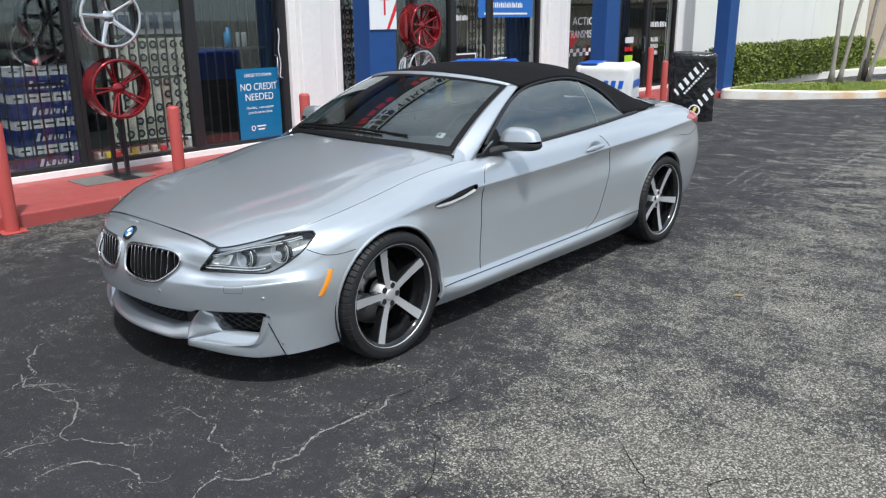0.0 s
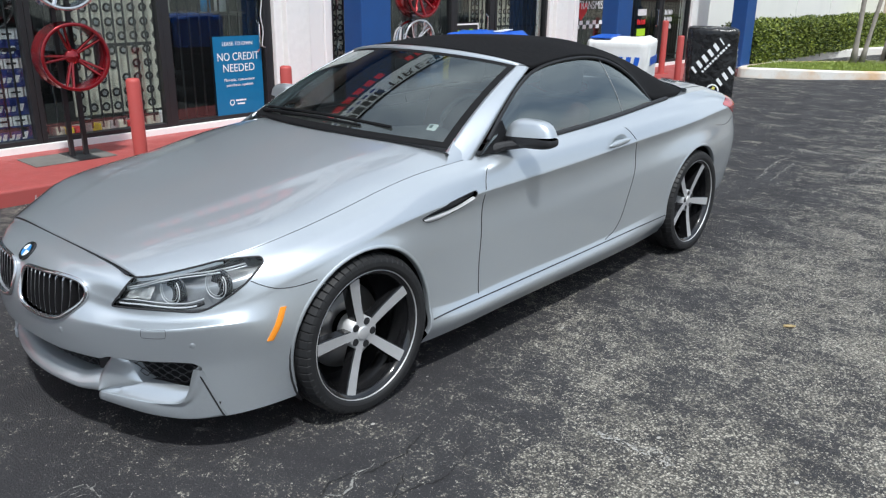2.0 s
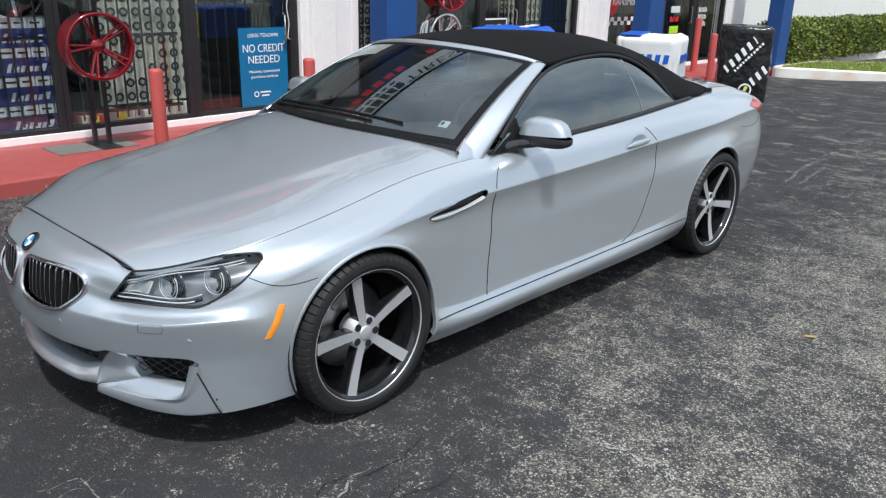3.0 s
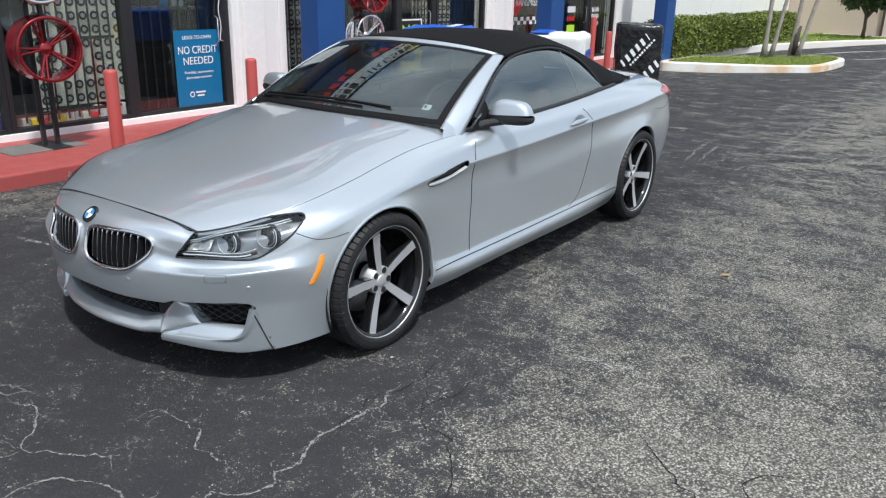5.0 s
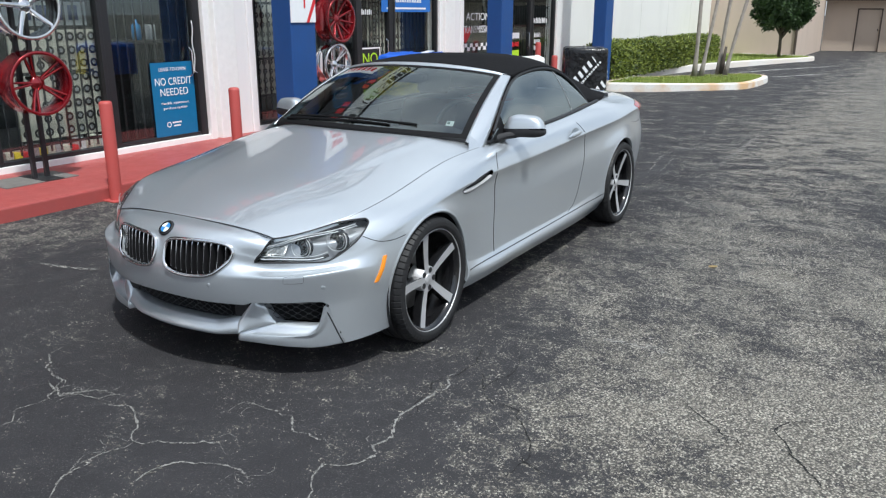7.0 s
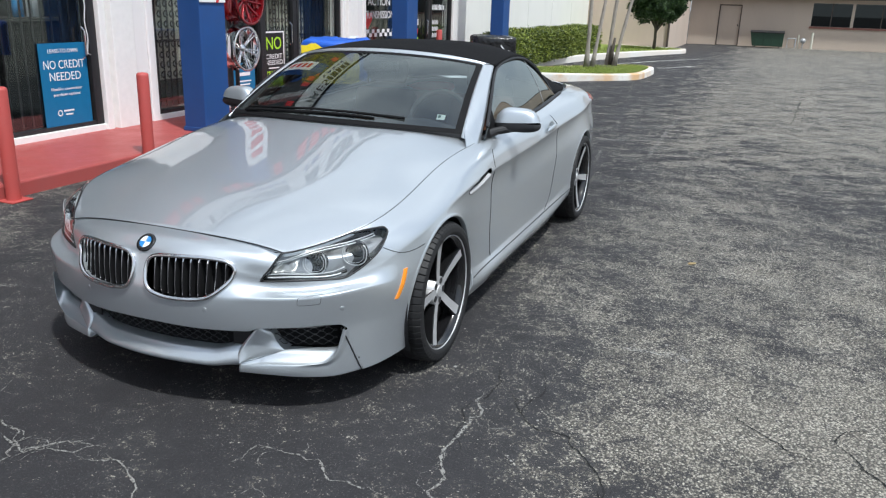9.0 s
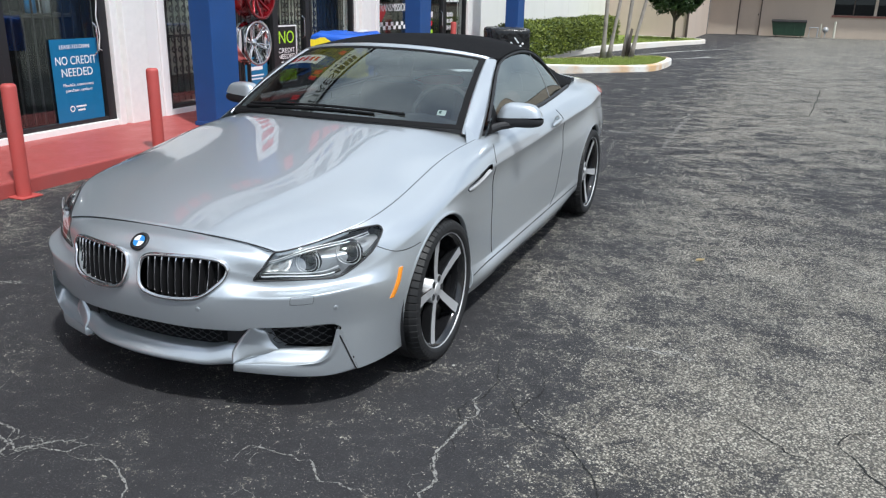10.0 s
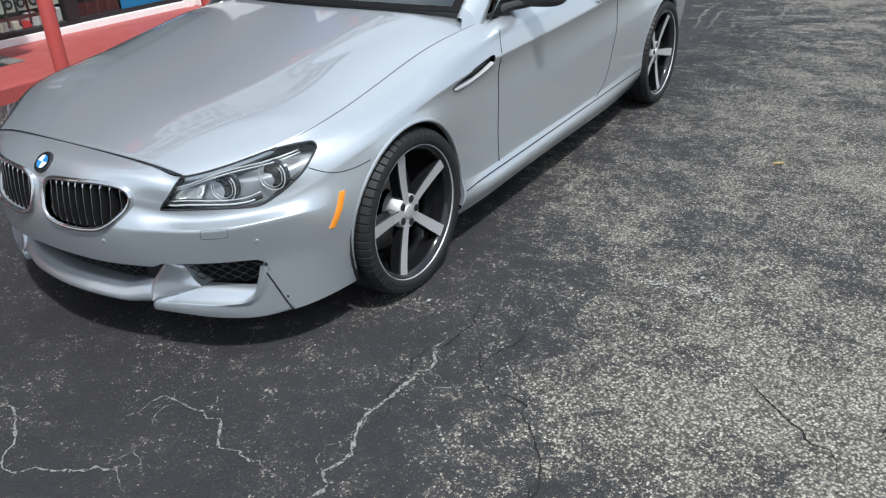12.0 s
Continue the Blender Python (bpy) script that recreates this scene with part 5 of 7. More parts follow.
    for u_ in np.linspace(0, 1, 9):
        lo_ = np.array((0.485, -0.762, 0.594)) * (1 - u_) + np.array((0.575, -0.715, 0.596)) * u_
        hi_ = np.array((0.515, -0.738, 0.636)) * (1 - u_) + np.array((0.580, -0.690, 0.640)) * u_
        rows.append([at_shell(*locate(lo_ * (1 - v_) + hi_ * v_), -0.026 + 0.006 * math.sin(9 * u_)) for v_ in (0, 0.33, 0.66, 1)])
    bm = bmesh.new()
    add_grid(bm, np.array(rows) * f)
    bmesh.ops.solidify(bm, geom=list(bm.faces), thickness=0.003)
    part("reflector", bm, REFLECTOR, lamp, "pale ribbed inner reflector", True)
    # tail lamp
    tl = empty("tail_lamp")
    tl.parent = car
    tagged(tl, "red tail lamp")
    shell_mesh("lamp_lens", patch("tail"), (sg,), RED_LENS, tl, 0.002, lip=0)
    # amber side marker: a slim raised strip
    mk = empty("side_marker")
    mk.parent = car
    rows = []
    for u in np.linspace(0, 1, 12):
        z = 0.558 - 0.116 * u
        y0 = np.interp(u, (0, 0.5, 1), (-0.381, -0.408, -0.441))
        y1 = np.interp(u, (0, 0.5, 1), (-0.359, -0.383, -0.418))
        a_, b_ = locate((0.875, y0, z)), locate((0.880, y1, z))
        rows.append([at_shell(*a_, -0.002), at_shell(*a_, 0.003), at_shell(*((a_ + b_) / 2), 0.0045), at_shell(*b_, 0.003), at_shell(*b_, -0.002)])
    bm = bmesh.new()
    vs_ = add_grid(bm, np.array(rows) * f)
    bm.faces.new(vs_[0])
    bm.faces.new(vs_[-1])
    part("marker_lens", bm, AMBER, mk, "amber side marker")
    # wing vent: dark opening and bright blade
    vt = empty("wing_vent")
    vt.parent = car
    shell_mesh("vent_back", patch("vent"), (sg,), BLACK_PLASTIC, vt, -0.018, lip=0)
    blade = [locate(p) for p in ((0.9, 0.338, 0.730), (0.9, 0.45, 0.728), (0.9, 0.56, 0.737), (0.9, 0.668, 0.765))]
    line = knot_spline(np.array(blade), np.linspace(0, 1, 4))(np.linspace(0, 1, 20))
    wid = np.interp(np.linspace(0, 1, 20), (0, 0.12, 0.42, 0.65, 1), (0.005, 0.013, 0.010, 0.005, 0.002))
    rows = np.stack([at_shell(line[:, 0], line[:, 1] + wid, 0.001), at_shell(line[:, 0], line[:, 1] + wid * 0.5, 0.007), at_shell(line[:, 0], line[:, 1] - wid * 0.6, 0.004), at_shell(line[:, 0], line[:, 1] - wid, -0.012)], 1) * f
    bm = bmesh.new()
    add_grid(bm, rows)
    part("vent_blade", bm, MACHINED, vt, "bright vent blade", True)
    ring("vent_rim", vent_loop, 0.0, 0.0022, BLACK_PLASTIC, vt, sg, 6)
    # door handle in its dished cup
    s, w = locate((0.9, 1.885, 0.838))
    c = Vector(at_shell(s, w, 0.014) * f)
    hd = empty("door_handle")
    hd.parent = car
    bm = bmesh.new()
    bmesh.ops.create_uvsphere(bm, u_segments=28, v_segments=14, radius=1.0)
    bm.transform(Matrix.Translation(c) @ pose(0, 0, 0, 3) @ Matrix.Diagonal((0.012, 0.112, 0.017, 1)))
    part("handle_bar", bm, SILVER, hd, "silver door handle", True)
    bm = bmesh.new()
    add_lathe(bm, [(0.0, -0.011), (0.02, -0.010), (0.036, -0.002), (0.045, 0.003), (0.049, 0.001)], 32, Matrix.Translation(Vector(at_shell(s + 0.005, w - 0.004, 0.003) * f)) @ Matrix.Diagonal((sg, 1.75, 1, 1)))
    part("handle_cup", bm, SILVER, hd, "", True)
    # door mirror
    mir = empty("door_mirror")
    mir.parent = car
    tagged(mir, "silver door mirror on a black foot")
    M = Matrix.Translation((0.922 * sg, 1.045, 1.003)) @ pose(0, 0, 0, 0, 0, 8 * sg) @ Matrix.Diagonal((sg, 1, 1, 1))
    for nm, mat, keep_up in (("mirror_cap", SILVER, True), ("mirror_base", BLACK_PLASTIC, False)):
        bm = bmesh.new()
        bmesh.ops.create_uvsphere(bm, u_segments=48, v_segments=30, radius=1.0)
        for v in bm.verts:
            x, y, z = (math.copysign(abs(k) ** 0.58, k) for k in v.co)
            up = (z + 1) / 2
            wid = 0.148 - 0.052 * up
            v.co = Vector((wid * x, (0.070 - 0.018 * up if y < 0 else 0.045) * y, 0.070 * z * (1 - 0.10 * (x + 1) / 2)))
            if not keep_up:
                v.co.x, v.co.y, v.co.z = v.co.x * 0.992, v.co.y * 0.985, max(v.co.z, -0.064)
        geom = bm.verts[:] + bm.edges[:] + bm.faces[:]
        bmesh.ops.bisect_plane(bm, geom=geom, plane_co=(0, 0, -0.010), plane_no=(-0.05, 0, 1 if keep_up else -1), clear_inner=True)
        bm.transform(M)
        part(nm, bm, mat, mir, "", True)
    part("mirror_arm", tube([(0.78 * sg, 0.90, 0.925), (0.83 * sg, 0.96, 0.945), (0.90 * sg, 1.02, 0.958)], [0.028, 0.022, 0.022], 10), BLACK_PLASTIC, mir)
    rounded("mirror_glass", (0.922 * sg, 1.086, 1.004), (0.165, 0.006, 0.080), 0.002, CHROME, mir, pose(0, 0, 0, 0, 0, 8 * sg))
    # black triangle ahead of the side window
    bm = bmesh.new()
    vs_ = [bm.verts.new((x * sg, y, z)) for x, y, z in ((0.812, 0.80, 0.918), (0.822, 1.03, 0.925), (0.775, 1.005, 1.055), (0.79, 0.90, 0.99))]
    bm.faces.new(vs_)
    bmesh.ops.solidify(bm, geom=list(bm.faces), thickness=0.006)
    part("mirror_triangle", bm, BLACK_PLASTIC, mir)
    # parking sensors and washer cover
    for p in ((0.288, 0, 0.460), (0.750, 0, 0.458)):
        s, w = locate(p, True)
        M = Matrix.Translation(Vector(at_shell(s, w, 0.0) * f)) @ Vector(shell_normal(s, w / W) * f).to_track_quat("X", "Z").to_matrix().to_4x4()
        bm = bmesh.new()
        add_lathe(bm, [(0, 0.0008), (0.009, 0.0008), (0.0103, 0.0002), (0.0108, -0.001)], 20, M)
        part("parking_sensor", bm, SILVER, car, "", True)

# lower front: underside of the bumper's edge, struts beside the intake, lip and corner flaps
def along(pts, n, ts=None):
    P = np.array(pts, float)
    K = np.concatenate([[0], np.cumsum(np.linalg.norm(np.diff(P, axis=0), axis=1))])
    return knot_spline(P, K / K[-1])(np.linspace(0, 1, n) if ts is None else ts)


under = []
for x in np.linspace(-0.757, 0.757, 121):
    p = front_point(abs(x), float(np.interp(abs(x), EDGE_X, EDGE_Z)), 0.0) * np.array((1 if x >= 0 else -1, 1, 1))
    under.append([p, p + np.array((0, 0.006, -0.003)), p + np.array((0, 0.085, -0.005))])
bm = bmesh.new()
add_grid(bm, under)
part("bumper_underside", bm, SILVER, car, "", True)
lip_plan = knot_spline([(-0.20, -0.887), (0, -0.905), (0.20, -0.887), (0.30, -0.866), (0.39, -0.838)], (-0.20, 0, 0.20, 0.30, 0.39))
rows = []
for x in np.linspace(-0.388, 0.388, 79):
    y0 = float(lip_plan(abs(x))[1])
    up = 0.030 * smoothstep(0.25, 0.388, abs(x))
    sec = ((0.085, 0.268, 1), (0.034, 0.267, 1), (0.026, 0.262, 1), (0.013, 0.244, 0.9), (0.004, 0.226, 0.8), (0.0, 0.214, 0.7), (0.001, 0.206, 0.6), (0.007, 0.200, 0.5), (0.03, 0.196, 0.2), (0.14, 0.196, 0.0))
    rows.append([(x, y0 + dy, z + up * k) for dy, z, k in sec])
bm = bmesh.new()
add_grid(bm, rows)
part("front_lip", bm, SILVER, car, "silver lip below the intake", True)
for sg in (1, -1):
    f = np.array((sg, 1, 1))
    inner = along([(0.455, -0.800, 0.392), (0.442, -0.806, 0.370), (0.425, -0.815, 0.346), (0.398, -0.824, 0.310), (0.380, -0.832, 0.278), (0.376, -0.838, 0.250), (0.386, -0.842, 0.226)], 25)
    ridge = along([(0.536, -0.748, 0.274), (0.500, -0.776, 0.262), (0.448, -0.808, 0.246), (0.392, -0.841, 0.227)], 13)
    outer = np.concatenate([along([(0.466, -0.780, 0.392), (0.467, -0.780, 0.372), (0.488, -0.770, 0.354), (0.504, -0.758, 0.312), (0.536, -0.748, 0.274)], 13), ridge[1:]])
    u = np.linspace(0, 1, 9)[None, :, None]
    P = inner[:, None] * (1 - u) + outer[:, None] * u + np.array((0, -0.010, 0)) * (4 * u * (1 - u)) ** 0.7
    back = np.array((0.004, 0.075, 0))
    P = np.concatenate([(inner + back * np.array((1, 1, 1)))[:, None], P], 1)
    bm = bmesh.new()
    add_grid(bm, P * f)
    part("strut", bm, SILVER, car, "silver strut beside the intake", True)
    bm = bmesh.new()
    add_grid(bm, np.stack([outer[:13], outer[:13] + np.array((0.0, 0.06, 0.0))], 1) * f)
    part("intake_wall", bm, SILVER, car, "", True)
    # shelf from the side intake down to the flap's edge
    n = 44
    ts = np.linspace(0, 1, n)
    K = (0, 0.38, 0.72, 0.82, 0.90, 1.0)
    shelf_in = knot_spline([(0.392, -0.841, 0.227), (0.536, -0.748, 0.274), (0.700, -0.668, 0.272), (0.728, -0.648, 0.290), (0.742, -0.640, 0.330), (0.752, -0.645, 0.380)], K)(ts)
    shelf_out = knot_spline([(0.390, -0.846, 0.224), (0.535, -0.793, 0.226), (0.665, -0.730, 0.228), (0.712, -0.702, 0.240), (0.737, -0.690, 0.280), (0.757, -0.670, 0.374)], K)(ts)
    foot = knot_spline([(0.386, -0.846, 0.189), (0.535, -0.794, 0.181), (0.665, -0.724, 0.170), (0.715, -0.686, 0.167), (0.755, -0.648, 0.170), (0.799, -0.592, 0.176)], K)(ts)
    shelf_in[1:9, 2] = np.interp(np.linspace(0, 1, n)[1:9], np.linspace(0, 0.38, 13), ridge[::-1, 2])
    joint = [locate((float(np.interp(z, (0.178, 0.225, 0.28, 0.33, 0.372), (0.799, 0.788, 0.776, 0.765, 0.757))), 0, z), True) for z in np.linspace(0.372, 0.174, 8)]
    joint = knot_spline([at_shell(*j_, 0.0) for j_ in joint], np.linspace(0, 1, 8))
    rows = []
    for k in range(n):
        a_, b_, c_ = shelf_in[k], shelf_out[k], foot[k]
        hold = smoothstep(0.55, 1.0, ts[k])
        row = [a_ + np.array((0, 0.035, 0.001))]
        row += [a_ * (1 - v) + b_ * v + np.array((0, 0.0, -0.012 * math.sin(math.pi * v))) * (1 - ts[k] * 0.6) for v in (0, 0.2, 0.4, 0.6, 0.8, 0.95, 1.0)]
        row += [b_ * (1 - v) + c_ * v + np.array((0.0, -0.004, 0)) * math.sin(math.pi * v) * (1 - hold) + hold * (joint(v) - shelf_out[-1] * (1 - v) - foot[-1] * v) for v in (0.08, 0.3, 0.55, 0.8, 0.95, 1.0)]
        row += [c_ + np.array((-0.01, 0.025, -0.004)), c_ + np.array((-0.02, 0.12, 0.0))]
        rows.append(row)
    bm = bmesh.new()
    vs_ = add_grid(bm, np.array(rows) * f)
    end = [bm.verts.new(v.co + Vector((0, 0.09, 0))) for v in vs_[0][7:14]]
    for k in range(6):
        bm.faces.new((vs_[0][7 + k], vs_[0][8 + k], end[k + 1], end[k]))
    part("lip_flap", bm, SILVER, car, "silver corner of the bumper lip", True)

# roundel: dark ring with blue and white quarters
s, w = locate((0, -0.885, 0.69))
M = Matrix.Translation(at_shell(0.0, w, 0.002)) @ Vector(shell_normal(np.array(0.0), w / W)).to_track_quat("X", "Z").to_matrix().to_4x4()
badge = empty("roundel")
badge.parent = car
bm = bmesh.new()
add_lathe(bm, [(0.0, 0.003), (0.026, 0.003), (0.027, 0.004), (0.039, 0.003), (0.041, 0.0), (0.041, -0.004)], 40, M)
part("roundel_ring", bm, GLOSS_BLACK, badge, "", True)
for k in range(4):
    bm = bmesh.new()
    c = bm.verts.new(M @ Vector((0.0055, 0, 0)))
    arc = [bm.verts.new(M @ Vector((0.0048, 0.0255 * math.sin(a), 0.0255 * math.cos(a)))) for a in np.linspace(k * math.pi / 2, (k + 1) * math.pi / 2, 9)]
    for p0, p1 in zip(arc, arc[1:]):
        bm.faces.new((c, p0, p1))
    part("roundel_quarter", bm, WHITE_PRINT if k % 2 else plain("roundel_blue", (0.03, 0.22, 0.55), 0.3), badge)

# washer covers below the headlamps
for sg in (1, -1):
    f = np.array((sg, 1, 1))
    s0, w0 = locate((0.655, 0, 0.503), True)
    loop = closed_curve([(s0 - 0.042, w0 - 0.018), (s0 + 0.042, w0 - 0.018), (s0 + 0.042, w0 + 0.016), (s0 - 0.042, w0 + 0.016)], 6, 0.15)
    ring("washer_joint", loop, 0.0001, 0.0008, BLACK_PLASTIC, car, sg, 6)

# wipers
for pts in (((-0.36, 0.585, 1.006), (-0.10, 0.558, 1.022), (0.16, 0.562, 1.022), (0.42, 0.595, 1.010)), ((-0.60, 0.65, 0.990), (-0.42, 0.595, 1.008), (-0.24, 0.568, 1.018), (-0.05, 0.560, 1.024))):
    wp = empty("wiper")
    wp.parent = car
    part("wiper_arm", tube(chord_spline(pts)(np.linspace(0, 0.8, 14)), [0.011 - 0.0004 * k for k in range(14)], 6), SLAT_BLACK, wp)
    part("wiper_blade", tube(chord_spline([(p[0], p[1] + 0.03, p[2] + 0.012) for p in pts])(np.linspace(0, 1.0, 14)), 0.0075, 6), SLAT_BLACK, wp)


# wheels
def build_wheel():
    ob = empty("wheel")
    tagged(ob, "five-spoke black and machined alloy wheel with low tyre")
    R, rr = TYRE_R, 0.264
    prof = [(rr, -0.115), (rr + 0.02, -0.125), (R - 0.03, -0.128), (R - 0.010, -0.122)]
    tread = []
    for x in (-0.118, -0.075, -0.070, -0.062, -0.057, -0.012, -0.007, 0.001, 0.006, 0.05, 0.055, 0.063, 0.068, 0.092, 0.113):
        deep = any(abs(x - c) < 0.0045 for c in (-0.066, -0.003, 0.059))
        tread.append((R - (0.008 if deep else 0.0) - 0.02 * max(0, (abs(x) - 0.085) / 0.04) ** 2, x))
    side = [(R - 0.014, 0.121), (R - 0.026, 0.125), (R - 0.045, 0.126), (rr + 0.012, 0.122), (rr + 0.004, 0.114), (rr - 0.004, 0.108)]
    whole = prof + tread + side
    lo, hi = len(prof), len(prof) + len(tread)

    def groove(i, j):
        if lo <= j <= hi + 1 and (i % 10 == 0) and (j < lo + 3 or j > hi - 4):
            return -0.006
        return 0.0

    bm = bmesh.new()
    add_lathe(bm, whole, 10 * 62, None, groove)
    part("tyre", bm, RUBBER, ob, "low black tyre with grooved tread")
    rim = empty("rim")
    rim.parent = ob
    bm = bmesh.new()
    add_lathe(bm, [(0.262, 0.110), (0.250, 0.104), (0.243, 0.085), (0.238, 0.02), (0.232, -0.06), (0.236, -0.11), (0.0, -0.11)], 96)
    part("rim_barrel", bm, GLOSS_BLACK, rim, "gloss black barrel", True)
    bm = bmesh.new()
    add_lathe(bm, [(0.2645, 0.107), (0.266, 0.116), (0.268, 0.117), (0.2695, 0.112), (0.268, 0.104)], 96)
    part("rim_lip", bm, MACHINED, rim, "thin machined lip", True)
    # spokes: black body with a machined face, dished to the hub
    for k in range(5):
        A0 = 2 * math.pi * k / 5
        for face in (False, True):
            rows = []
            for u in np.linspace(0, 1, 15):
                r = 0.052 + u * (0.258 - 0.052)
                half = 0.0215 + 0.0065 * u - (0.0035 if face else 0)
                x = 0.078 + 0.026 * u**1.6 + (0.0016 if face else 0)
                if face:
                    sec = [(-half, x), (half, x)]
                else:
                    sec = [(-half, x - 0.045), (-half, x - 0.002), (-half + 0.003, x), (half - 0.003, x), (half, x - 0.002), (half, x - 0.045)]
                row = []
                for c, xx in sec:
                    row.append((xx, r * math.sin(A0) + c * math.cos(A0), r * math.cos(A0) - c * math.sin(A0)))
                rows.append(row)
            bm = bmesh.new()
            add_grid(bm, rows)
            sp = part("spoke_face" if face else "spoke", bm, MACHINED if face else GLOSS_BLACK, rim, "machined spoke face" if face else "")
    bm = bmesh.new()
    add_lathe(bm, [(0.0, 0.078), (0.030, 0.078), (0.064, 0.0795), (0.069, 0.077), (0.071, 0.0)], 60)
    part("hub", bm, MACHINED, rim, "machined hub face", True)
    bm = bmesh.new()
    add_lathe(bm, [(0.0, 0.084), (0.024, 0.084), (0.029, 0.082), (0.031, 0.070)], 40)
    part("centre_cap", bm, MACHINED, rim, "", True)
    for k in range(5):
        a = 2 * math.pi * (k + 0.5) / 5
        bm = bmesh.new()
        add_lathe(bm, [(0.0, 0.0810), (0.0150, 0.0812), (0.0160, 0.077)], 20, Matrix.Translation((0, 0.050 * math.sin(a), 0.050 * math.cos(a))))
        part("lug_hole", bm, BLACK_PLASTIC, rim)
    bm = bmesh.new()
    add_lathe(bm, [(0.07, -0.03), (0.175, -0.03), (0.178, -0.042), (0.175, -0.056), (0.07, -0.056)], 64)
    part("brake_disc", bm, STEEL, ob, "steel brake disc", True)
    rows = []
    for a in np.linspace(-0.42, 0.42, 14):
        rows.append([(x, r * math.sin(a - math.pi / 2 + 0.25), r * math.cos(a - math.pi / 2 + 0.25)) for r, x in ((0.12, -0.07), (0.12, -0.008), (0.19, -0.008), (0.195, -0.07))])
    bm = bmesh.new()
    add_grid(bm, rows, False, True)
    part("brake_caliper", bm, LAMP_GREY, ob, "grey brake caliper")
    return ob


wheel = build_wheel()
wheel.parent = car
wheel.matrix_basis = Matrix.Translation((0.815, 0, HUB_Z)) @ pose(0, 0, 0, -58)


def wheel_at(x, y, deg, sg):
    made = copy_thing(wheel, Matrix.Translation((x, y, HUB_Z)) @ (pose(0, 0, 0, 0, 0, 180) if sg < 0 else Matrix()) @ pose(0, 0, 0, deg))
    made.parent = car
    return made


wheel_at(0.822, AXLE_R, -29, 1)
wheel_at(-0.815, 0, 10, -1)
wheel_at(-0.822, AXLE_R, 40, -1)


# ---- things along the walkway ----
def build_bollard(x, y, z0, h=0.90, lean=0.0):
    ob = empty("bollard", Matrix.Translation((x, y, z0)) @ pose(0, 0, 0, lean * 0.5, lean, 0))
    bm = bmesh.new()
    add_lathe(bm, [(0.0, h), (0.040, h - 0.002), (0.054, h - 0.012), (0.058, h - 0.03), (0.058, 0.0)], 28, pose(0, 0, 0, 0, -90))
    part("post", bm, RED_POST, ob, "", True)
    part("foot", box((-0.10, -0.10, 0), (0.10, 0.10, 0.012), 0.004), RED_POST, ob)
    return tagged(ob, "red painted steel bollard beside the walkway", "bollard", "red bollards")


for x, y, z0, h in ((-3.40, -0.27, -0.043, 0.92), (-3.40, 1.32, -0.043, 0.92), (-3.42, 2.92, -0.043, 0.92), (-3.40, 11.45, -0.043, 0.90), (-4.15, 12.3, WALK_Z, 0.98)):
    build_bollard(x, y, z0, h)


def build_show_wheel(name, r, spokes, mat, lip_mat, label, twin=False, width=0.20):
    """A loose show wheel, its axis along x, face towards +x."""
    ob = empty(name)
    bm = bmesh.new()
    add_lathe(bm, [(r * 0.90, width * 0.5), (r * 0.88, width * 0.38), (r * 0.84, 0.0), (r * 0.86, -width * 0.42), (r * 0.98, -width * 0.5), (r, -width * 0.48), (r * 0.9, -width * 0.36), (r * 0.89, 0.0), (r * 0.93, width * 0.36), (r, width * 0.46), (r * 1.0, width * 0.5), (r * 0.955, width * 0.52), (r * 0.90, width * 0.5)], 64)
    part("barrel", bm, lip_mat, ob, "", True)
    for k in range(spokes):
        angs = (-0.11, 0.11) if twin else (0.0,)
        for da in angs:
            a = 2 * math.pi * k / spokes + da
            rows = []
            for u in np.linspace(0, 1, 9):
                rr = r * (0.16 + 0.74 * u)
                half = r * ((0.042 if twin else 0.085 if spokes < 8 else 0.05) * (1 - 0.25 * u))
                x = width * (0.18 + 0.24 * u**1.5)
                rows.append([(x + dx, rr * math.sin(a) + c * math.cos(a), rr * math.cos(a) - c * math.sin(a)) for c, dx in ((-half, -0.03), (-half, -0.002), (-half * 0.5, 0.003), (half * 0.5, 0.003), (half, -0.002), (half, -0.03))])
            bm = bmesh.new()
            add_grid(bm, rows)
            part("spoke", bm, mat, ob, "", True)
    bm = bmesh.new()
    add_lathe(bm, [(0.0, width * 0.26), (r * 0.10, width * 0.25), (r * 0.14, width * 0.20), (r * 0.21, width * 0.19), (r * 0.23, width * 0.1)], 32)
    part("hub", bm, mat, ob, "", True)
    return tagged(ob, label, "wheel")


def build_rack(x, y, top):
    ob = empty("wheel_rack", Matrix.Translation((x, y, WALK_Z)))
    for dy in (-0.065, 0.065):
        part("post", box((-0.02, dy - 0.02, 0), (0.02, dy + 0.02, top), 0.003), BLACK_METAL, ob)
    part("foot", box((-0.22, -0.10, 0), (0.22, 0.10, 0.012), 0.002), BLACK_METAL, ob)
    for z in (0.95, 1.6):
        if z < top:
            part("hook", box((0.02, -0.03, z), (0.10, 0.03, z + 0.03), 0.004), BLACK_METAL, ob)
    return tagged(ob, "black steel display rack with two posts on the walkway", "wheel rack")


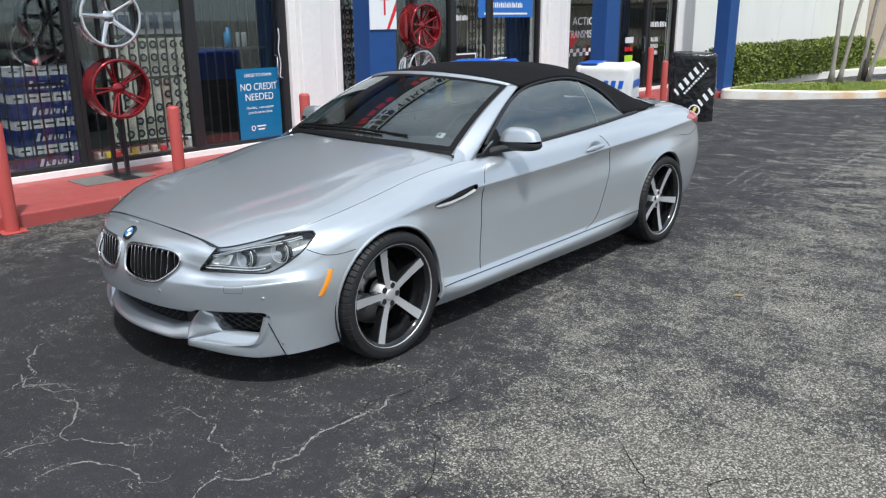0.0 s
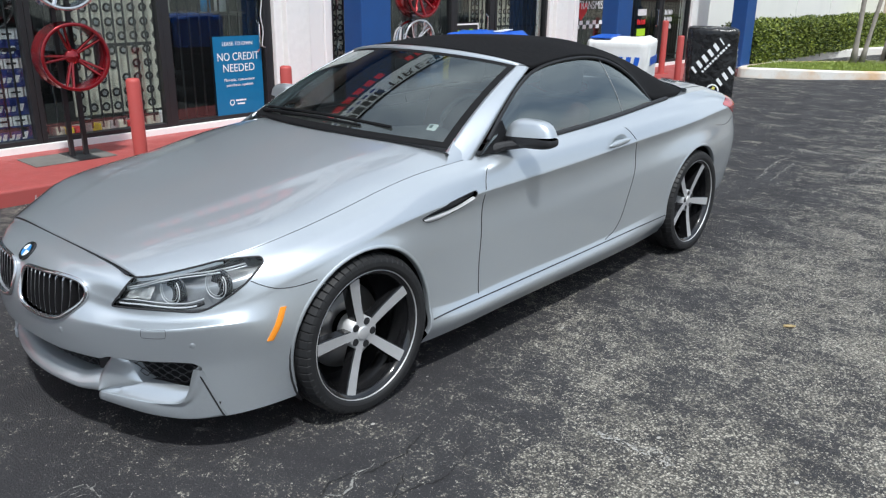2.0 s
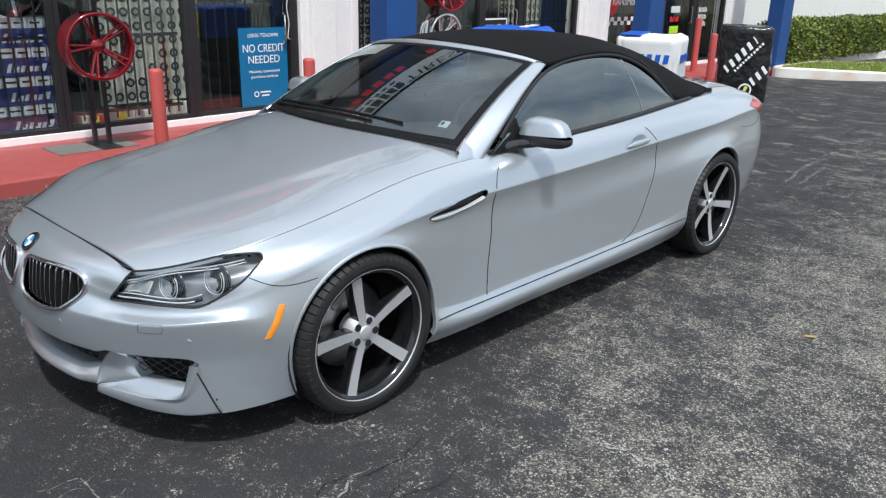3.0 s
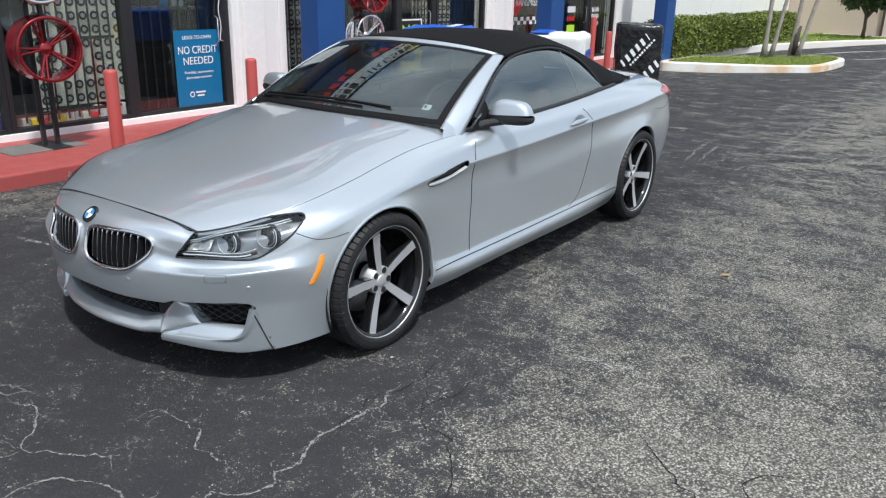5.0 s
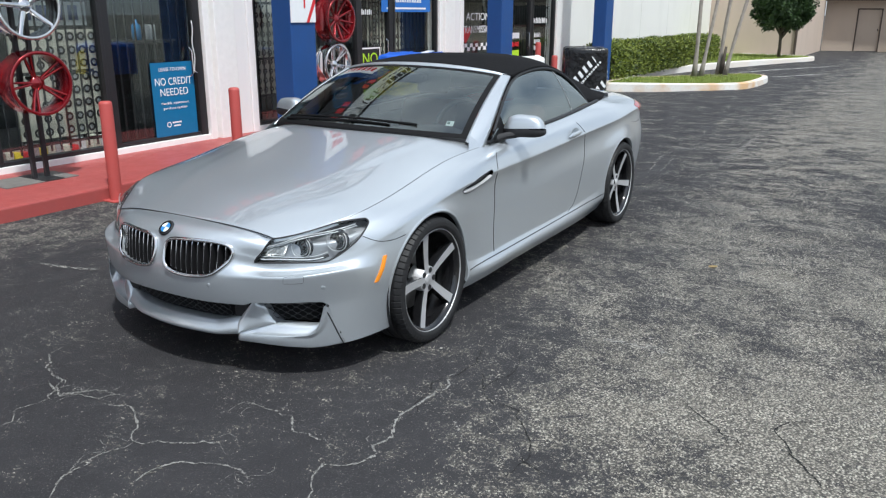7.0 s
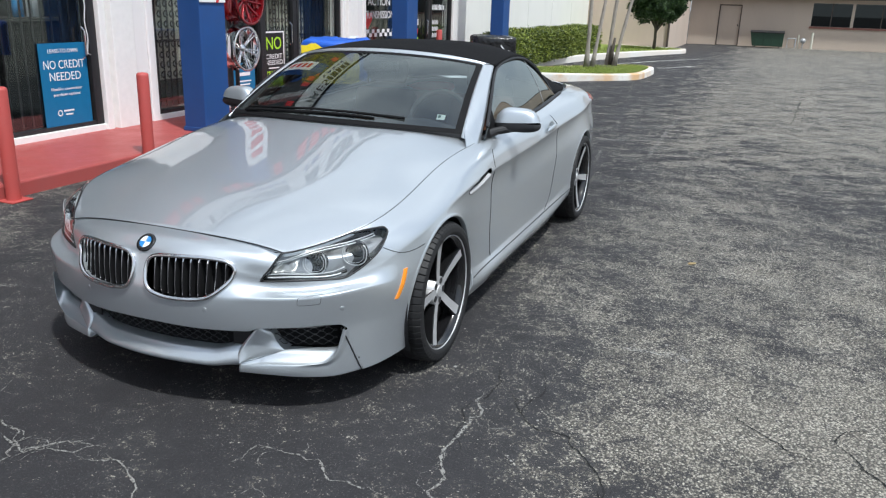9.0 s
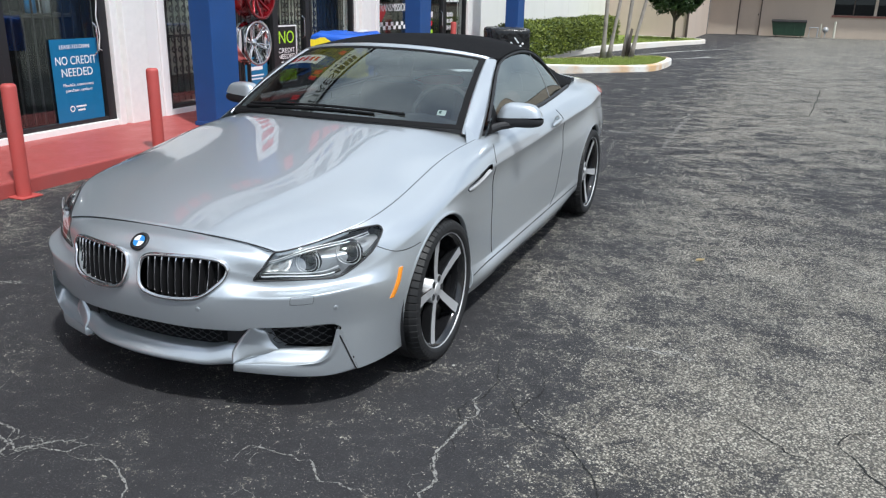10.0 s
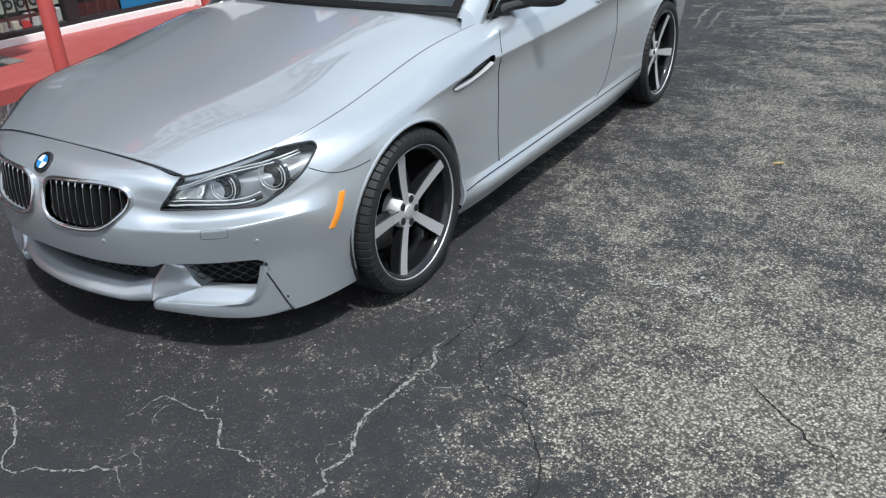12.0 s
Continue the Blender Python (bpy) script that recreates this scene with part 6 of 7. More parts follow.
build_rack(-4.36, 1.20, 2.3)
w = build_show_wheel("show_wheel", 0.295, 5, CANDY_RED, CANDY_RED, "candy red twin-spoke show wheel on the rack", True, 0.25)
w.matrix_world = Matrix.Translation((-4.20, 1.18, 1.01)) @ pose(0, 0, 0, 20, 0, -4)
w = build_show_wheel("show_wheel", 0.30, 5, CHROME, CHROME, "polished chrome five-spoke show wheel on the rack", False, 0.20)
w.matrix_world = Matrix.Translation((-4.20, 1.17, 1.70)) @ pose(0, 0, 0, 14, 0, -4)
build_rack(-4.22, 5.46, 2.1)
w = build_show_wheel("show_wheel", 0.30, 10, CANDY_RED, CANDY_RED, "candy red ten-spoke show wheel on the rack", False, 0.25)
w.matrix_world = Matrix.Translation((-4.05, 5.46, 1.56)) @ pose(0, 0, 0, 8)
w = build_show_wheel("show_wheel", 0.28, 6, CHROME, CHROME, "chrome six-spoke show wheel on the rack", True, 0.2)
w.matrix_world = Matrix.Translation((-4.07, 5.42, 0.97)) @ pose(0, 0, 0, 15)
ob = part("access_cover", box((-4.58, 0.72, WALK_Z), (-4.14, 1.46, WALK_Z + 0.008), 0.003), plain("dark_cover_plate", (0.16, 0.15, 0.14), 0.7, var=0.3))
tagged(ob, "grey metal access cover set on the red walkway", "access cover")


def build_poster(name, y, z, w, h, mat, lines, label, border=None):
    """A printed sheet on the glass; lines: (text or None, height above foot, size, width, material)."""
    ob = empty(name, Matrix.Translation((GLASS_X + 0.012, y, z)))
    if border:
        for y0, y1, z0, z1 in ((0.014, 0.036, 0.014, h - 0.014), (w - 0.036, w - 0.014, 0.014, h - 0.014), (0.036, w - 0.036, 0.014, 0.036), (0.036, w - 0.036, h - 0.036, h - 0.014)):
            part("border", box((0.001, y0, z0), (0.0032, y1, z1)), border, ob)
    part("sheet", box((0, 0, 0), (0.002, w, h)), mat, ob)
    for text, up, size, wide, m in lines:
        if text:
            lettering("lettering", text, size, on_facade(0.004, w / 2, up), m, ob, wide)
        elif size > 0.05 and wide > 3 * size:
            # a line of lettering: one bar for each character
            count = round(wide / (size * 0.62))
            for k in range(count):
                a_ = w / 2 - wide / 2 + wide * k / count
                part("print_bar", box((0.0025, a_, up - size / 2), (0.004, a_ + wide / count * (0.72, 0.6, 0.5)[k % 3], up + size / 2 * (1, 0.6, 1, 0.7)[k % 4])), m, ob)
        else:
            part("print_bar", box((0.0025, w / 2 - wide / 2, up - size / 2), (0.004, w / 2 + wide / 2, up + size / 2)), m, ob)
    return tagged(ob, label, "poster")


ob = build_poster("poster", 3.04, 0.118, 0.64, 0.955, POSTER_BLUE, [
    ("LEASE-TO-OWN", 0.87, 0.06, 0.40, WHITE_PRINT), ("NO CREDIT", 0.725, 0.125, 0.55, WHITE_PRINT), ("NEEDED", 0.60, 0.125, 0.42, WHITE_PRINT),
    ("Flexible, convenient", 0.47, 0.045, 0.41, WHITE_PRINT), ("purchase options", 0.412, 0.045, 0.36, WHITE_PRINT), (None, 0.235, 0.018, 0.14, WHITE_PRINT), (None, 0.195, 0.018, 0.10, WHITE_PRINT)],
    "blue lease-to-own poster on the dark shop door")
bm = bmesh.new()
add_lathe(bm, [(0.022, 0.003), (0.028, 0.0035), (0.034, 0.003)], 24, Matrix.Translation((0, 0.20, 0.215)))
part("print_ring", bm, WHITE_PRINT, ob)
build_poster("poster", 7.08, 0.24, 0.60, 0.88, BLACK_PRINT, [
    ("NO", 0.68, 0.26, 0.40, LIME), ("CREDIT", 0.49, 0.10, 0.44, WHITE_PRINT), ("NEEDED", 0.40, 0.10, 0.46, WHITE_PRINT), (None, 0.32, 0.018, 0.3, WHITE_PRINT), ("MULTIPLE", 0.25, 0.075, 0.40, LIME), (None, 0.125, 0.17, 0.50, LIME)],
    "black poster with lime and white letters in a white border", WHITE_PRINT)
build_poster("poster", 6.32, 0.10 + 0.12, 0.54, 0.46, POSTER_BLUE, [(None, 0.30, 0.05, 0.3, WHITE_PRINT), (None, 0.20, 0.02, 0.34, WHITE_PRINT), (None, 0.15, 0.02, 0.28, WHITE_PRINT)], "blue poster low on the shop window")
build_poster("banner", 7.72, 1.66, 1.50, 0.42, BANNER_BLUE, [(None, 0.20, 0.085, 0.95, WHITE_PRINT), (None, 0.06, 0.03, 1.2, WHITE_PRINT)], "blue finance banner over the shop window")
ob = build_poster("window_lettering", 10.36, 0.95, 1.30, 0.95, SHOP_GLASS, [("ACTION", 0.62, 0.20, 0.95, WHITE_PRINT), ("TRANSMISSION", 0.38, 0.20, 1.25, WHITE_PRINT)], "white shop lettering with a chequered strip on glass")
bm = bmesh.new()
for i in range(12):
    for j in range(2):
        if (i + j) % 2 == 0:
            add_box(bm, (0.003, i * 0.11, -0.02 + j * 0.07), (0.005, i * 0.11 + 0.11, 0.05 + j * 0.07))
part("chequers", bm, WHITE_PRINT, ob)
bm = bmesh.new()
vs = [bm.verts.new((0.003, y, z)) for y, z in ((0.03, 0.42), (0.36, 0.42), (0.33, 0.28), (0.16, 0.12), (0.03, 0.22))]
bm.faces.new(vs)
part("emblem", bm, RED_PRINT, ob)
build_poster("door_lettering", 13.52, 1.42, 0.9, 0.14, SHOP_GLASS, [(None, 0.07, 0.12, 0.78, WHITE_PRINT)], "white number bar on the shop glass")
build_poster("door_notice", 13.6, 0.75, 0.5, 0.5, SHOP_GLASS, [(None, 0.42, 0.10, 0.36, BOX_WHITE), (None, 0.28, 0.10, 0.36, BOX_WHITE), (None, 0.14, 0.10, 0.36, BOX_WHITE)], "small white notices on the shop glass")
build_poster("door_number", 7.12, 1.60, 0.4, 0.13, SHOP_GLASS, [(None, 0.06, 0.085, 0.30, BOX_WHITE)], "pale number bar on the shop door")
build_poster("door_notice", 12.5, 0.6, 0.45, 0.7, SHOP_GLASS, [(None, 0.58, 0.12, 0.34, BOX_WHITE), (None, 0.40, 0.10, 0.34, RED_PRINT), (None, 0.20, 0.14, 0.34, LIME)], "printed notices on the shop door")


# ---- stock seen through the shop windows ----
def build_carton_stack(y0, y1, x, z0, rows, label):
    ob = empty("tyre_carton_stack", Matrix.Translation((x, y0, z0)))
    w = y1 - y0
    rng = random.Random(int(y0 * 10))
    z = 0.0
    for k in range(rows):
        part("carton", box((-0.40, 0, z), (0, w, z + 0.175), 0.004), BOX_BLUE, ob, "navy carton")
        for c in range(6):
            y_, hh, ww = w * (0.26 + c * 0.085), (0.085, 0.05, 0.06, 0.05, 0.05, 0.07)[c], w * (0.045, 0.06, 0.05, 0.062, 0.05, 0.06)[c]
            bm = bmesh.new()
            add_box(bm, (0.0005, y_, z + 0.045), (0.003, y_ + ww, z + 0.045 + hh))
            for v in bm.verts:
                v.co.y += (v.co.z - z - 0.045) * 0.35
            part("print_bar", bm, BOX_WHITE, ob)
        z += 0.178
        n = 5
        for c in range(n):
            part("label_card", box((-0.38, w * c / n + 0.006, z), (-0.005, w * (c + 1) / n - 0.006, z + 0.095), 0.003), BOX_WHITE, ob, "white carton end")
            part("print_bar", box((-0.005, w * c / n + 0.025, z + 0.04), (-0.0035, w * (c + 1) / n - 0.03, z + 0.058)), BLACK_PRINT, ob)
        z += 0.098
    return tagged(ob, label, "carton stack")


build_carton_stack(0.55, 1.28, -5.28, 0.10, 4, "navy and white tyre cartons stacked behind the window")
build_carton_stack(-0.85, 0.30, -5.5, 0.10, 4, "navy and white tyre cartons stacked behind the window")
w = build_show_wheel("show_wheel", 0.27, 6, GLOSS_BLACK, GLOSS_BLACK, "gloss black show wheel behind the window", False, 0.2)
w.matrix_world = Matrix.Translation((-5.28, 0.98, 1.66)) @ pose(0, 0, 0, 10, 6)
w = build_show_wheel("show_wheel", 0.27, 5, CHROME, CHROME, "chrome show wheel behind the window", False, 0.2)
w.matrix_world = Matrix.Translation((-5.42, 0.92, 1.30 + 0.16)) @ pose(0, 0, 0, 40, 10)


def build_wheel_board(y0, y1, z0, z1, x, label, seed):
    """A pale board with rows of small wheel pictures."""
    ob = empty("wheel_board", Matrix.Translation((x, y0, z0)))
    w, h = y1 - y0, z1 - z0
    part("board", box((-0.02, 0, 0), (0, w, h), 0.002), CREAM_BOARD, ob)
    part("leg", box((-0.05, 0.04, 0.10 - z0), (-0.022, 0.08, h), 0.002), BLACK_METAL, ob)
    part("leg", box((-0.05, w - 0.08, 0.10 - z0), (-0.022, w - 0.04, h), 0.002), BLACK_METAL, ob)
    nx, nz = max(2, int(w / 0.118)), max(2, int(h / 0.130))
    bm = bmesh.new()
    add_lathe(bm, [(0.022, 0.002), (0.030, 0.008), (0.043, 0.008), (0.048, 0.002)], 16)
    ringmesh = mesh_of("print_wheel", bm, BLACK_PRINT, True)
    bm = bmesh.new()
    for k in range(5):
        a = 2 * math.pi * k / 5
        add_box(bm, (0.002, -0.006, 0.0), (0.006, 0.006, 0.034), 0, pose(0, 0, 0, math.degrees(a)))
    spokemesh = mesh_of("print_spokes", bm, LAMP_GREY)
    rng = random.Random(seed)
    for i in range(nx):
        for j in range(nz):
            if rng.random() < 0.06:
                continue
            p = (0.0, w * (i + 0.5) / nx, h * (j + 0.5) / nz)
            for nm, me in (("print_wheel", ringmesh), ("print_spokes", spokemesh)):
                o = new(nm, me)
                o.parent = ob
                o.location = p
    return tagged(ob, label, "display board")


build_wheel_board(1.62, 2.80, 0.30, 1.46, -5.30, "pale display board with rows of small wheel pictures", 1)
build_wheel_board(4.75, 6.2, 0.5, 2.2, -5.34, "pale display board with rows of small wheel pictures", 2)
build_wheel_board(8.3, 9.4, 0.6, 2.0, -5.6, "pale display board with rows of small wheel pictures", 3)
bm = box((-5.60, 1.75, 1.50), (-5.55, 2.75, 1.78), 0.004)
ob = part("header_sign", bm, BOX_WHITE)
part("sign_leg", box((-5.60, 1.80, 0.10), (-5.57, 1.84, 1.50)), BLACK_METAL, ob)
part("sign_leg", box((-5.60, 2.66, 0.10), (-5.57, 2.70, 1.50)), BLACK_METAL, ob)
for k in range(4):
    part("print_bar", box((-5.549, 1.95 + 0.19 * k, 1.56), (-5.545, 2.07 + 0.19 * k, 1.72)), BOX_BLUE, ob)
tagged(ob, "white header sign with blue bars above a board", "sign")
rng = random.Random(8)
for k in range(14):
    y = 1.35 + k * 0.095
    hh = rng.uniform(0.10, 0.2)
    ob = part("small_carton", box((-5.30, y, 0.10), (-5.18, y + 0.085, 0.10 + hh), 0.003), rng.choice([TARP_YELLOW, RED_PRINT, BOX_WHITE, CREAM_BOARD, LAMP_GREY]))
    tagged(ob, "small bright carton on the shop floor", "carton", "small cartons")


def build_counter():
    ob = empty("counter", Matrix.Translation((-5.6, 2.75, 0.10)))
    part("counter_body", box((-0.3, 0, 0), (0.3, 1.0, 1.18), 0.01), SLAT_BLACK, ob)
    part("counter_top", box((-0.33, -0.03, 1.182), (0.33, 1.03, 1.22), 0.008), LEATHER, ob)
    tagged(ob, "dark shop counter behind the glass door", "counter")
    bm = bmesh.new()
    add_lathe(bm, [(0.0, 0.24), (0.02, 0.24), (0.022, 0.20), (0.055, 0.17), (0.06, 0.02), (0.055, 0.0), (0, 0)], 24, Matrix.Translation((-5.42, 3.32, 1.322)) @ pose(0, 0, 0, 0, -90))
    tagged(part("bottle", bm, plain("blue_bottle_plastic", (0.02, 0.22, 0.5), 0.3), None, "", True), "blue plastic bottle on the dark counter", "bottle")
    tagged(part("white_carton", box((-5.46, 3.46, 1.322), (-5.36, 3.56, 1.50), 0.006), BOX_WHITE), "small white carton on the dark counter", "carton")


build_counter()
pts = [(GLASS_X + 0.03, 3.70 + 0.012 * math.sin(k * 0.9), 1.55 - 0.05 * k) for k in range(13)] + [(GLASS_X + 0.035, 3.725, 0.93), (GLASS_X + 0.03, 3.745, 0.98)] + [(GLASS_X + 0.03, 3.75 + 0.01 * math.sin(k), 1.02 + 0.05 * k) for k in range(10)]
tagged(part("cord", tube(pts, 0.007, 6), BOX_WHITE, None, "", True), "white cord hanging at the shop door", "cord")


# ---- wrapped tyre stacks on the lot ----
def build_stack(name, x, y, size, h, rot, mat, label, seed, crumple=0.0, square=0.35, foot=0.0):
    """A square stack of tyres under a loose cover: soft corners, dents and folds."""
    ob = empty(name, Matrix.Translation((x, y, lot_z(x, y))) @ pose(0, 0, 0, 0, 0, rot))
    rng = random.Random(seed)
    n = 48
    rows = []
    zs = list(np.linspace(foot, h - 0.05, 26)) + [h - 0.02, h - 0.004, h, h + 0.004, h + 0.008]
    inset = [0] * 26 + [0.012, 0.045, 0.12, 0.25, 0.42]
    for z, ins in zip(zs, inset):
        row = []
        for k in range(n):
            a = 2 * math.pi * k / n
            c, s = math.cos(a), math.sin(a)
            e = square
            px, py = math.copysign(abs(c) ** e, c), math.copysign(abs(s) ** e, s)
            half = size / 2 - ins
            fold = 0.014 * noise.noise(Vector((px * 2.2 + seed, py * 2.2, z * 1.3))) + 0.007 * math.sin(9 * a + 3 * z + 4 * noise.noise(Vector((z * 3, a, seed))))
            half = max(0.02, half + fold * (1 if ins < 0.1 else 0.5))
            row.append((px * half, py * half, z + 0.010 * noise.noise(Vector((px * 3, py * 3, z + seed))) * (1 if z > 0.1 else 0) + crumple * noise.noise(Vector((px * half * 9, py * half * 9, seed + 0.5))) * (1 if z > h - 0.12 else 0)))
        rows.append(row)
    bm = bmesh.new()
    vs = add_grid(bm, rows, False, True)
    bm.faces.new(vs[-1])
    part("cover", bm, mat, ob, "", True)
    k = 0
    while foot and 0.235 * (k + 1) < foot + 0.15:
        bm = bmesh.new()
        add_lathe(bm, [(0.20, 0.02), (0.24, 0.0), (0.31, 0.0), (0.345, 0.03), (0.35, 0.115), (0.345, 0.20), (0.31, 0.23), (0.24, 0.23), (0.20, 0.21)], 40, Matrix.Translation((0.01 * (k % 2), 0, 0.235 * k)) @ pose(0, 0, 0, 0, -90))
        part("tyre", bm, RUBBER, ob, "bare black tyre", True)
        k += 1
    return tagged(ob, label, "tyre stack")


st = build_stack("wrapped_tyre_stack", -2.30, 10.25, 0.74, 1.12, 28, BLACK_WRAP, "tyre stack under a glossy black printed cover", 3)
def slanted(fm, y, z, wide, high, turn, skew=0.0):
    """A thin printed block on a cover's face, turned in the face."""
    bm = bmesh.new()
    add_box(bm, (0, -wide / 2, -high / 2), (0.002, wide / 2, high / 2))
    for v in bm.verts:
        v.co.y += v.co.z * skew
    bm.transform(fm @ Matrix.Translation((0, y, z)) @ pose(0, 0, 0, turn))
    return bm


for rotz in (0, -90):
    fm = pose(0, 0, 0, 0, 0, rotz) @ Matrix.Translation((0.382, 0, 0))
    up = Vector((0, math.cos(radians(50)), math.sin(radians(50))))
    for k, wd in enumerate((0.060, 0.085, 0.090, 0.085, 0.085, 0.030)):
        p = Vector((0, -0.25, 0.50)) + up * 0.112 * k
        part("print_bar", slanted(fm, p.y, p.z, wd * 0.62, 0.115, 50, 0.2), WHITE_PRINT, st)
    for k in range(11):
        p = Vector((0, -0.12, 0.48)) + up * 0.052 * k
        part("print_bar", slanted(fm, p.y, p.z, 0.034 + 0.008 * (k % 3 - 1), 0.034, 50), WHITE_PRINT, st)
    for k, wd in enumerate((0.075, 0.085, 0.080)):
        p = Vector((0, 0.14, 0.33)) + up * 0.115 * k
        part("print_bar", slanted(fm, p.y, p.z, wd * 0.6, 0.12, 50, 0.2), WHITE_PRINT, st)
    bm = bmesh.new()
    add_lathe(bm, [(0.072, 0.0), (0.076, 0.003), (0.092, 0.003), (0.096, 0.0)], 28, fm @ Matrix.Translation((0, 0.05, 0.20)))
    part("print_ring", bm, WHITE_PRINT, st)
    part("print_bar", slanted(fm, 0.05, 0.20, 0.045, 0.12, -20), plain("pale_yellow_print", (0.75, 0.70, 0.18), 0.4), st)
st = build_stack("wrapped_tyre_stack", -2.33, 7.55, 0.80, 1.06, 20, CARTON, "tyre stack in a white cover with a blue top band", 5, 0.03, 0.2)
part("top_band", box((-0.36, -0.36, 1.066), (-0.10, 0.36, 1.085), 0.006), TARP_BLUE, st)
for rotz in (0, -90):
    fm = pose(0, 0, 0, 0, 0, rotz) @ Matrix.Translation((0.412, 0, 0.0))
    for k in range(6):
        part("print_bar", slanted(fm, -0.27 + k * 0.105, 0.80, 0.062, 0.105, 0, 0.15), TARP_BLUE, st)
st = build_stack("wrapped_tyre_stack", -2.14, 4.50, 0.74, 1.235, 22, TARP_BLUE, "tyre stack under a crumpled blue and yellow cover", 9, 0.045, 0.35, 0.80)
for rotz in (-90, 0):
    bm = bmesh.new()
    fm = pose(0, 0, 0, 0, 0, rotz)
    top = [(-0.34 + 0.60 * k / 12, 1.205 - 0.008 * k + 0.025 * math.sin(k * 1.3 + rotz)) for k in range(13)]
    add_grid(bm, [[fm @ Vector((0.393 - 0.005 * j + 0.004 * math.sin(5 * y + j), y, 0.80 + (z - 0.80) * j / 4)) for j in range(5)] for y, z in top])
    part("cover_print", bm, TARP_YELLOW, st, "yellow part of the cover", True)
for k in range(3):
    part("cover_print", box((0.12, -0.22 + 0.17 * k, 1.255), (0.20, -0.13 + 0.17 * k, 1.263)), WHITE_PRINT, st)


# ---- planting islands ----
def build_island(name, pts, grass_label, paint, kerb_label, n=10):
    loop = closed_curve(pts, n, 0.45)
    c = loop.mean(0)
    ob = empty(name)
    nrm = np.roll(loop, -1, 0) - np.roll(loop, 1, 0)
    nrm = np.stack([-nrm[:, 1], nrm[:, 0]], 1)
    nrm /= np.linalg.norm(nrm, axis=1, keepdims=True)
    if ((loop - c) * nrm).sum() > 0:
        nrm = -nrm
    rows = []
    for p, q_ in zip(loop, nrm):
        rows.append([(*p, -0.08), (*(p + q_ * 0.012), 0.12), (*(p + q_ * 0.03), 0.145), (*(p + q_ * 0.13), 0.15), (*(p + q_ * 0.15), 0.14), (*(p + q_ * 0.15), 0.0)])
    bm = bmesh.new()
    add_grid(bm, rows, True)
    part("kerb", bm, paint, ob, kerb_label)
    bm = bmesh.new()
    inner = loop + nrm * 0.149
    vs = [bm.verts.new((*p, 0.125)) for p in inner]
    f = bm.faces.new(vs)
    bmesh.ops.triangulate(bm, faces=[f])
    part("lawn", bm, GRASS, ob, grass_label)
    tagged(ob, "kerbed planting island with mown grass", "island", kind="structure")
    return inner


inner_a = build_island("island_1", [(-3.42, 14.15), (-2.6, 14.35), (-1.9, 14.68), (-1.1, 15.2), (-0.6, 15.85), (-0.47, 17.0), (-0.52, 18.3), (-0.9, 18.85), (-1.5, 18.6), (-2.3, 17.5), (-3.0, 16.5), (-3.42, 16.05)], "green lawn", KERB_RUSTY, "white painted kerb with orange rust stains")
inner_b = build_island("island_2", [(-3.5, 16.2), (-3.55, 18.4), (-3.4, 20.8), (-2.75, 23.6), (-1.95, 25.9), (-0.8, 28.6), (-0.95, 29.7), (-2.5, 30.2), (-4.75, 30.2), (-4.78, 25.0), (-4.78, 16.2)], "green lawn", KERB_WHITE, "white painted concrete kerb")


def inside(loop, x, y):
    return loop_distance(loop, np.array([[x, y]]))[0][0] < -0.01


def build_grass(loop, n, seed, x0, x1, y0, y1, z):
    rng = random.Random(seed)
    V, F = [], []
    rr = np.random.RandomState(seed)
    P = rr.uniform((x0, y0), (x1, y1), (n, 2))
    ok = loop_distance(loop, P)[0] < -0.01
    for x, y in P[ok]:
        for _ in range(2):
            a, h, w_ = rng.uniform(0, 6.28), rng.uniform(0.03, 0.075), 0.008
            b = len(V)
            dx, dy = math.cos(a), math.sin(a)
            V += [(x - dy * w_, y + dx * w_, z), (x + dy * w_, y - dx * w_, z), (x + dx * 0.025, y + dy * 0.025, z + h)]
            F.append((b, b + 1, b + 2))
    me = bpy.data.meshes.new("grass_blades")
    me.from_pydata(V, [], F)
    me.materials.append(leaf_material("grass_blades", (0.12, 0.18, 0.025), (0.34, 0.40, 0.08)))
    tagged(new("grass_blades", me), "short green grass blades on the island", "grass", kind="stuff")


build_grass(inner_a, 15000, 1, -3.5, -0.4, 14.0, 19.0, 0.12)
build_grass(inner_b, 9000, 2, -3.6, -0.7, 16.0, 30.2, 0.12)


def leaf_cloud(name, sample, n, size, mat, parent, label="", seed=0):
    """Many small folded leaves; sample(rng) gives a place and an outward direction."""
    rng = random.Random(seed)
    V, F = [], []
    for _ in range(n):
        p, d = sample(rng)
        u = Vector((rng.gauss(0, 1), rng.gauss(0, 1), rng.gauss(0, 1) * 0.6)) + d * 0.9
        u.normalize()
        s = u.cross(Vector((rng.gauss(0, 1), rng.gauss(0, 1), rng.gauss(0, 1)))).normalized()
        l, w_ = size * rng.uniform(0.7, 1.3), size * 0.28 * rng.uniform(0.8, 1.3)
        b = len(V)
        nn = u.cross(s)
        V += [p, p + u * l * 0.5 + s * w_ + nn * w_ * 0.4, p + u * l, p + u * l * 0.5 - s * w_ + nn * w_ * 0.4]
        F += [(b, b + 1, b + 2), (b, b + 2, b + 3)]
    me = bpy.data.meshes.new(name)
    me.from_pydata([tuple(v) for v in V], [], F)
    me.materials.append(mat)
    ob = new(name, me)
    ob.parent = parent
    return tagged(ob, label)


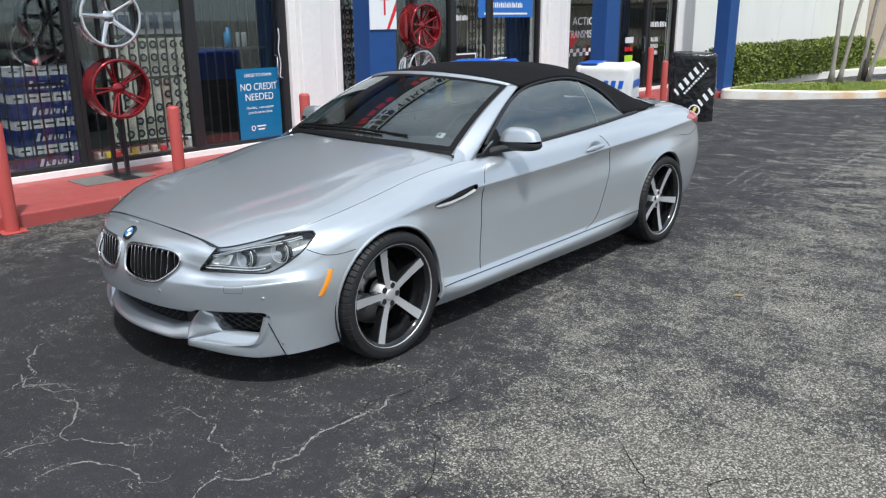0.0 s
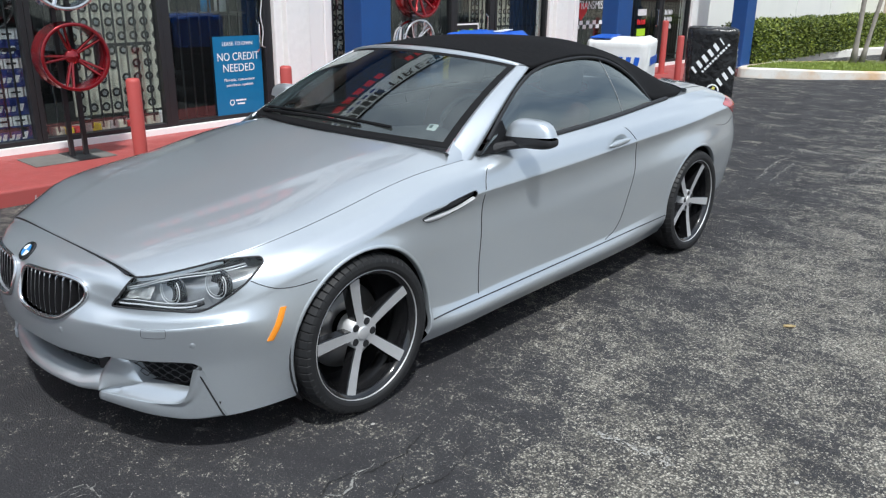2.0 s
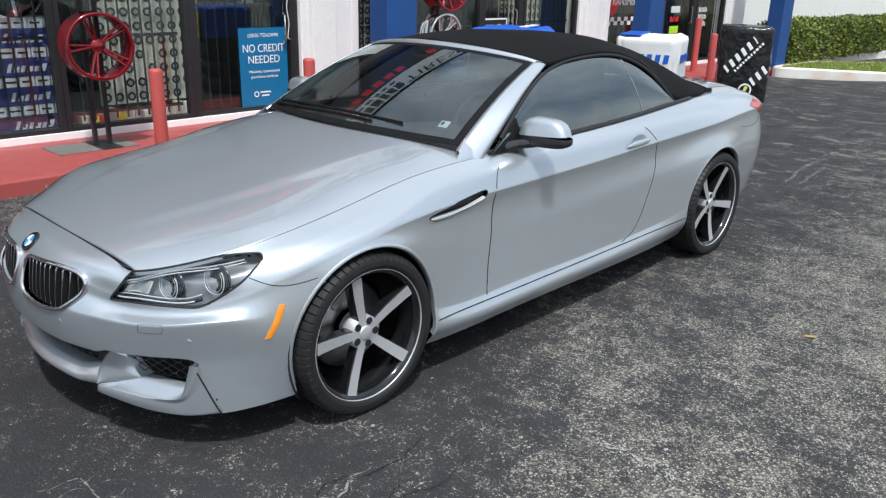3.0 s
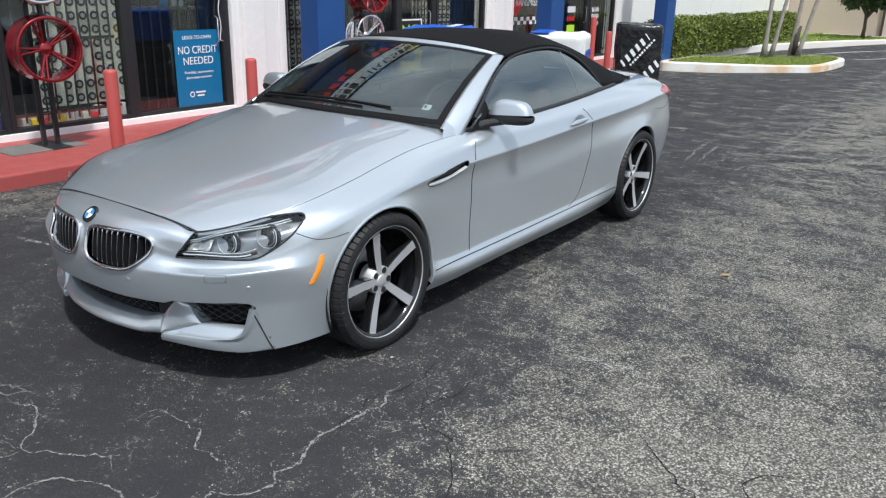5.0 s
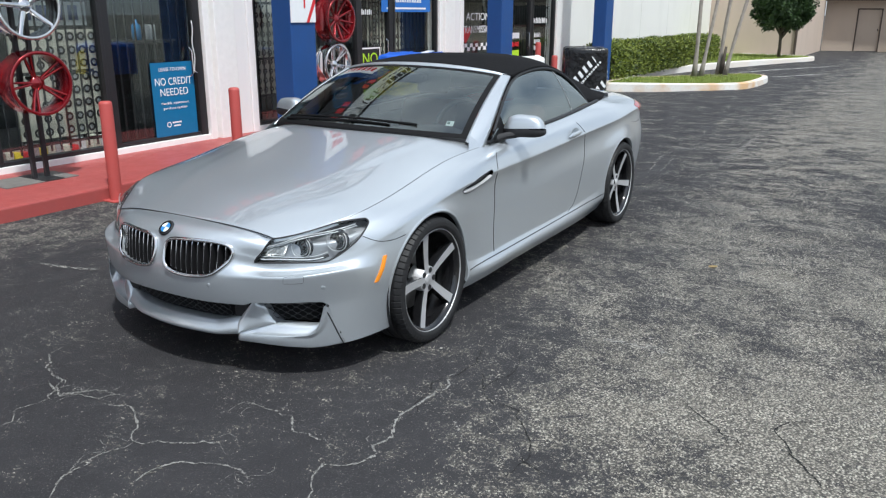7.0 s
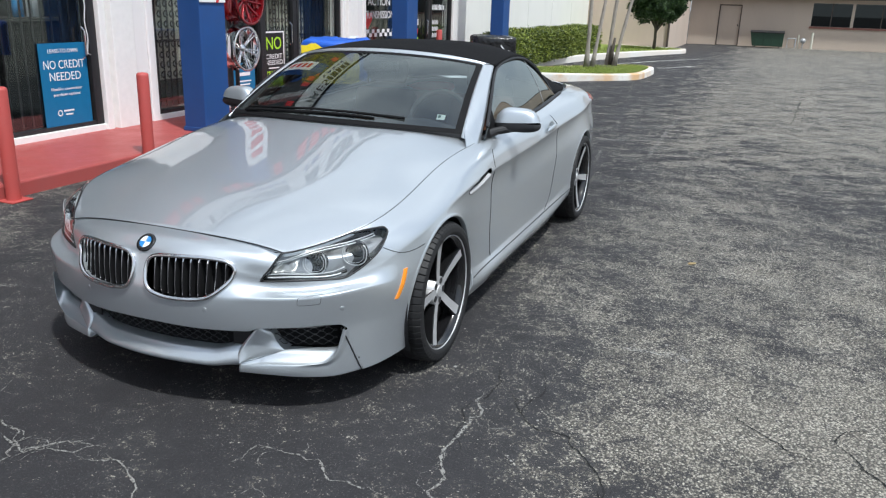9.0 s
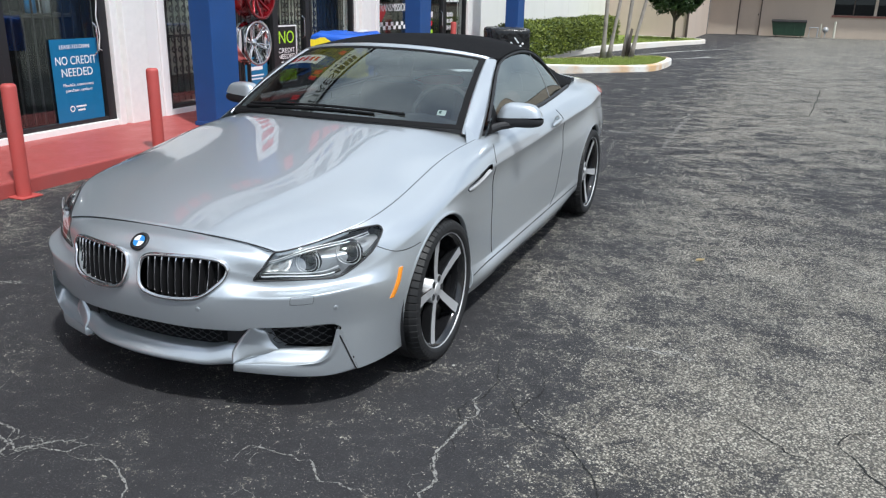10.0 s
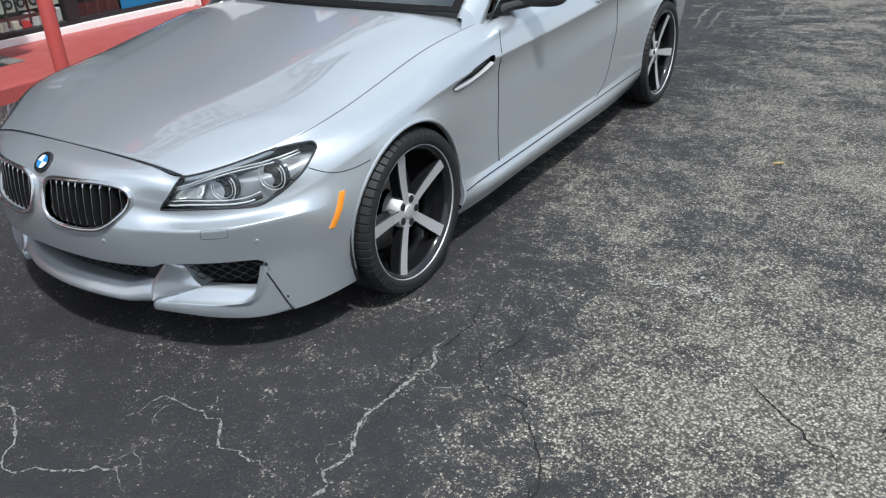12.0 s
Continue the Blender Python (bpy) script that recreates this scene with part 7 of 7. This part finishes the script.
def build_hedge():
    ob = empty("hedge", Matrix.Translation((-3.8, 20.3, 0.12)))
    L, D, H_ = 10.6, 0.72, 0.86

    def sample(rng):
        t = rng.random()
        y = rng.uniform(-L / 2, L / 2)
        top = 0.78 + 0.10 * noise.noise(Vector((y * 1.3, 0, 2))) + 0.03 * noise.noise(Vector((y * 6, 1, 2)))
        if t < 0.55:
            p, d = Vector((D / 2 + rng.gauss(0, 0.035) + 0.04 * noise.noise(Vector((y * 2.5, t * 3, 0))), y, rng.uniform(0.02, top))), Vector((1, 0, 0.2))
        elif t < 0.62:
            p, d = Vector((rng.uniform(-D / 2, D / 2), -L / 2 + rng.gauss(0, 0.03), rng.uniform(0.02, top))), Vector((0, -1, 0.2))
        elif t < 0.66:
            p, d = Vector((rng.uniform(-D / 2, D / 2), L / 2 + rng.gauss(0, 0.03), rng.uniform(0.02, top))), Vector((0, 1, 0.2))
        else:
            p, d = Vector((rng.uniform(-D / 2, D / 2), y, top + rng.gauss(0, 0.03))), Vector((0.2, 0, 1))
        return p, d

    bm = bmesh.new()
    add_box(bm, (-D / 2 + 0.06, -L / 2 + 0.06, 0), (D / 2 - 0.06, L / 2 - 0.06, H_ - 0.16), 0.05)
    part("twig_core", bm, DARK_BARK, ob, "dark twiggy core")
    leaf_cloud("foliage", sample, 24000, 0.070, HEDGE_LEAF, ob, "clipped yellow-green leaves", 3)
    tagged(ob, "clipped green boxy hedge along the white wall", "hedge")


build_hedge()


def build_palm(x, y, lean, h, r0, seed):
    ob = empty("palm_tree", Matrix.Translation((x, y, 0.12)))
    rng = random.Random(seed)
    pts = [(lean[0] * t_ + 0.03 * math.sin(t_ * 5 + seed), lean[1] * t_ + 0.02 * math.cos(t_ * 4 + seed), h * t_) for t_ in np.linspace(0, 1, 16)]
    rad = [r0 * (1.6 if k == 0 else 1.15 if k == 1 else 1.0 - 0.3 * k / 15) + 0.003 * math.sin(k * 2.2) for k in range(16)]
    part("trunk", tube(pts, rad, 12), BARK, ob, "slim grey ringed trunk", True)
    bm = bmesh.new()
    top = Vector(pts[-1])
    for k in range(13):
        a = 2 * math.pi * k / 13 + rng.uniform(-0.2, 0.2)
        el = rng.uniform(-0.1, 0.9)
        for j in range(16):
            t_ = (j + 1) / 16
            L = 1.5
            c = top + Vector((math.cos(a) * L * t_, math.sin(a) * L * t_, L * (el * t_ - 0.75 * t_ * t_)))
            sd = Vector((-math.sin(a), math.cos(a), 0))
            for sg in (1, -1):
                q0, q1 = c, c + sd * sg * 0.30 * math.sin(math.pi * min(1, t_ * 0.9 + 0.1)) + Vector((math.cos(a) * 0.12, math.sin(a) * 0.12, -0.12))
                v0 = [bm.verts.new(q0 + Vector((0, 0, 0.012))), bm.verts.new(q0 - Vector((0, 0, 0.012))), bm.verts.new(q1)]
                bm.faces.new(v0)
    part("crown", bm, TREE_LEAF, ob, "feathery green fronds")
    tagged(ob, "slim leaning palm on the kerbed island", "palm tree", "palm clump")


for x, y, lean, h, r0, sd in ((-2.06, 16.95, (0.05, 0.2), 4.8, 0.052, 1), (-1.96, 17.2, (0.62, 0.6), 4.7, 0.045, 2), (-1.72, 18.1, (0.40, 0.2), 4.9, 0.05, 3), (-1.48, 17.9, (0.75, 0.5), 4.6, 0.046, 4)):
    build_palm(x, y, lean, h, r0, sd)
tagged(part("stump", tube([(-1.62, 18.02, 0.12), (-1.60, 18.02, 0.5), (-1.55, 18.0, 0.85)], [0.07, 0.05, 0.03], 10), DARK_BARK, None, "", True), "short dark stump beside the palms", "stump")
bm = bmesh.new()
rows = [[(-1.72 + r * math.cos(a), 17.75 + 1.1 * r * math.sin(a), 0.128 + 0.03 * (1 - r / 0.6) + 0.006 * math.sin(7 * a)) for r in (0.02, 0.2, 0.4, 0.6)] for a in np.linspace(0, 2 * math.pi, 28, endpoint=False)]
add_grid(bm, rows, True)
tagged(part("mulch_bed", bm, DARK_BARK, None, "", True), "dark mulch round the palm trunks", "mulch", kind="stuff")


def build_round_tree():
    ob = empty("tree", Matrix.Translation((-1.86, 28.2, 0.12)))
    part("trunk", tube([(0, 0, 0), (0.02, 0, 0.35), (0.0, 0.02, 0.75), (0.02, 0, 1.15)], [0.07, 0.055, 0.05, 0.04], 10), DARK_BARK, ob, "", True)
    for k in range(6):
        a = k * 1.05
        part("limb", tube([(0.0, 0.0, 0.62 + 0.05 * k), (0.2 * math.cos(a), 0.2 * math.sin(a), 0.92 + 0.05 * k), (0.55 * math.cos(a), 0.55 * math.sin(a), 1.35 + 0.06 * k)], [0.035, 0.028, 0.012], 8), DARK_BARK, ob)
    clumps = []
    rng = random.Random(5)
    for _ in range(70):
        d = Vector((rng.gauss(0, 1), rng.gauss(0, 1), rng.gauss(0, 1))).normalized()
        clumps.append((Vector((0, 0, 1.78)) + Vector((d.x * 0.98, d.y * 0.98, d.z * 0.85)) * rng.uniform(0.55, 1.0), rng.uniform(0.16, 0.30)))

    def sample(rng):
        c, r = rng.choice(clumps)
        d = Vector((rng.gauss(0, 1), rng.gauss(0, 1), rng.gauss(0, 1))).normalized()
        return c + d * r * rng.uniform(0.5, 1.0), d

    leaf_cloud("crown", sample, 15000, 0.11, TREE_LEAF, ob, "dense dark green leaves", 4)
    tagged(ob, "small round-crowned tree on the far lawn", "tree")


build_round_tree()

# ---- white and beige buildings beyond ----
ob = empty("wall_white")
y = 15.62
while y < 30.2:
    y1 = min(30.3, y + 2.9)
    part("wall_panel", box((-5.1, y + 0.012, -0.1), (-4.9, y1 - 0.012, 4.6), 0.006), WHITE_WALL, ob)
    y = y1
part("wall_core", box((-5.2, 15.62, -0.1), (-5.101, 30.3, 4.6)), WHITE_WALL, ob)
tagged(ob, "long white stucco wall with upright joints", "wall", kind="structure")
wall_piece("wall_pink", (-5.2, 30.32, -0.1), (-1.62, 30.55, 4.2), PINK_WALL, "pink-beige stucco wall behind the lawn")
wall_piece("wall_pink_end", (-1.85, 30.552, -0.1), (-1.62, 38.4, 4.2), PINK_WALL, "pink-beige stucco end wall")
tagged(part("downpipe", box((-1.66, 30.24, 0.0), (-1.58, 30.315, 4.2), 0.006), BROWN_TRIM), "brown downpipe at the wall's corner", "downpipe")
tagged(part("vent_panel", box((-2.85, 30.29, 1.55), (-2.45, 30.318, 2.1), 0.004), BROWN_TRIM), "dark vent panel on the pink wall", "vent")

FAR_Y = 38.5
ob = empty("wall_beige")
tagged(ob, "long beige stucco building with dark windows and fascia", "wall", kind="structure")
holes = [(-0.25, 0.74, 0.0, 1.86), (3.85, 5.50, 1.02, 2.05), (5.62, 7.9, 1.02, 2.05), (8.02, 10.0, 1.02, 2.05)]
xs = sorted({-1.60, 22.0, *[v for h_ in holes for v in h_[:2]]})
for a_, b_ in zip(xs, xs[1:]):
    hole = next((h_ for h_ in holes if abs(h_[0] - a_) < 1e-6), None)
    if hole:
        if hole[2] > 0:
            part("wall_panel", box((a_, FAR_Y, -0.1), (b_, FAR_Y + 0.2, hole[2])), BEIGE_WALL, ob)
        part("wall_panel", box((a_, FAR_Y, hole[3]), (b_, FAR_Y + 0.2, 2.55)), BEIGE_WALL, ob)
    else:
        part("wall_panel", box((a_, FAR_Y, -0.1), (b_, FAR_Y + 0.2, 2.55)), BEIGE_WALL, ob)
part("eave", box((-1.60, FAR_Y - 0.55, 2.22), (22, FAR_Y - 0.002, 2.36)), BROWN_TRIM, ob, "dark brown eave")
part("upper_wall", box((-1.60, FAR_Y + 0.002, 2.552), (22, FAR_Y + 0.2, 4.3)), BEIGE_WALL, ob)
part("rear_wall", box((-1.60, FAR_Y + 4, -0.1), (22, FAR_Y + 4.2, 4.3)), BEIGE_WALL, ob)
part("roof_slab", box((-1.60, FAR_Y, 4.302), (22, FAR_Y + 4.2, 4.45)), BROWN_TRIM, ob)
dr = empty("door_4")
part("door_leaf", box((-0.24, FAR_Y + 0.05, 0.02), (0.73, FAR_Y + 0.10, 1.84), 0.004), BEIGE_WALL, dr)
for lo, hi in (((-0.27, FAR_Y - 0.02, 0), (-0.22, FAR_Y + 0.048, 1.89)), ((0.71, FAR_Y - 0.02, 0), (0.76, FAR_Y + 0.048, 1.89)), ((-0.22, FAR_Y - 0.02, 1.84), (0.71, FAR_Y + 0.048, 1.89))):
    part("door_frame", box(lo, hi, 0.004), BROWN_TRIM, dr)
part("door_handle", box((0.62, FAR_Y + 0.01, 0.9), (0.66, FAR_Y + 0.05, 1.0), 0.004), BLACK_METAL, dr)
tagged(dr, "closed beige service door with a brown frame", "door", kind="structure")
for i, (a_, b_, z0_, z1_) in enumerate(holes[1:]):
    wd = empty("window_far")
    part("pane", box((a_, FAR_Y + 0.08, z0_), (b_, FAR_Y + 0.09, z1_)), sheet_glass("far_window_glass", (0.05, 0.05, 0.055)), wd)
    # added dark sheet close behind the pane stands in for the unlit room's shade
    part("room_shade", box((a_, FAR_Y + 0.35, z0_ - 0.2), (b_, FAR_Y + 0.37, z1_ + 0.2)), DARK_ROOM, wd)
    part("window_sill", box((a_ - 0.06, FAR_Y - 0.06, z0_ - 0.09), (b_ + 0.06, FAR_Y - 0.002, z0_ - 0.004), 0.006), plain("red_brown_sill", (0.22, 0.09, 0.07), 0.7), wd)
    part("window_frame", box(((a_ + b_) / 2 - 0.02, FAR_Y + 0.06, z0_), ((a_ + b_) / 2 + 0.02, FAR_Y + 0.078, z1_)), BROWN_TRIM, wd)
    tagged(wd, "wide dark office window with a red-brown sill", "window", "far windows", "structure")


def build_dumpster():
    ob = empty("dumpster", Matrix.Translation((2.05, 37.7, 0)))
    bm = bmesh.new()
    vs = [bm.verts.new(p) for p in ((-0.62, -0.4, 0.08), (0.70, -0.4, 0.08), (0.70, 0.4, 0.08), (-0.62, 0.4, 0.08), (-0.74, -0.45, 0.68), (0.72, -0.45, 0.68), (0.72, 0.45, 0.74), (-0.74, 0.45, 0.74))]
    for f in ((0, 1, 2, 3), (4, 5, 6, 7), (0, 1, 5, 4), (1, 2, 6, 5), (2, 3, 7, 6), (3, 0, 4, 7)):
        bm.faces.new([vs[k] for k in f])
    bmesh.ops.bevel(bm, geom=list(bm.edges), offset=0.015, segments=1, affect="EDGES")
    part("bin_body", bm, GREEN_BIN, ob)
    part("lid", box((-0.76, -0.47, 0.70), (-0.02, 0.47, 0.745), 0.01, pose(0, 0, 0, 3.5)), BLACK_PLASTIC, ob)
    part("lid", box((0.0, -0.47, 0.70), (0.74, 0.47, 0.745), 0.01, pose(0, 0, 0, 3.5)), BLACK_PLASTIC, ob)
    for k in range(4):
        part("rib", box((-0.50 + 0.36 * k, -0.455, 0.12), (-0.46 + 0.36 * k, -0.42, 0.62), 0.004), GREEN_BIN, ob)
    for sx in (-0.5, 0.55):
        for sy in (-0.3, 0.3):
            part("caster", tube([(sx - 0.02, sy, 0.045), (sx + 0.02, sy, 0.045)], 0.045, 12), RUBBER, ob)
    tagged(ob, "dark green metal dumpster beside the beige wall", "dumpster")


build_dumpster()


def build_pipes():
    ob = empty("meter_pipes", Matrix.Translation((3.3, FAR_Y - 0.3, 0)))
    part("pipe", tube([(-0.35, 0, 0), (-0.35, 0, 0.45), (0.0, 0, 0.45), (0.0, 0, 0)], 0.035, 8), LAMP_GREY, ob)
    part("pipe", tube([(0.12, 0.1, 0), (0.12, 0.1, 0.62)], 0.03, 8), CREAM_BOARD, ob)
    bm = bmesh.new()
    add_lathe(bm, [(0, 0.12), (0.10, 0.10), (0.13, 0.0), (0.10, -0.10), (0, -0.12)], 20, Matrix.Translation((0.32, 0, 0.36)) @ pose(0, 0, 0, 0, 0, 90))
    part("meter", bm, LAMP_GREY, ob, "", True)
    part("meter_stand", tube([(0.32, 0, 0), (0.32, 0, 0.26)], 0.025, 8), LAMP_GREY, ob)
    tagged(ob, "grey meter and pipes beside the beige wall", "meter")
    tagged(part("guard_post", tube([(3.98, FAR_Y - 0.6, 0), (3.98, FAR_Y - 0.6, 0.75)], 0.05, 10), CREAM_BOARD), "pale guard post beside the meter", "post")


build_pipes()

# ---- marks on the asphalt ----
def build_leaf(x, y):
    bm = bmesh.new()
    rows = []
    for u in np.linspace(0, 1, 7):
        hw = 0.017 * math.sin(math.pi * min(1, 0.06 + u * 0.94)) ** 0.8
        rows.append([(-0.03 + 0.06 * u, s_ * hw, 0.004 + 0.010 * abs(s_) + 0.008 * (u - 0.4) ** 2) for s_ in (-1, -0.5, 0, 0.5, 1)])
    add_grid(bm, rows)
    bmesh.ops.solidify(bm, geom=list(bm.faces), thickness=0.001)
    bm.transform(Matrix.Translation((x, y, lot_z(x, y))) @ pose(0, 0, 0, 0, 0, 35))
    tagged(part("fallen_leaf", bm, plain("dry_leaf", (0.62, 0.50, 0.28), 0.7), None, "", True), "dry yellow leaf lying on the asphalt", "leaf")


build_leaf(1.89, 2.03)


def ribbon(bm, pts, width, rng, rough=0.25, step=0.012, z=0.0035):
    """A thin jagged strip along a wandering line on the lot."""
    line = chord_spline([(*p, 0) for p in pts])
    length = sum(math.dist(a_, b_) for a_, b_ in zip(pts, pts[1:]))
    n = max(6, int(length / step))
    P = line(np.linspace(0, 1, n))[:, :2]
    d = np.gradient(P, axis=0)
    nrm = np.stack([-d[:, 1], d[:, 0]], 1) / np.linalg.norm(d, axis=1, keepdims=True)
    off, drift = 0.0, 0.0
    L, R = [], []
    for k in range(n):
        if rng.random() < 0.28:
            drift = rng.gauss(0, 0.024 * rough)
        off = 0.86 * off + drift
        c = P[k] + nrm[k] * (off + rng.gauss(0, 0.006 * rough))
        w_ = width * rng.choice((0.35, 0.5, 0.7, 0.9, 1.3)) * min(1, 0.2 + 4 * min(k, n - 1 - k) / n)
        L.append(bm.verts.new((*(c + nrm[k] * w_ / 2), lot_z(*c) + z)))
        R.append(bm.verts.new((*(c - nrm[k] * w_ / 2), lot_z(*c) + z)))
    for k in range(n - 1):
        bm.faces.new((L[k], R[k], R[k + 1], L[k + 1]))
    return P


PALE = [
    [(-0.67, -1.02), (-0.51, -1.25), (-0.20, -1.42), (-0.14, -1.57), (-0.10, -1.74)], [(-0.20, -1.42), (-0.06, -1.35), (0.07, -1.25)],
    [(0.01, -1.34), (0.20, -1.32), (0.32, -1.38), (0.44, -1.47), (0.66, -1.35), (0.83, -1.28)], [(0.44, -1.47), (0.42, -1.59), (0.43, -1.76), (0.50, -1.95)],
    [(0.56, -1.15), (0.69, -1.01), (0.81, -1.01), (0.93, -1.09), (1.14, -1.10)], [(0.69, -1.71), (0.72, -1.55), (0.84, -1.46), (1.04, -1.45)],
    [(1.30, -1.48), (1.28, -1.34), (1.29, -1.18), (1.26, -0.99), (1.24, -0.81), (1.26, -0.51), (1.22, -0.25)], [(-0.35, -1.35), (-0.23, -1.40), (-0.05, -1.32), (0.08, -1.26)]]
DARK = [
    [(1.41, 0.04), (1.43, -0.14), (1.41, -0.25), (1.44, -0.37), (1.52, -0.42), (1.62, -0.47), (1.71, -0.54), (1.78, -0.64), (1.82, -0.77), (1.86, -1.0)],
    [(1.19, 0.07), (1.23, -0.08), (1.28, -0.22), (1.20, -0.45), (1.25, -0.64), (1.26, -0.76)], [(1.34, -0.22), (1.44, -0.37)], [(2.20, 0.02), (2.32, -0.11), (2.43, -0.20), (2.54, -0.30)],
    [(2.79, 0.12), (2.77, 0.07), (2.71, -0.03), (2.68, -0.18), (2.66, -0.26)], [(2.68, -0.18), (2.80, -0.30), (2.84, -0.42)], [(2.9, 14.2), (2.75, 11.4), (2.62, 9.6)], [(1.82, -0.77), (1.93, -0.88)]]


def build_cracks():
    rng = random.Random(21)
    bm = bmesh.new()
    for pts in PALE:
        w_ = 0.010 if pts[0][0] < 1.29 else 0.016
        P = ribbon(bm, pts, w_, rng)
        for _ in range(4):
            k = rng.randrange(1, len(P) - 1)
            a = rng.uniform(0, 6.28)
            q0 = tuple(P[k])
            L = rng.uniform(0.04, 0.17)
            ribbon(bm, [q0, (q0[0] + L * 0.5 * math.cos(a), q0[1] + L * 0.5 * math.sin(a)), (q0[0] + L * math.cos(a + 0.5), q0[1] + L * math.sin(a + 0.5))], 0.004, rng, 0.3)
    tagged(part("ground_cracks", bm, CRACK_PALE), "pale dusty cracks in the asphalt", "cracks", kind="stuff")
    bm = bmesh.new()
    for pts in DARK:
        ribbon(bm, pts, 0.007 if pts[0][1] < 5 else 0.020, rng, 0.25 if pts[0][1] < 5 else 0.08)
    tagged(part("ground_cracks_dark", bm, CRACK_DARK), "dark open cracks in the asphalt", "cracks", kind="stuff")
    # worn paint
    bm = bmesh.new()
    for pts, w_ in (([(1.67, 0.48), (1.82, 0.49), (1.98, 0.51)], 0.06), ([(1.98, 0.52), (2.0, 0.44)], 0.05), ([(1.44, -0.67), (1.55, -0.78)], 0.012),
                    ([(0.49, 5.13), (0.40, 5.7), (0.34, 6.14), (0.37, 6.62)], 0.04), ([(0.60, 5.20), (0.52, 5.8), (0.47, 6.3)], 0.04), ([(1.08, 5.7), (1.05, 6.6), (1.04, 7.65), (1.01, 9.9)], 0.07),
                    ([(0.05, 6.9), (0.35, 6.85), (0.75, 7.0)], 0.12), ([(0.55, 7.3), (0.9, 7.25), (1.4, 7.4)], 0.06), ([(-2.17, -0.23), (-1.88, -0.20), (-1.61, -0.14)], 0.05)):
        ribbon(bm, pts, w_, rng, 0.07, 0.012)
    far_bm = bmesh.new()
    for pts, w_ in (([(-0.75, 19.85), (-0.2, 20.9), (0.30, 22.0)], 0.10), ([(-2.0, 21.3), (-0.8, 23.8), (0.41, 26.2)], 0.10)):
        ribbon(far_bm, pts, w_, rng, 0.03, 0.1)
    tagged(part("bay_lines", far_bm, FAR_LINE), "white parking bay lines beside the islands", "paint marks", kind="stuff")
    tagged(part("worn_paint", bm, LINE_PAINT), "worn pale paint marks on the asphalt", "paint marks", kind="stuff")
    # grit and scraps
    V, F = [], []
    for _ in range(230):
        x, y = rng.uniform(-3.2, 4.2), rng.uniform(-2.2, 9.5)
        r = rng.choice((0.003, 0.004, 0.004, 0.005, 0.006, 0.009))
        b = len(V)
        z = lot_z(x, y)
        for k in range(5):
            a = 2 * math.pi * k / 5 + rng.uniform(-0.3, 0.3)
            V.append((x + r * math.cos(a), y + 1.4 * r * math.sin(a), z + 0.001))
        V.append((x, y, z + r * 0.7))
        F += [(b + k, b + (k + 1) % 5, b + 5) for k in range(5)]
    me = bpy.data.meshes.new("grit")
    me.from_pydata(V, [], F)
    me.materials.append(CONCRETE)
    tagged(new("grit", me), "pale grit and scraps on the asphalt", "grit", kind="stuff")


build_cracks()
